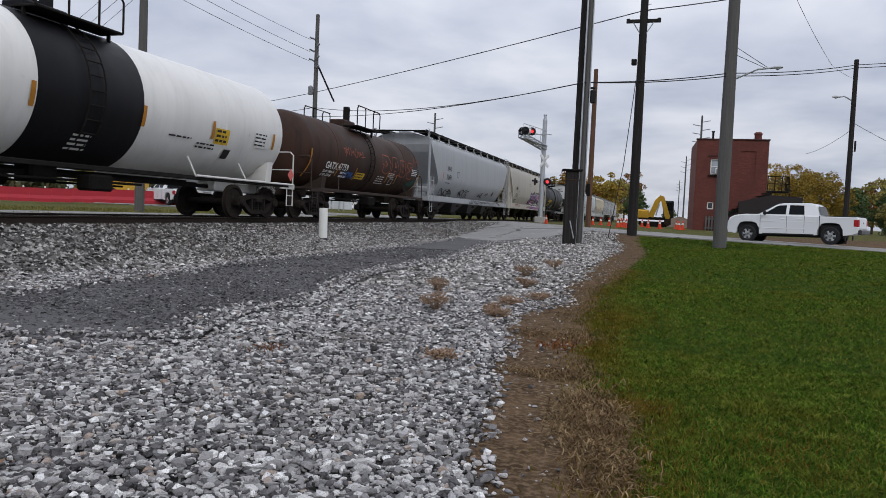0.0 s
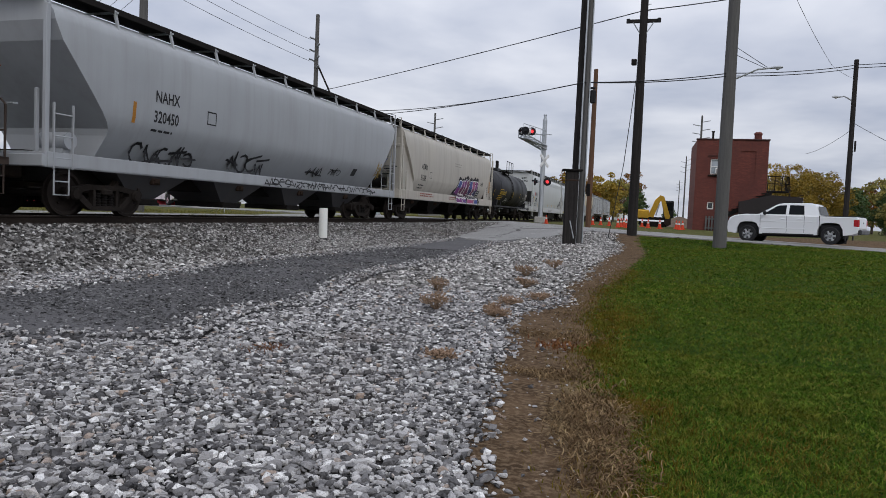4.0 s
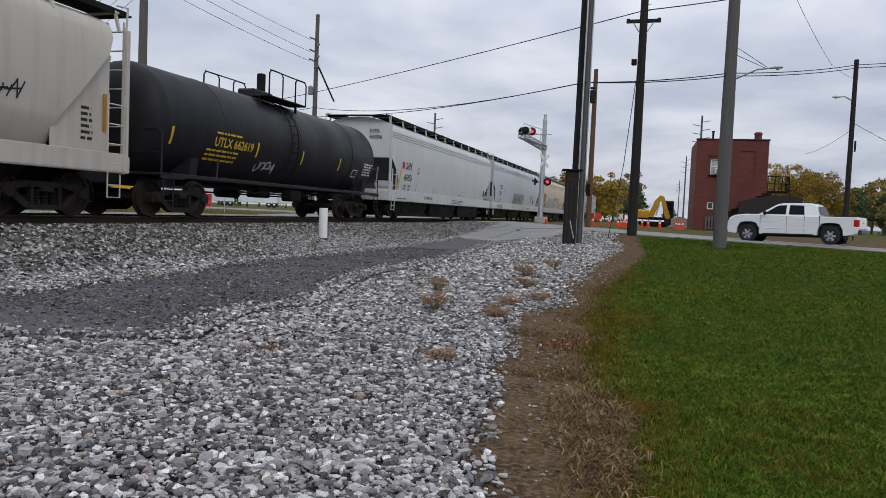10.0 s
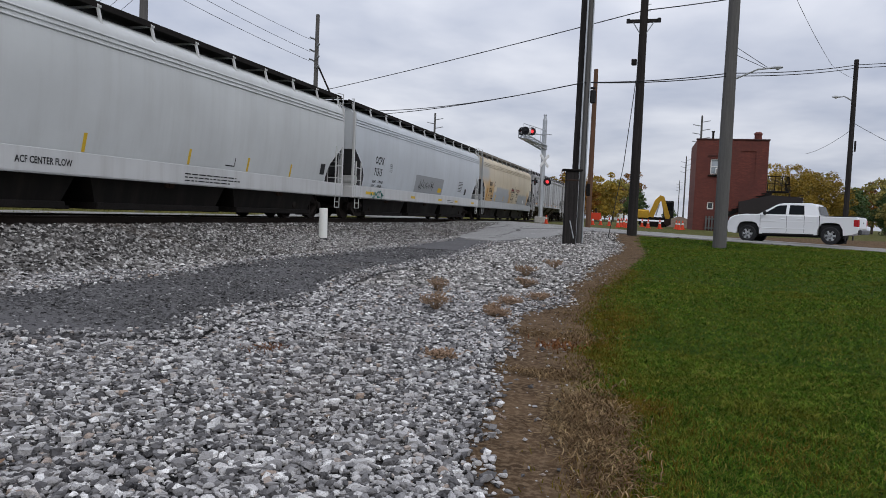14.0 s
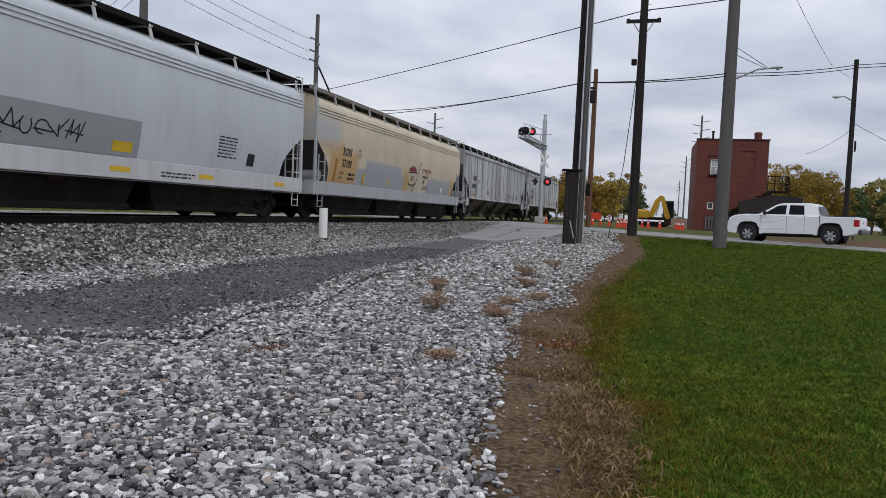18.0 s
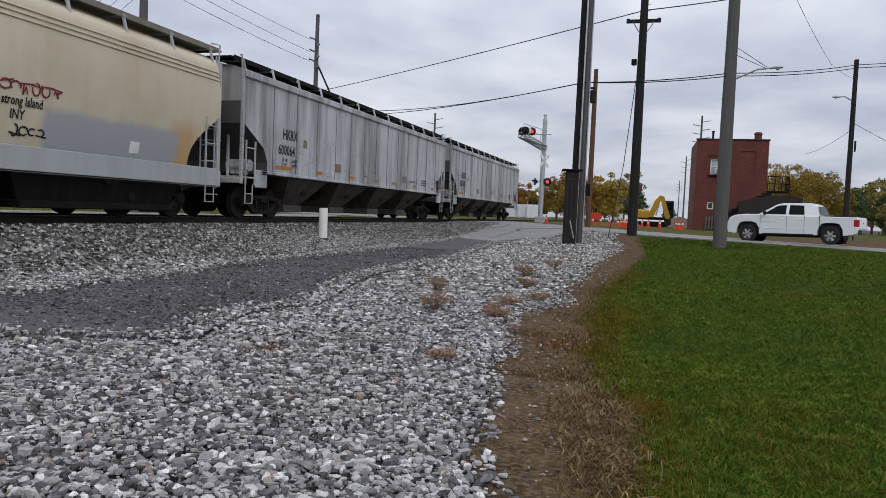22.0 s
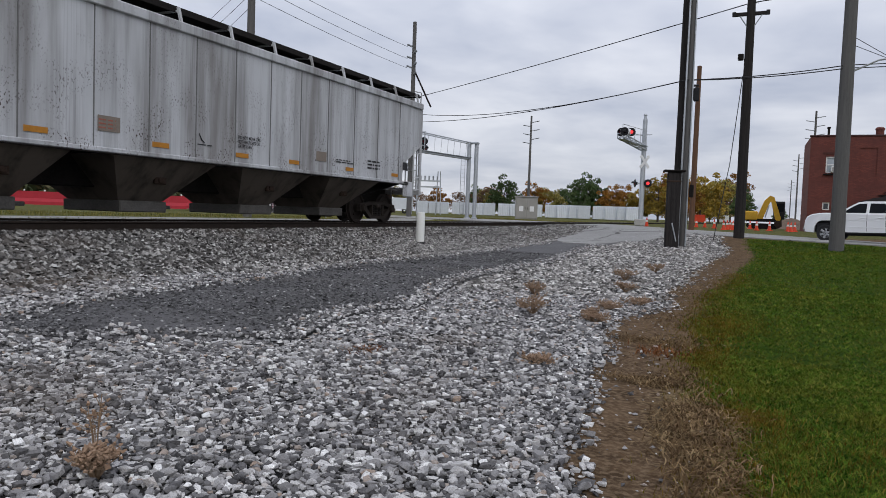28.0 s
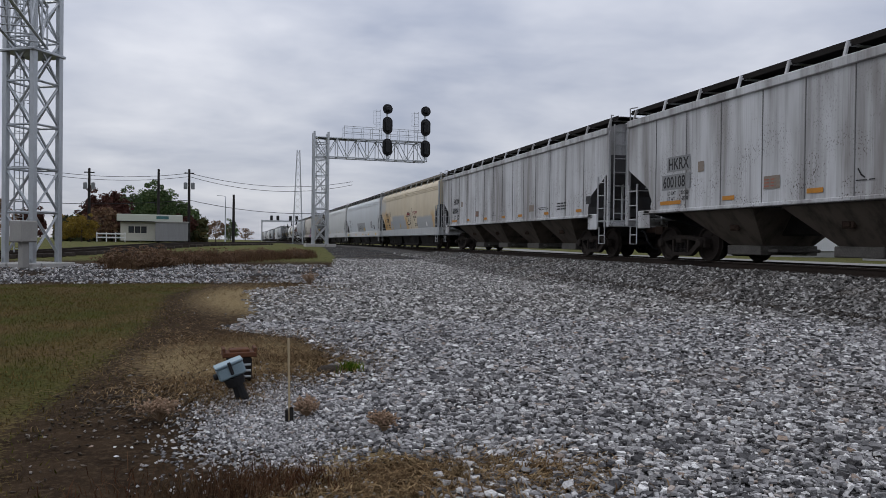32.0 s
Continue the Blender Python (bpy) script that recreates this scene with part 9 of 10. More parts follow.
house("white-sided house with a brown shingle roof", -30.5, -11.5, 8.5, 8, 3.4, 5.6, SIDING, SHINGLE, ((1.1, 2.0, 0.9, 2.6, "window"), (-2.4, -1.5, 1.3, 2.7, "window"), (3.0, 3.9, 0.5, 2.55, "door")))
house("pale grey-sided house with a dark door", -33.0, -24.5, 7.5, 8, 3.2, 5.4, SIDING_GREY, SHINGLE_GREY, ((-0.4, 0.55, 0.5, 2.6, "door"), (-2.6, -1.6, 1.2, 2.5, "window"), (2.0, 2.9, 1.2, 2.5, "window")))
house("white-sided house further along the street", -35.0, -39.5, 9, 8, 3.3, 5.5, SIDING, SHINGLE_GREY, ((-2.5, -1.5, 1.2, 2.5, "window"), (0.6, 1.5, 0.5, 2.6, "door"), (2.5, 3.5, 1.2, 2.5, "window")))
p = spot(63.5, 52)
t = thing("shed", "cream metal shed with a pale flat roof", "shed", at=pose(p.x, p.y, p.z, 0, 0, -25))
CREAM = surf("cream_shed_panel", (0.42, 0.40, 0.33), 0.7, 0, 0.1, 1.5)
part("wall", Shape().box((0, 0, 0.9), (3.2, 4.6, 1.8), 0.02), CREAM, t)
part("roof", Shape().box((0, 0, 1.88), (3.6, 5.0, 0.14), 0.03), surf("pale_shed_roof", (0.55, 0.55, 0.54), 0.5), t)
part("door", Shape().box((1.62, 0.4, 0.8), (0.05, 1.2, 1.6), 0.01), SIDING_GREY, t)
t = thing("shed", "grey board shed with a striped front", "shed", at=pose(*spot(96.0, 62), 0, 0, 5))
part("wall", Shape().box((0, 0, 1.0), (3, 3.2, 2.0), 0.02), surf("blue_grey_boards", (0.24, 0.26, 0.28), 0.8, 0, 0.25, 2, grain=(1, 1, 5)), t)
part("roof", Shape().plate([(-1.8, 2.0), (1.8, 2.0), (0, 2.9)], -1.7, 1.7), SHINGLE_GREY, t)
lone("retaining_wall", Shape().box((0, 0, 0.45), (0.4, 26, 1.5), 0.03), surf("stained_concrete_wall", (0.30, 0.295, 0.275), 0.9, 0, 0.25, 0.8, 0.3), "long low stained concrete wall beyond the street", "wall", at=pose(-54, 12.5, gz(-54, 12)))
lone("driveway", Shape().box((-26.2, 1.8, gz(-26, 1.8) - 0.02), (5.4, 3.6, 0.1), 0.02), CONCRETE, "pale concrete driveway from the street", "driveway", kind="structure")
# red car seen from behind, and a blue pickup
p = spot(99.6, 42)
t = thing("parked_car", "dark red sport utility car seen from behind", "car", "vehicles", at=pose(p.x, p.y, p.z + 0.06, 0, 0, 172))
RED_CAR = Nodes("dark_red_car_paint").done((0.15, 0.012, 0.02), 0.2, 0, spec=0.6)
part("body", Shape().plate([(-2.2, 0.35), (-2.28, 0.7), (-2.2, 1.0), (1.0, 0.98), (2.0, 0.85), (2.2, 0.6), (2.15, 0.35)], -0.9, 0.9, axis="y"), RED_CAR, t)
part("cabin", Shape().add([(x, s * w, z) for x, w, z in ((-2.15, 0.86, 0.98), (-1.85, 0.68, 1.62), (0.2, 0.68, 1.64), (1.0, 0.84, 0.98)) for s in (-1, 1)], [(0, 1, 3, 2), (2, 3, 5, 4), (4, 5, 7, 6), (0, 2, 4, 6), (1, 7, 5, 3)]), RED_CAR, t)
part("rear_window", Shape().add([(-2.13, -0.72, 1.08), (-2.13, 0.72, 1.08), (-1.90, 0.60, 1.54), (-1.90, -0.60, 1.54)], [(0, 1, 2, 3)], Matrix.Translation((-0.03, 0, 0.01))), CAR_GLASS, t)
for e in (1, -1):
    part("tail_light", Shape().box((-2.24, e * 0.75, 0.88), (0.08, 0.24, 0.16), 0.02), surf("red_tail_light", (0.38, 0.02, 0.025), 0.25), t)
    for x in (-1.4, 1.35):
        part("wheel", Shape().lathe([(0.18, -0.1), (0.34, -0.1), (0.34, 0.1), (0.18, 0.1)], 18, Matrix.Translation((x, e * 0.82, 0.34)) @ Matrix.Rotation(math.pi / 2, 4, "X"), False), BLACK, t)
part("plate", Shape().box((-2.27, 0, 0.78), (0.03, 0.5, 0.16), 0.005), WHITE_FRAME, t)
part("bumper", Shape().box((-2.22, 0, 0.48), (0.18, 1.7, 0.22), 0.04), BLACK, t)
p = spot(90.3, 46)
pickup("pickup_truck", "dark blue pickup truck parked on a driveway", pose(p.x, p.y, p.z + 0.06, 0, 0, 100), Nodes("dark_blue_car_paint").done((0.012, 0.022, 0.045), 0.25, 0, spec=0.6), CAR_GLASS)
p = spot(37.6, 62)
pickup("pickup_truck", "white pickup truck parked beyond the tracks", pose(p.x, p.y, p.z + 0.1, 0, 0, 150), TRUCK_WHITE, CAR_GLASS)

# mailbox and a blue-grey bin by the white house
p = spot(116.5, 27.5)
t = thing("mailbox", "black mailbox on a pale post", "mailbox", at=pose(p.x, p.y, p.z))
part("post", Shape().box((0, 0, 0.5), (0.09, 0.09, 1.0), 0.01), POLE_GREY, t)
part("box", Shape().box((0, 0, 1.08), (0.22, 0.5, 0.24), 0.06), BLACK, t)

# white containers, trailers and fence along the far side of the works
PANEL_W = surf("white_container_panel", (0.60, 0.63, 0.66), 0.55, 0, 0.12, 0.7, vary=0.12)
RIB_W = surf("white_container_rib", (0.50, 0.53, 0.56), 0.6, 0, 0.1, 1)
c0 = None
for k in range(19):
    az = 9.6 + k * 0.92 + (0.25 if k % 4 == 0 else 0)
    p = spot(az, 128 + 0.9 * k)
    at = pose(p.x, p.y, p.z + 0.1, 0, 0, az + random.uniform(-3, 3))
    if c0 is None:
        c0 = thing("container", "white steel container in a long row", "container", "row of white containers", at=at)
        part("body", Shape().box((0, 0, 1.25), (2.2, 2.4, 2.3), 0.03), PANEL_W, c0)
        for i in range(7):
            part("rib", Shape().box((-0.95 + i * 0.32, -1.215, 1.25), (0.06, 0.04, 2.1), 0.01), RIB_W, c0)
    else:
        copy_thing(c0, at)
for az, d in ((28.4, 128), (31.3, 126), (34.6, 122)):
    p = spot(az, d)
    t = thing("semi_trailer", "long white semi-trailer parked in a field", "trailer", "white semi-trailers", at=pose(p.x, p.y, p.z, 0, 0, az + 4))
    part("box", Shape().box((0, 0, 1.75), (6.3, 2.5, 2.0), 0.05), PANEL_W, t)
    part("landing_leg", Shape().box((-1.8, -0.8, 0.4), (0.2, 0.2, 0.8)), BLACK, t)
    for x in (1.7, 2.6):
        part("wheel", Shape().lathe([(0.2, -0.12), (0.48, -0.12), (0.48, 0.12), (0.2, 0.12)], 16, Matrix.Translation((x, -1.05, 0.48)) @ Matrix.Rotation(math.pi / 2, 4, "X"), False), BLACK, t)
# far electrical switchyard frame
p = spot(25.9, 120)
t = thing("switchyard_frame", "far steel switchyard frame with insulators", "switchyard", at=pose(p.x, p.y, p.z, 0, 0, 26))
for x in (-2.0, 2.0):
    for e in (-0.4, 0.4):
        part("leg", Shape().rod((x + e, 0, 0), (x + e * 0.5, 0, 7.2), 0.09, n=5), GALV, t)
for z in (4.6, 5.6):
    part("beam", Shape().box((0, 0, z), (4.6, 0.3, 0.25)), GALV, t)
for k in range(6):
    part("insulator", Shape().rod((-1.7 + k * 0.68, 0, 5.7), (-1.7 + k * 0.68, 0, 6.4), 0.12, n=6), PORCELAIN, t)

# cream office with its shed, beyond the second track
p = spot(-173.6, 95)
t = thing("office", "low cream office with a flat roof and dark windows", "building", at=pose(p.x, p.y, p.z + 0.2, 0, 0, 6.4))
CREAM_W = surf("cream_office_wall", (0.50, 0.49, 0.42), 0.7, 0, 0.08, 1)
part("wall", Shape().box((0, -2.5, 1.15), (6.6, 5, 2.3), 0.02), CREAM_W, t)
part("roof", Shape().box((0, -2.4, 2.75), (7.4, 6.2, 0.9), 0.05), surf("pale_green_fascia", (0.45, 0.47, 0.40), 0.6, 0, 0.06, 1), t)
part("roof_edge", Shape().box((0, -2.4, 2.33), (7.5, 6.3, 0.08), 0.02), STEEL_DARK, t)
for x in (1.55, 0.85, 0.15):
    w = part("window", Shape().box((x + 0.55, 0.02, 1.35), (0.62, 0.06, 0.8)), GLASS, t, "dark office window")
part("door", Shape().box((-1.5, 0.02, 1.0), (0.9, 0.06, 1.9)), WHITE_FRAME, t)
part("sign_bar", Shape().box((-1.4, 0.72, 2.85), (1.4, 0.05, 0.35)), surf("teal_sign_bar", (0.05, 0.13, 0.13), 0.5), t, "plain dark sign panel")
p = spot(-175.1, 92)
t = thing("shed", "grey metal shed beside the office", "shed", at=pose(p.x, p.y, p.z + 0.2, 0, 0, 5))
part("wall", Shape().box((0, 0, 1.1), (3.6, 3, 2.2), 0.03), surf("grey_metal_shed", (0.22, 0.22, 0.225), 0.6, 0.2, 0.15, 1, grain=(5, 5, 0.3)), t)
part("roof", Shape().box((0, 0, 2.25), (3.8, 3.2, 0.12), 0.02), CAB, t)
p = spot(-171.0, 84)
t = thing("rail_fence", "short white wooden rail fence", "fence", at=pose(p.x, p.y, p.z + 0.1, 0, 0, 8))
for k in range(4):
    part("post", Shape().box((-1.35 + k * 0.9, 0, 0.5), (0.1, 0.1, 1.0), 0.01), WHITE_FRAME, t)
for z in (0.45, 0.85):
    part("rail", Shape().box((0, -0.06, z), (2.9, 0.04, 0.14), 0.01), WHITE_FRAME, t)

# second track, curving away behind the tower
second = thing("railway_track", "rusty second track curving away past the lattice tower", "railway track", kind="structure")
curve = [(-8.6, -150), (-7.3, -110), (-4.6, -84), (0.2, -66), (3.8, -54), (6.6, -42.5), (8.4, -37.3), (10.8, -34.0), (15, -31), (24, -28.2), (40, -26), (70, -25)]
cpts = []
for (a, b), (c, d) in zip(curve, curve[1:]):
    for k in range(8):
        cpts.append(Vector((a + (c - a) * k / 8, b + (d - b) * k / 8, 0)))
for sd in (1, -1):
    pts = []
    for i, q in enumerate(cpts):
        dr = (cpts[min(i + 1, len(cpts) - 1)] - cpts[max(i - 1, 0)]).normalized()
        o = q + Vector((dr.y, -dr.x, 0)) * 0.75 * sd
        pts.append((o.x, o.y, gz(o.x, o.y) + 0.22))
    part("rail", Shape().pipe(pts, 0.07, 4), RAIL, second)
dist = 0
for i in range(len(cpts) - 1):
    seg = cpts[i + 1] - cpts[i]
    for k in range(max(1, int(seg.length / 0.8))):
        q = cpts[i] + seg * (k / max(1, int(seg.length / 0.8)))
        if -75 < q.y and q.x < 45:
            part("tie", tie_mesh, None, second, at=pose(q.x, q.y, gz(q.x, q.y) + 0.07, 0, 0, math.degrees(math.atan2(seg.y, seg.x)) - 90))

# ---------------------------------------------------------------- plants
def leaf_mat(name, cols, vary=0.35):
    n = Nodes(name)
    tone = n.ramp(n.island(), [(i / (len(cols) - 1), c) for i, c in enumerate(cols)])
    big = n.noise(0.35, detail=2)
    v = n.t.nodes.new("ShaderNodeHueSaturation")
    n.link(n.math("MULTIPLY", n.range(big, 0.3, 0.7, 0.65, 1.2), n.range(n.random(), 0, 1, 0.8, 1.2)), v.inputs["Value"])
    n.link(tone, v.inputs["Color"])
    return n.done(v.outputs[0], 0.8, 0, spec=0.2)


LEAVES = {
    "orange": leaf_mat("orange_autumn_leaves", [(0.17, 0.065, 0.012), (0.29, 0.125, 0.02), (0.20, 0.12, 0.025)]),
    "yellow": leaf_mat("yellow_autumn_leaves", [(0.20, 0.125, 0.016), (0.32, 0.21, 0.03), (0.15, 0.125, 0.03)]),
    "green": leaf_mat("dark_green_leaves", [(0.04, 0.07, 0.025), (0.07, 0.115, 0.04), (0.10, 0.13, 0.045)]),
    "olive": leaf_mat("olive_autumn_leaves", [(0.22, 0.19, 0.05), (0.33, 0.27, 0.07), (0.14, 0.14, 0.05)]),
    "maroon": leaf_mat("maroon_leaves", [(0.045, 0.018, 0.015), (0.085, 0.03, 0.02), (0.06, 0.03, 0.02)]),
    "brown": leaf_mat("brown_dry_leaves", [(0.15, 0.085, 0.05), (0.22, 0.13, 0.075), (0.12, 0.075, 0.045)]),
}
BARK = surf("grey_brown_bark", (0.085, 0.068, 0.055), 0.95, 0, 0.35, 3, 0.5, grain=(6, 6, 0.6))


def crown_mesh(name, h, spread_, base, clumps, per, size, material, seed, droop=0.0):
    """Leaves in uneven clumps; gaps between them show the sky."""
    r = np.random.default_rng(seed)
    c = r.normal(0, 1, (clumps, 3))
    c /= np.linalg.norm(c, axis=1)[:, None]
    c *= (r.uniform(0.25, 1.0, clumps) ** 0.5)[:, None]
    c *= (1 + 0.35 * np.sin(c[:, :1] * 4 + seed) * np.cos(c[:, 1:2] * 3))
    c = c * np.array([spread_, spread_, (h - base) / 2]) + np.array([0, 0, (h + base) / 2])
    rad = r.uniform(0.12, 0.30, clumps) * spread_
    k = clumps * per
    q = r.normal(0, 1, (k, 3))
    q /= np.linalg.norm(q, axis=1)[:, None]
    q *= (r.uniform(0.2, 1.0, k) ** 0.4)[:, None] * np.repeat(rad, per)[:, None]
    q[:, 2] *= 0.75
    pos = np.repeat(c, per, axis=0) + q
    a, b = r.normal(0, 1, (k, 3)), r.normal(0, 1, (k, 3))
    a /= np.linalg.norm(a, axis=1)[:, None]
    b -= a * (a * b).sum(1)[:, None]
    b /= np.linalg.norm(b, axis=1)[:, None]
    s = r.uniform(0.6, 1.3, k)[:, None] * size
    co = np.stack([pos - a * s, pos - b * s * 0.6, pos + a * s, pos + b * s * 0.6], axis=1).reshape(-1, 3)
    return raw_mesh(name, co, np.arange(4 * k).reshape(k, 4), material)


def tree(kind, h, spread_, label, seed, base=None, clumps=78, per=84, size=0.19, bare=False):
    t = thing("tree", label, "tree", "trees in the background")
    base = h * 0.12 if base is None else base
    tr = Shape()
    pts = [Vector((0.12 * noise.noise((i, seed, 0)) * h * 0.2, 0.12 * noise.noise((i, seed, 9)) * h * 0.2, h * 0.75 * i / 5 - 0.2)) for i in range(6)]
    for i in range(5):
        tr.rod(pts[i], pts[i + 1], h * 0.028 * (1 - i / 6), h * 0.028 * (1 - (i + 1) / 6), n=8)
    part("trunk", tr, BARK, t, smooth=50)
    r = random.Random(seed)
    for k in range(7):
        i = r.randint(1, 4)
        a = r.uniform(0, 6.28)
        e = pts[i] + Vector((math.cos(a) * spread_ * 0.75, math.sin(a) * spread_ * 0.75, h * r.uniform(0.12, 0.3)))
        m = pts[i].lerp(e, 0.5) + Vector((0, 0, h * 0.05))
        part("limb", Shape().rod(pts[i], m, h * 0.010, h * 0.007, n=6).rod(m, e, h * 0.007, h * 0.003, n=6), BARK, t)
    part("crown", crown_mesh("crown", h, spread_, base, clumps, per, size, LEAVES[kind], seed), None, t, "uneven leafy crown")
    return t


def plant(src, az, d, k=1.0, spin=None):
    """Copy of a tree at a bearing and distance, scaled."""
    p = spot(az, d)
    src.scale = (k, k, k)
    c = copy_thing(src, pose(p.x, p.y, p.z - 0.1, 0, 0, random.uniform(0, 360) if spin is None else spin))
    src.scale = (1, 1, 1)
    return c


SPECIES = [tree("orange", 8.5, 3.6, "orange autumn tree at the edge of the works", 3), tree("yellow", 8.0, 3.8, "golden yellow autumn tree in the distance", 5), tree("green", 8.5, 3.8, "dark green broadleaf tree in the distance", 8), tree("olive", 7.5, 3.6, "olive-yellow tree thinning in autumn", 11), tree("maroon", 7.5, 3.4, "dark maroon-leaved tree near the office", 13), tree("brown", 7.0, 3.2, "brown-leaved tree losing its leaves", 17, per=26), tree("yellow", 6.6, 2.6, "yellowing willow thicket beside the brick tower", 23, base=0.4, clumps=90, per=110, size=0.085)]
ORANGE, GOLD, GREEN, OLIVE, MAROON, BROWN, THICKET = range(7)
home = [(5.9, 190, 1.5), (4.3, 250, 2.0), (13.5, 152, 1.05), (-14.6, 110, 0.7), (-170.74, 112, 0.95), (21, 165, 0.9), (-8.6, 75, 1.0)]
for src, (az, d, k) in zip(SPECIES, home):
    p = spot(az, d)
    src.matrix_basis = pose(p.x, p.y, p.z - 0.1) @ Matrix.Diagonal((k, k, k, 1))
more = [(ORANGE, 7.2, 160, 1.15), (GOLD, 8.0, 150, 1.15), (BROWN, 3.2, 330, 2.5), (ORANGE, 2.9, 360, 2.6), (GREEN, 2.0, 150, 0.75), (GREEN, -0.4, 190, 0.5), (GOLD, 5.0, 220, 1.8), (ORANGE, 6.5, 175, 1.3), (OLIVE, 3.7, 290, 2.2),
        (THICKET, -10.0, 77, 1.0), (THICKET, -11.2, 79, 0.8), (THICKET, -7.2, 80, 0.95), (OLIVE, -9.4, 84, 0.85), (ORANGE, -13.8, 120, 0.85), (GREEN, -12.8, 105, 0.6), (GREEN, -14.9, 96, 0.6), (OLIVE, -15.8, 70, 0.5), (GREEN, -12.3, 92, 0.55),
        (GREEN, 12.8, 156, 0.9), (ORANGE, 11.6, 150, 0.8), (ORANGE, 10.6, 160, 0.85), (GOLD, 9.4, 155, 0.8), (GREEN, 14.9, 165, 0.8), (OLIVE, 16.4, 160, 0.9), (ORANGE, 17.2, 158, 0.85), (GREEN, 19.8, 160, 0.95), (OLIVE, 20.8, 165, 0.85), (GREEN, 22.0, 170, 0.75), (BROWN, 23.4, 165, 0.8), (ORANGE, 25.0, 165, 0.7), (BROWN, 26.6, 160, 0.75), (OLIVE, 28.4, 160, 0.8), (BROWN, 29.8, 155, 0.85), (ORANGE, 31.2, 155, 0.85), (GREEN, 32.6, 160, 0.9), (GREEN, 34.2, 150, 0.8), (OLIVE, 36.0, 150, 0.85), (ORANGE, 38.0, 150, 0.7), (GREEN, 40.2, 145, 0.85), (OLIVE, 43, 140, 0.8), (BROWN, 46, 140, 0.8), (GREEN, 49, 135, 0.9), (GREEN, 52.5, 130, 0.85), (OLIVE, 56, 130, 0.8), (GREEN, 60, 125, 0.9), (OLIVE, 64, 120, 0.85), (GREEN, 67.5, 118, 0.9), (GREEN, 71, 116, 0.95), (BROWN, 75, 112, 0.9), (GREEN, 79, 110, 0.95), (GREEN, 83, 108, 0.9), (OLIVE, 87, 105, 0.95), (GREEN, 91, 92, 0.95), (GREEN, 95, 90, 1.0), (OLIVE, 99.5, 88, 0.9), (GREEN, 104, 85, 1.0), (GREEN, 110, 80, 1.0), (OLIVE, 116, 78, 0.9), (GREEN, 123, 75, 1.0), (BROWN, 131, 75, 0.9), (GREEN, 139, 78, 1.0), (OLIVE, 147, 85, 0.9), (GREEN, 154, 100, 0.9), (GREEN, 161, 120, 0.9),
        (GREEN, -172.2, 125, 0.9), (GREEN, -175.3, 116, 0.75), (MAROON, -176.0, 112, 0.55), (GREEN, -174.1, 112, 0.9), (MAROON, -171.2, 108, 0.75), (BROWN, -170.3, 104, 0.7), (MAROON, -170.0, 118, 0.8), (MAROON, -171.6, 120, 0.7), (GREEN, -173.7, 118, 0.95), (GREEN, -174.6, 122, 0.85), (MAROON, -175.7, 118, 0.7), (GREEN, -176.4, 125, 0.65), (BROWN, -177.2, 130, 0.6), (BROWN, -178.2, 150, 0.65), (GREEN, -179.3, 190, 0.6), (BROWN, 179.6, 220, 0.6), (GOLD, -169.1, 92, 0.42), (GOLD, -168.4, 95, 0.4), (MAROON, -166.0, 110, 0.6), (BROWN, -164.0, 105, 0.8), (GREEN, -161, 110, 0.9)]
for kind, az, d, k in more:
    plant(SPECIES[kind], az, d, k)

# unbroken line of far woods beyond the street
hz_ = np.random.default_rng(31)
az_ = np.radians(np.concatenate([hz_.uniform(36, 168, 46000), hz_.uniform(182.5, 192.5, 9000)]))
dd_ = hz_.uniform(112, 128, len(az_))
top_ = 3.2 + 1.6 * np.sin(az_ * 23) * np.cos(az_ * 41) + 0.8 * np.sin(az_ * 97)
pz_ = hz_.uniform(0, 1, len(az_)) ** 0.8 * top_ + 0.9
pos_ = np.stack([-np.sin(az_) * dd_, np.cos(az_) * dd_, pz_], axis=1)
u_, v_ = hz_.normal(0, 0.32, (len(az_), 3)), hz_.normal(0, 0.32, (len(az_), 3))
woods = raw_mesh("far_woods", np.stack([pos_ - u_, pos_ - v_, pos_ + u_, pos_ + v_], axis=1).reshape(-1, 3), np.arange(4 * len(az_)).reshape(-1, 4), leaf_mat("far_woods_leaves", [(0.035, 0.05, 0.02), (0.06, 0.07, 0.03), (0.10, 0.075, 0.03), (0.05, 0.055, 0.03)]))
tagged(new("far_woods", woods), "far dark line of hedge and woods", "woods", kind="stuff")

# shrubs by the street
for az, d, k, kind in ((77.5, 31, 0.14, GREEN), (79.0, 31.5, 0.12, GREEN), (112, 26.5, 0.12, GREEN), (131, 33, 0.14, GREEN)):
    plant(SPECIES[kind], az, d, k)


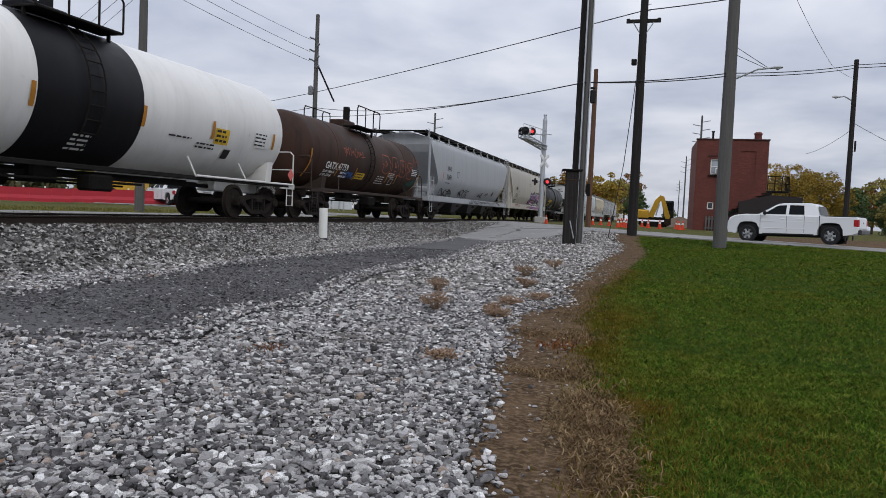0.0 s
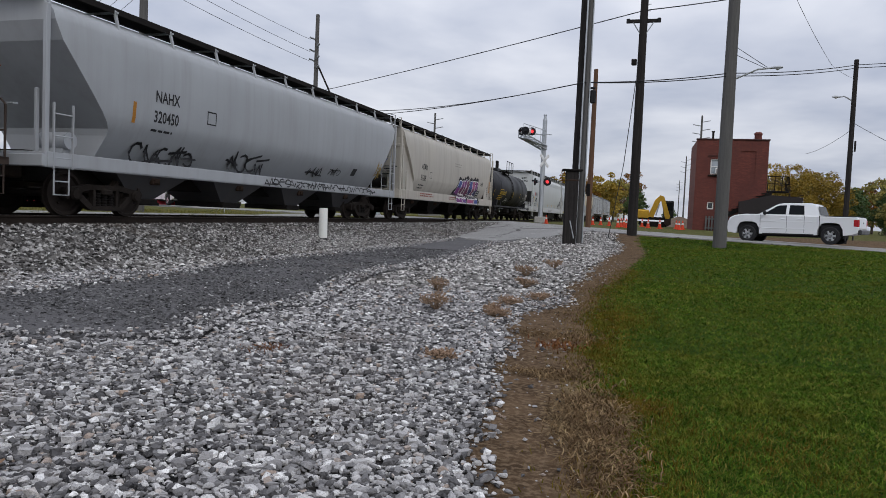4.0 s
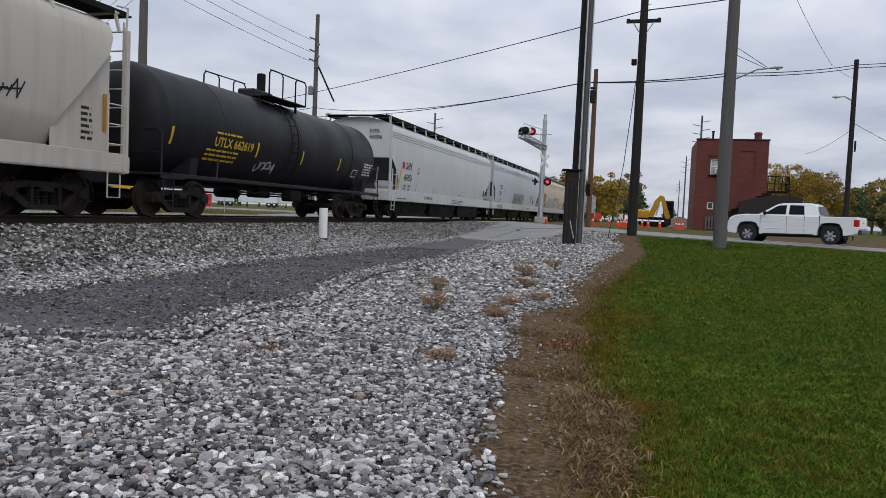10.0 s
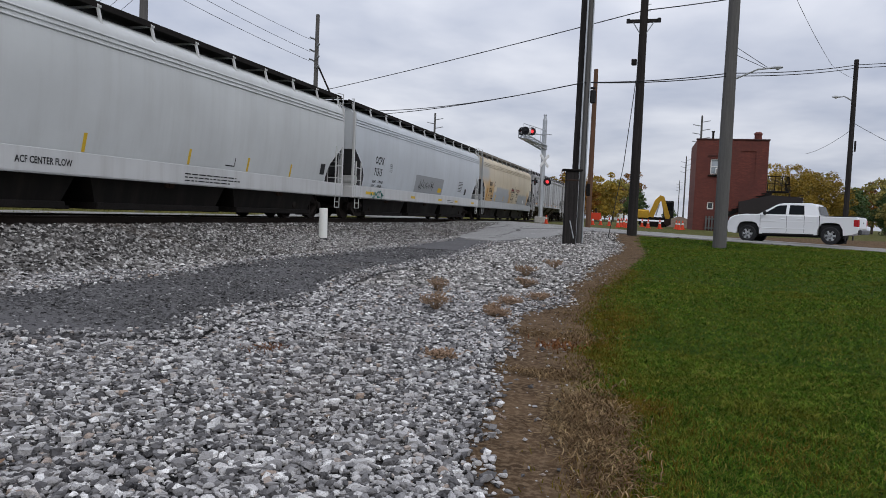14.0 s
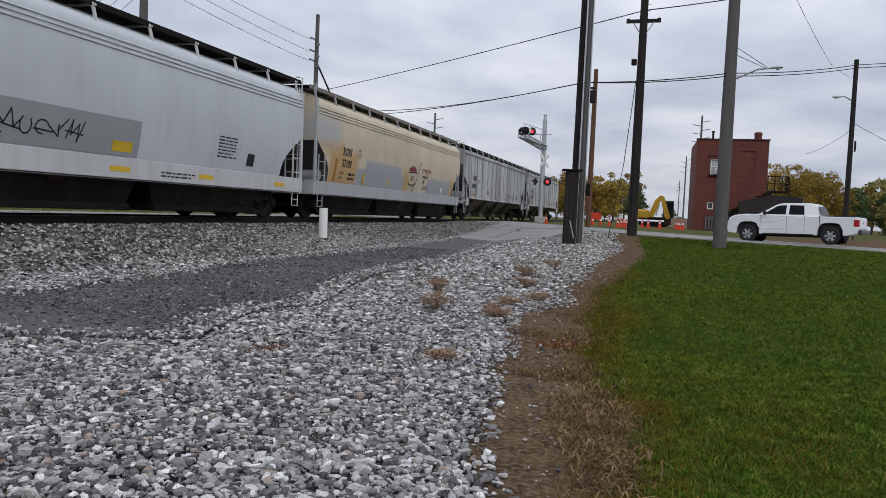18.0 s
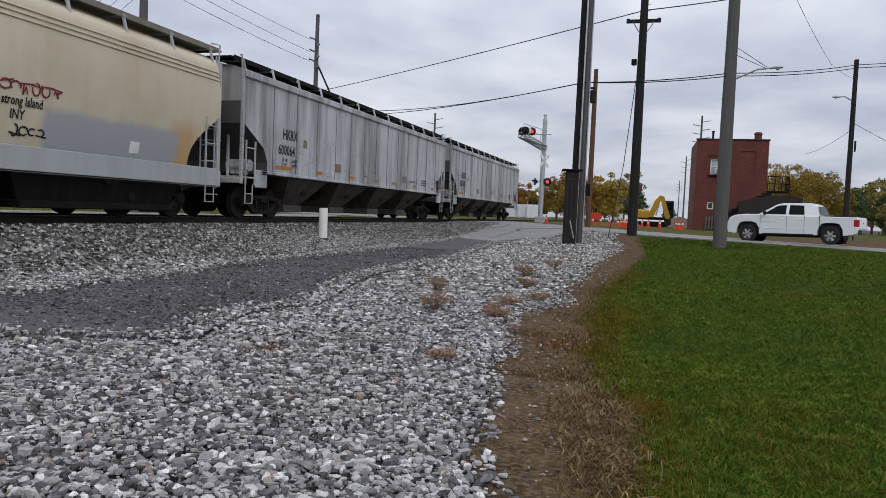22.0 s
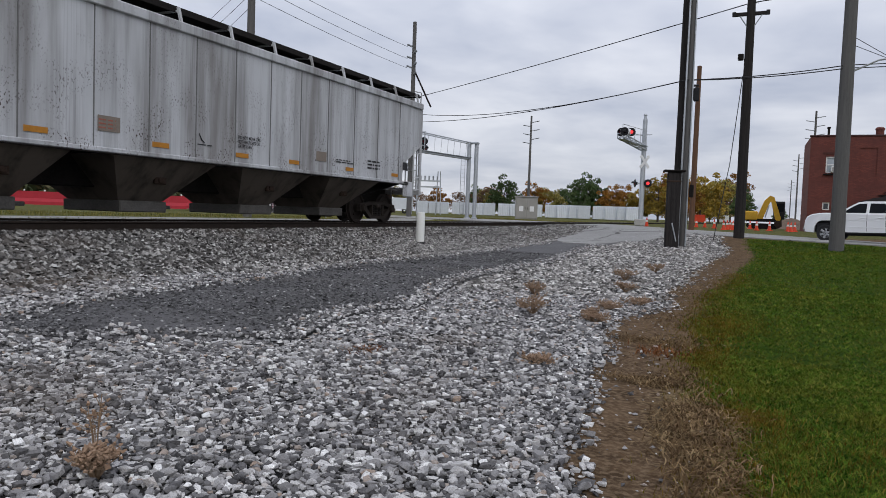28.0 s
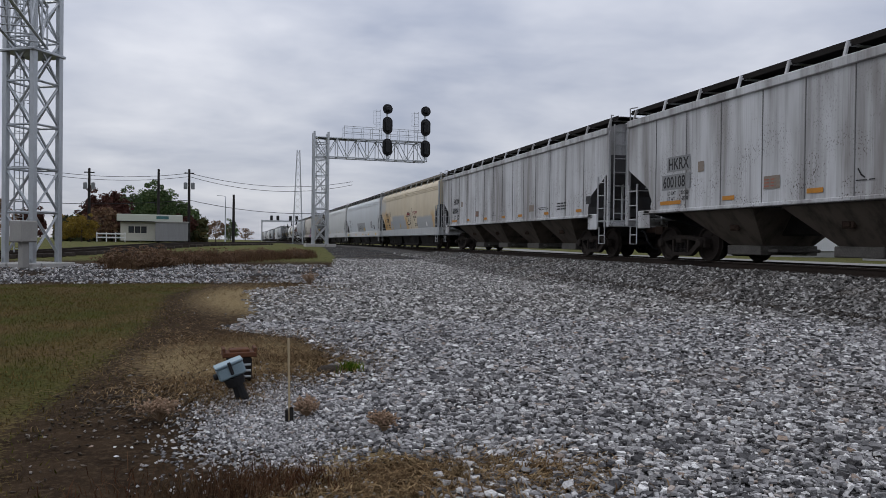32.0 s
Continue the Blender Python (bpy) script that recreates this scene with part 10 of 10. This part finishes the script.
# ------------------------------------------------ grass, straw, weeds
def blades(name, px_, py_, h, w, material, label, category, lean=0.5, seed=3, simple=False):
    """One mesh of many grass blades: a bent blade is two triangles."""
    r = np.random.default_rng(seed)
    k = len(px_)
    z0 = ground_z(px_, py_) + 0.03 * wob(px_, py_)
    a = r.uniform(0, 2 * np.pi, k)
    b = r.uniform(0, 2 * np.pi, k)
    ln = r.uniform(0.1, 1.0, k) * lean
    ux, uy = np.cos(a) * w / 2, np.sin(a) * w / 2
    hx, hy = np.cos(b) * h * ln, np.sin(b) * h * ln
    base = np.stack([px_, py_, z0 - 0.005], axis=1)
    side = np.stack([ux, uy, np.zeros(k)], axis=1)
    if simple:
        co = np.stack([base - side, base + side, base + np.stack([hx, hy, h], axis=1)], axis=1).reshape(-1, 3)
        return tagged(new(name, raw_mesh(name, co, np.arange(3 * k).reshape(k, 3), material)), label, category, kind="stuff")
    mid = base + np.stack([hx * 0.35, hy * 0.35, h * 0.6], axis=1)
    tip = base + np.stack([hx, hy, h], axis=1)
    co = np.stack([base - side, base + side, mid + side * 0.7, mid - side * 0.7, tip], axis=1).reshape(-1, 3)
    i = np.arange(k)[:, None] * 5
    f = np.concatenate([i + np.array([[0, 1, 2]]), i + np.array([[0, 2, 3]]), i + np.array([[3, 2, 4]])], axis=0)
    return tagged(new(name, raw_mesh(name, co, f, material)), label, category, kind="stuff")


def blade_mat(name, cols, patch, amount):
    n = Nodes(name)
    tone = n.ramp(n.island(), [(i / (len(cols) - 1), c) for i, c in enumerate(cols)])
    tone = n.mix(n.range(n.noise(0.9, world=True, detail=5, rough=0.65), 0.48, 0.66, 0, amount), tone, patch)
    v = n.t.nodes.new("ShaderNodeHueSaturation")
    n.link(n.range(n.noise(5.5, world=True, detail=3), 0.35, 0.65, 0.68, 1.22), v.inputs["Value"])
    n.link(tone, v.inputs["Color"])
    tone = v.outputs[0]
    return n.done(tone, 0.9, 0, spec=0.02)


GRASS_MAT = blade_mat("lawn_grass", [(0.016, 0.039, 0.004), (0.038, 0.086, 0.008), (0.074, 0.136, 0.014), (0.124, 0.176, 0.022), (0.20, 0.155, 0.042)], (0.145, 0.124, 0.018), 0.50)
STRAW_MAT = blade_mat("dry_straw", [(0.060, 0.036, 0.018), (0.14, 0.090, 0.045), (0.30, 0.215, 0.12)], (0.075, 0.043, 0.022), 0.7)
g = np.random.default_rng(21)


def lawn_points(count, xr, yr, dmin, dmax):
    x, y = g.uniform(*xr, count), g.uniform(*yr, count)
    d = np.hypot(x, y)
    keep = np.clip(0.5 + (x - along(LAWN_X, y) + 0.22 * wob(x * 2, y * 2)) / 0.4, 0, 1)
    ok = (g.uniform(0, 1, count) < keep) & (d > dmin) & (d < dmax) & (x < 0.75 * y + 3)
    return x[ok], y[ok], d[ok]


for simple, zones, label in ((False, (lawn_points(270000, (-1.5, 7.5), (3.2, 9), 3.0, 8.5),), "short green lawn grass with yellowed blades"), (True, (lawn_points(240000, (-1.8, 14), (5, 19), 8.5, 17), lawn_points(230000, (-2, 24), (11, 34), 17, 36)), "green lawn stretching to the road")):
    lx, ly, ld = (np.concatenate(q) for q in zip(*zones))
    tuft = np.clip(wob(lx * 3, ly * 3), 0, 1)
    blades("lawn_grass", lx, ly, (g.uniform(0.012, 0.034, len(lx)) + 0.022 * tuft) * (1 + ld / 50), np.clip(0.0028 * ld ** 0.65, 0.005, 0.032) * g.uniform(0.7, 1.3, len(lx)) * (1.3 if simple else 1.0), GRASS_MAT, label, "grass", 2.4, simple=simple)
bx2, by2 = g.uniform(0.9, 9, 80000), g.uniform(-21.5, -4.4, 80000)
ok = g.uniform(0, 1, len(bx2)) < np.clip(0.45 + (bx2 - along(LAWN_X, by2) + 0.4 * wob(bx2, by2)) / 1.4, 0, 1)
WORN_GRASS = blade_mat("worn_brown_grass", [(0.050, 0.037, 0.012), (0.090, 0.066, 0.020), (0.130, 0.088, 0.034), (0.19, 0.13, 0.058)], (0.062, 0.105, 0.012), 0.75)
blades("lawn_grass", bx2[ok], by2[ok], g.uniform(0.02, 0.055, ok.sum()), g.uniform(0.007, 0.014, ok.sum()), WORN_GRASS, "thin worn grass mixed with brown soil", "grass", 1.1, simple=True)


def straw_at(spots, per, h0, h1, name, label, wide=0.5):
    x = np.concatenate([g.normal(a, s * wide, int(per * k)) for a, b, s, k in spots])
    y = np.concatenate([g.normal(b, s * wide, int(per * k)) for a, b, s, k in spots])
    blades(name, x, y, g.uniform(h0, h1, len(x)), g.uniform(0.004, 0.010, len(x)), STRAW_MAT, label, "dry grass", 1.6)


def matted(spots, per, name, label, long=(0.08, 0.28)):
    """Dead grass pressed flat: thin bent ribbons lying across one another."""
    x = np.concatenate([g.normal(a, sx_, int(per * k)) for a, b, sx_, sy_, k in spots])
    y = np.concatenate([g.normal(b, sy_, int(per * k)) for a, b, sx_, sy_, k in spots])
    k = len(x)
    z = ground_z(x, y) + 0.03 * wob(x, y)
    a, ln, bend = g.uniform(0, 2 * np.pi, k) * 0.5 + 0.6 * wob(x * 2, y * 2) * 6, g.uniform(*long, k), g.normal(0, 0.5, k)
    w = g.uniform(0.002, 0.0045, k)
    rows, px_, py_ = [], x.copy(), y.copy()
    rise = g.uniform(0.0, 0.05, k)
    for q in range(4):
        dx_, dy_ = np.cos(a), np.sin(a)
        zz = z + 0.004 + rise * (0, 0.7, 1.0, 0.3)[q]
        rows += [np.stack([px_ - dy_ * w, py_ + dx_ * w, zz], 1), np.stack([px_ + dy_ * w, py_ - dx_ * w, zz], 1)]
        px_, py_, a = px_ + dx_ * ln / 3, py_ + dy_ * ln / 3, a + bend * 0.6
    co = np.stack(rows, axis=1).reshape(-1, 3)
    base = np.arange(k)[:, None] * 8
    f = np.concatenate([base + np.array([[0, 1, 3, 2]]), base + np.array([[2, 3, 5, 4]]), base + np.array([[4, 5, 7, 6]])], axis=0)
    return tagged(new(name, raw_mesh(name, co, f, STRAW_MAT)), label, "dry grass", kind="stuff")


matted([(-1.2, -4.5, 0.30, 0.22, 1.2), (-1.7, -4.25, 0.35, 0.2, 0.8), (-0.6, -4.3, 0.3, 0.16, 0.2), (-0.85, -8.9, 0.45, 0.6, 1.3), (-0.1, -9.8, 0.7, 0.8, 1.3), (0.35, -7.6, 0.45, 0.5, 1.0), (0.2, -11.2, 0.6, 0.6, 0.6), (-1.2, -20.2, 1.0, 1.2, 1.6), (0.9, -13, 0.5, 1.6, 0.5), (-0.4, -17, 0.8, 1.5, 0.5)], 1700, "matted_straw", "matted pale dry grass round the switch machine", (0.06, 0.26))
matted([(-0.92, 6.75, 0.20, 0.12, 0.7), (-0.70, 7.1, 0.10, 0.2, 0.25), (-0.42, 5.7, 0.15, 0.22, 0.8), (-0.40, 5.1, 0.14, 0.22, 0.7), (-0.30, 4.6, 0.14, 0.2, 0.5), (-0.25, 4.1, 0.10, 0.2, 0.25), (-1.3, 8.9, 0.25, 0.12, 0.35), (-0.45, 6.0, 0.08, 0.35, 0.25), (-1.0, 9.0, 0.2, 0.25, 0.3), (-1.25, 11.5, 0.25, 0.8, 0.35), (-1.35, 15, 0.3, 2.0, 0.5), (-1.3, 20, 0.4, 3.0, 0.6), (-1.2, 27, 0.5, 3.0, 0.6)], 1100, "matted_straw", "matted straw and dead grass along the worn earth", (0.05, 0.20))
OCHRE_MAT = blade_mat("ochre_grass", [(0.075, 0.040, 0.008), (0.15, 0.088, 0.013), (0.095, 0.085, 0.011), (0.23, 0.15, 0.035)], (0.06, 0.075, 0.008), 0.5)
fy_ = 3.8 + 16 * g.uniform(0, 1, 11000) ** 1.3
ox = np.concatenate([g.normal(-0.12, 0.17, 1800), g.normal(-0.5, 0.28, 3400), g.normal(-0.55, 0.12, 1500), g.normal(0.8, 0.35, 1200), along(LAWN_X, fy_) + g.normal(0.10, 0.22, 11000)])
oy = np.concatenate([g.normal(5.95, 0.16, 1800), g.normal(10.9, 0.8, 3400), g.normal(8.2, 0.6, 1500), g.normal(5.2, 0.35, 1200), fy_])
blades("ochre_grass", ox, oy, g.uniform(0.02, 0.055, len(ox)), g.uniform(0.005, 0.010, len(ox)), OCHRE_MAT, "ochre tufts where the lawn is dying back", "grass", 1.2)
litter_x, litter_y = np.concatenate([g.normal(-3.95, 0.12, 700), g.normal(-3.8, 0.10, 350), g.normal(-1.05, 0.18, 200), g.normal(-3.66, 0.1, 120)]), np.concatenate([g.normal(0.3, 0.5, 700), g.normal(1.2, 0.25, 350), g.normal(8.3, 0.2, 200), g.normal(6.25, 0.1, 120)])
LITTER = blade_mat("red_brown_litter", [(0.10, 0.035, 0.016), (0.17, 0.065, 0.028), (0.24, 0.12, 0.05)], (0.12, 0.06, 0.03), 0.5)
DEAD_WEED = blade_mat("dark_red_brown_weed", [(0.045, 0.020, 0.012), (0.085, 0.038, 0.020), (0.13, 0.07, 0.038)], (0.06, 0.035, 0.02), 0.5)
wx, wy = np.concatenate([g.normal(-0.25, 0.22, 900), g.normal(0.45, 0.3, 250)]), np.concatenate([g.normal(-4.5, 0.14, 900), g.normal(-4.6, 0.2, 250)])
blades("dead_weeds", wx, wy, g.uniform(0.04, 0.12, len(wx)), g.uniform(0.003, 0.008, len(wx)), DEAD_WEED, "low dark red-brown dead weeds", "dead weeds", 1.4)
blades("dead_leaves", litter_x, litter_y, g.uniform(0.04, 0.075, len(litter_x)), g.uniform(0.008, 0.018, len(litter_x)), LITTER, "red-brown dead leaves caught in the gravel", "leaf litter", 2.0)
straw_at([(-0.2, -9.3, 1.2, 0.5), (0.3, -7.5, 0.8, 0.4), (-1.2, -19.8, 2.0, 0.6)], 1500, 0.02, 0.08, "dry_grass", "upright tufts of ochre dead grass")


def dry_weed(x, y, h, w, label, stems=60, seed=1, mat=None):
    """Dry branching weed: thin twigs and small seed heads."""
    r = random.Random(seed)
    t = thing("dry_weed", label, "weed", "dry weeds on the gravel", at=pose(x, y, gz(x, y)))
    tw, hd = Shape(), Shape()
    for k in range(stems):
        a, l = r.uniform(0, 6.28), r.uniform(0.5, 1.0)
        e = Vector((math.cos(a) * w * r.uniform(0.2, 1), math.sin(a) * w * r.uniform(0.2, 1), h * l))
        m = e * 0.5 + Vector((0, 0, h * 0.12))
        tw.rod((0, 0, 0), m, 0.005, 0.004, n=3).rod(m, e, 0.004, 0.003, n=3)
        for j in range(5):
            q = m.lerp(e, r.uniform(0.2, 1.0))
            d = Vector((r.uniform(-1, 1), r.uniform(-1, 1), r.uniform(0, 1))) * 0.05
            tw.rod(q, q + d, 0.003, 0.002, n=3)
            hd.rod(q + d, q + d * 1.4, 0.012, 0.006, n=4)
    part("twig", tw, surf("dry_stem", (0.24, 0.165, 0.105), 0.9), t)
    tagged(part("seed_head", hd, mat or surf("dry_seed_head", (0.27, 0.18, 0.12), 0.9), t), kind="stuff")
    return t


for i, (x, y, h, w) in enumerate(((-3.10, 10.05, 0.24, 0.30), (-3.22, 10.35, 0.30, 0.20), (-3.75, 12.2, 0.22, 0.22), (-2.9, 16.2, 0.24, 0.35), (-2.3, 11.4, 0.10, 0.3), (-2.26, 10.1, 0.16, 0.16), (-2.15, 9.9, 0.12, 0.22), (-2.5, 14.0, 0.18, 0.25), (-2.6, 18.5, 0.22, 0.3), (-1.95, 12.2, 0.12, 0.3), (-3.25, 2.72, 0.42, 0.07), (-3.1, 2.6, 0.16, 0.14), (-1.09, -5.5, 0.14, 0.09), (-0.55, -6.1, 0.15, 0.12), (0.62, -6.3, 0.15, 0.2), (-2.0, -21.8, 0.6, 0.16), (-1.9, -20.6, 0.35, 0.25), (-2.05, 6.9, 0.06, 0.2))):
    dry_weed(x, y, h, w, "pale brown dry weed growing in the gravel", 34 if h < 0.3 else 60 if w > 0.2 else 5, i)
clod = lone("weed_clod", Shape().lathe([(0.0, 0.06), (0.10, 0.05), (0.17, 0.02), (0.20, -0.03)], 14), surf("dark_moss_clod", (0.022, 0.015, 0.009), 0.95, 0, 0.5, 20, 0.8), "dark mossy clod on the gravel", "clod", at=pose(-1.0, -8.25, gz(-1.0, -8.25)), smooth=60)
blades("green_weed", g.normal(-1.22, 0.07, 260), g.normal(-8.2, 0.07, 260), g.uniform(0.05, 0.13, 260), np.full(260, 0.012), GRASS_MAT, "small green weed beside the clod", "weed", 0.9)
# brown brush between the tracks behind the turn
bushes = np.random.default_rng(5)
n_b = 26
bp = np.stack([bushes.uniform(-3.2, 4.4, n_b), bushes.uniform(-4.0, 0.8, n_b)], axis=1)
bp[:, 1] += -28.6 - 1.25 * np.clip(3.6 - bp[:, 0], 0, 7)
brush0 = thing("brush", "low reddish-brown brush between the tracks", "brush", "brush between the tracks", at=pose(bp[0, 0], bp[0, 1], gz(*bp[0])))
part("foliage", crown_mesh("foliage", 0.42, 0.8, 0.0, 26, 60, 0.03, LEAVES["brown"], 77), None, brush0)
part("twig", Shape().rod((0, 0, -0.1), (0.2, 0.1, 0.4), 0.012, n=4).rod((0, 0, -0.1), (-0.25, 0.1, 0.4), 0.012, n=4).rod((0, 0, -0.1), (0.05, -0.25, 0.45), 0.012, n=4), BARK, brush0)
for q in bp[1:]:
    s_ = bushes.uniform(0.6, 1.1) * (1.15 if q[0] > 1 else 0.8)
    brush0.scale = (s_ * 1.5, s_ * 1.2, s_)
    copy_thing(brush0, pose(q[0], q[1], gz(*q), 0, 0, bushes.uniform(0, 360)))
brush0.scale = (1, 1, 1)
sx = g.uniform(-3.8, 4.6, 15000)
sy = -28.4 - 1.25 * np.clip(3.6 - sx, 0, 7.5) + g.normal(-1.4, 1.2, 15000)
STEM_MAT = blade_mat("red_brown_stem", [(0.055, 0.032, 0.020), (0.10, 0.058, 0.034), (0.16, 0.10, 0.06)], (0.08, 0.06, 0.03), 0.5)
blades("dead_stems", sx, sy, g.uniform(0.15, 0.5, len(sx)) * np.where(sx > 1, 1.1, 0.75), np.full(len(sx), 0.014), STEM_MAT, "dense brown dead stems between the tracks", "dead weeds", 0.7)
dx, dy = g.normal(0.0, 0.22, 900), g.normal(-4.45, 0.16, 900)
blades("dead_stems", dx, dy, g.uniform(0.04, 0.13, 900), np.full(900, 0.006), STEM_MAT, "reddish dead weed on dark earth", "dead weeds", 1.0)
# weeds behind the track
wx, wy = g.uniform(-30, -17.4, 30000), g.uniform(5, 75, 30000)
ok = ((wx < -23.8) | (wx > -19.2)) & ~((wy > along(ROAD_NEAR, wx) - 0.5) & (wy < along(ROAD_FAR, wx) + 0.5))
MEADOW_MAT = blade_mat("yellow_meadow_grass", [(0.08, 0.085, 0.02), (0.17, 0.15, 0.04), (0.26, 0.22, 0.08)], (0.055, 0.085, 0.02), 0.6)
blades("meadow_grass", wx[ok], wy[ok], g.uniform(0.05, 0.16, ok.sum()), np.full(ok.sum(), 0.02), MEADOW_MAT, "rough yellow-green grass behind the tracks", "grass", 0.8)


# ---------------------------------------------------------------- what moves
def motions():
    """Keys of the train and of the white pickup: cars along the track, wheels about their axles."""
    run = lambda t: float(np.interp(t, [r[0] for r in RUN], [r[1] for r in RUN]))
    for car, c in MOVERS:
        walk(car, [(t, pose(TRACK_X, c - s, RAIL_Z)) for t, s in RUN])
    steps = [i * 3 / 30 for i in range(321)]
    for wheel, y in SPINNERS:
        walk(wheel, [(t, pose(0, y, WHEEL_R, math.degrees(run(t) / WHEEL_R))) for t in steps if t <= 32.0])
    # the waiting pickup drives off once the train has cleared the road
    drive = lambda t: float(np.interp(t, [0, 26.2, 26.5, 27.0, 27.5, 28.0, 29.0, 32.0], [0, 0, 0.15, 0.63, 1.22, 1.84, 3.2, 7.6]))
    moving = [0.0, 26.1] + [26.2 + i / 10 for i in range(59)]
    walk(white_truck, [(t, on_road(drive(t))) for t in moving])
    for wheel, hub in truck_wheels:
        walk(wheel, [(t, pose(hub.x, hub.y, hub.z, 0, math.degrees(drive(t) / 0.405), 0)) for t in moving])


motions()
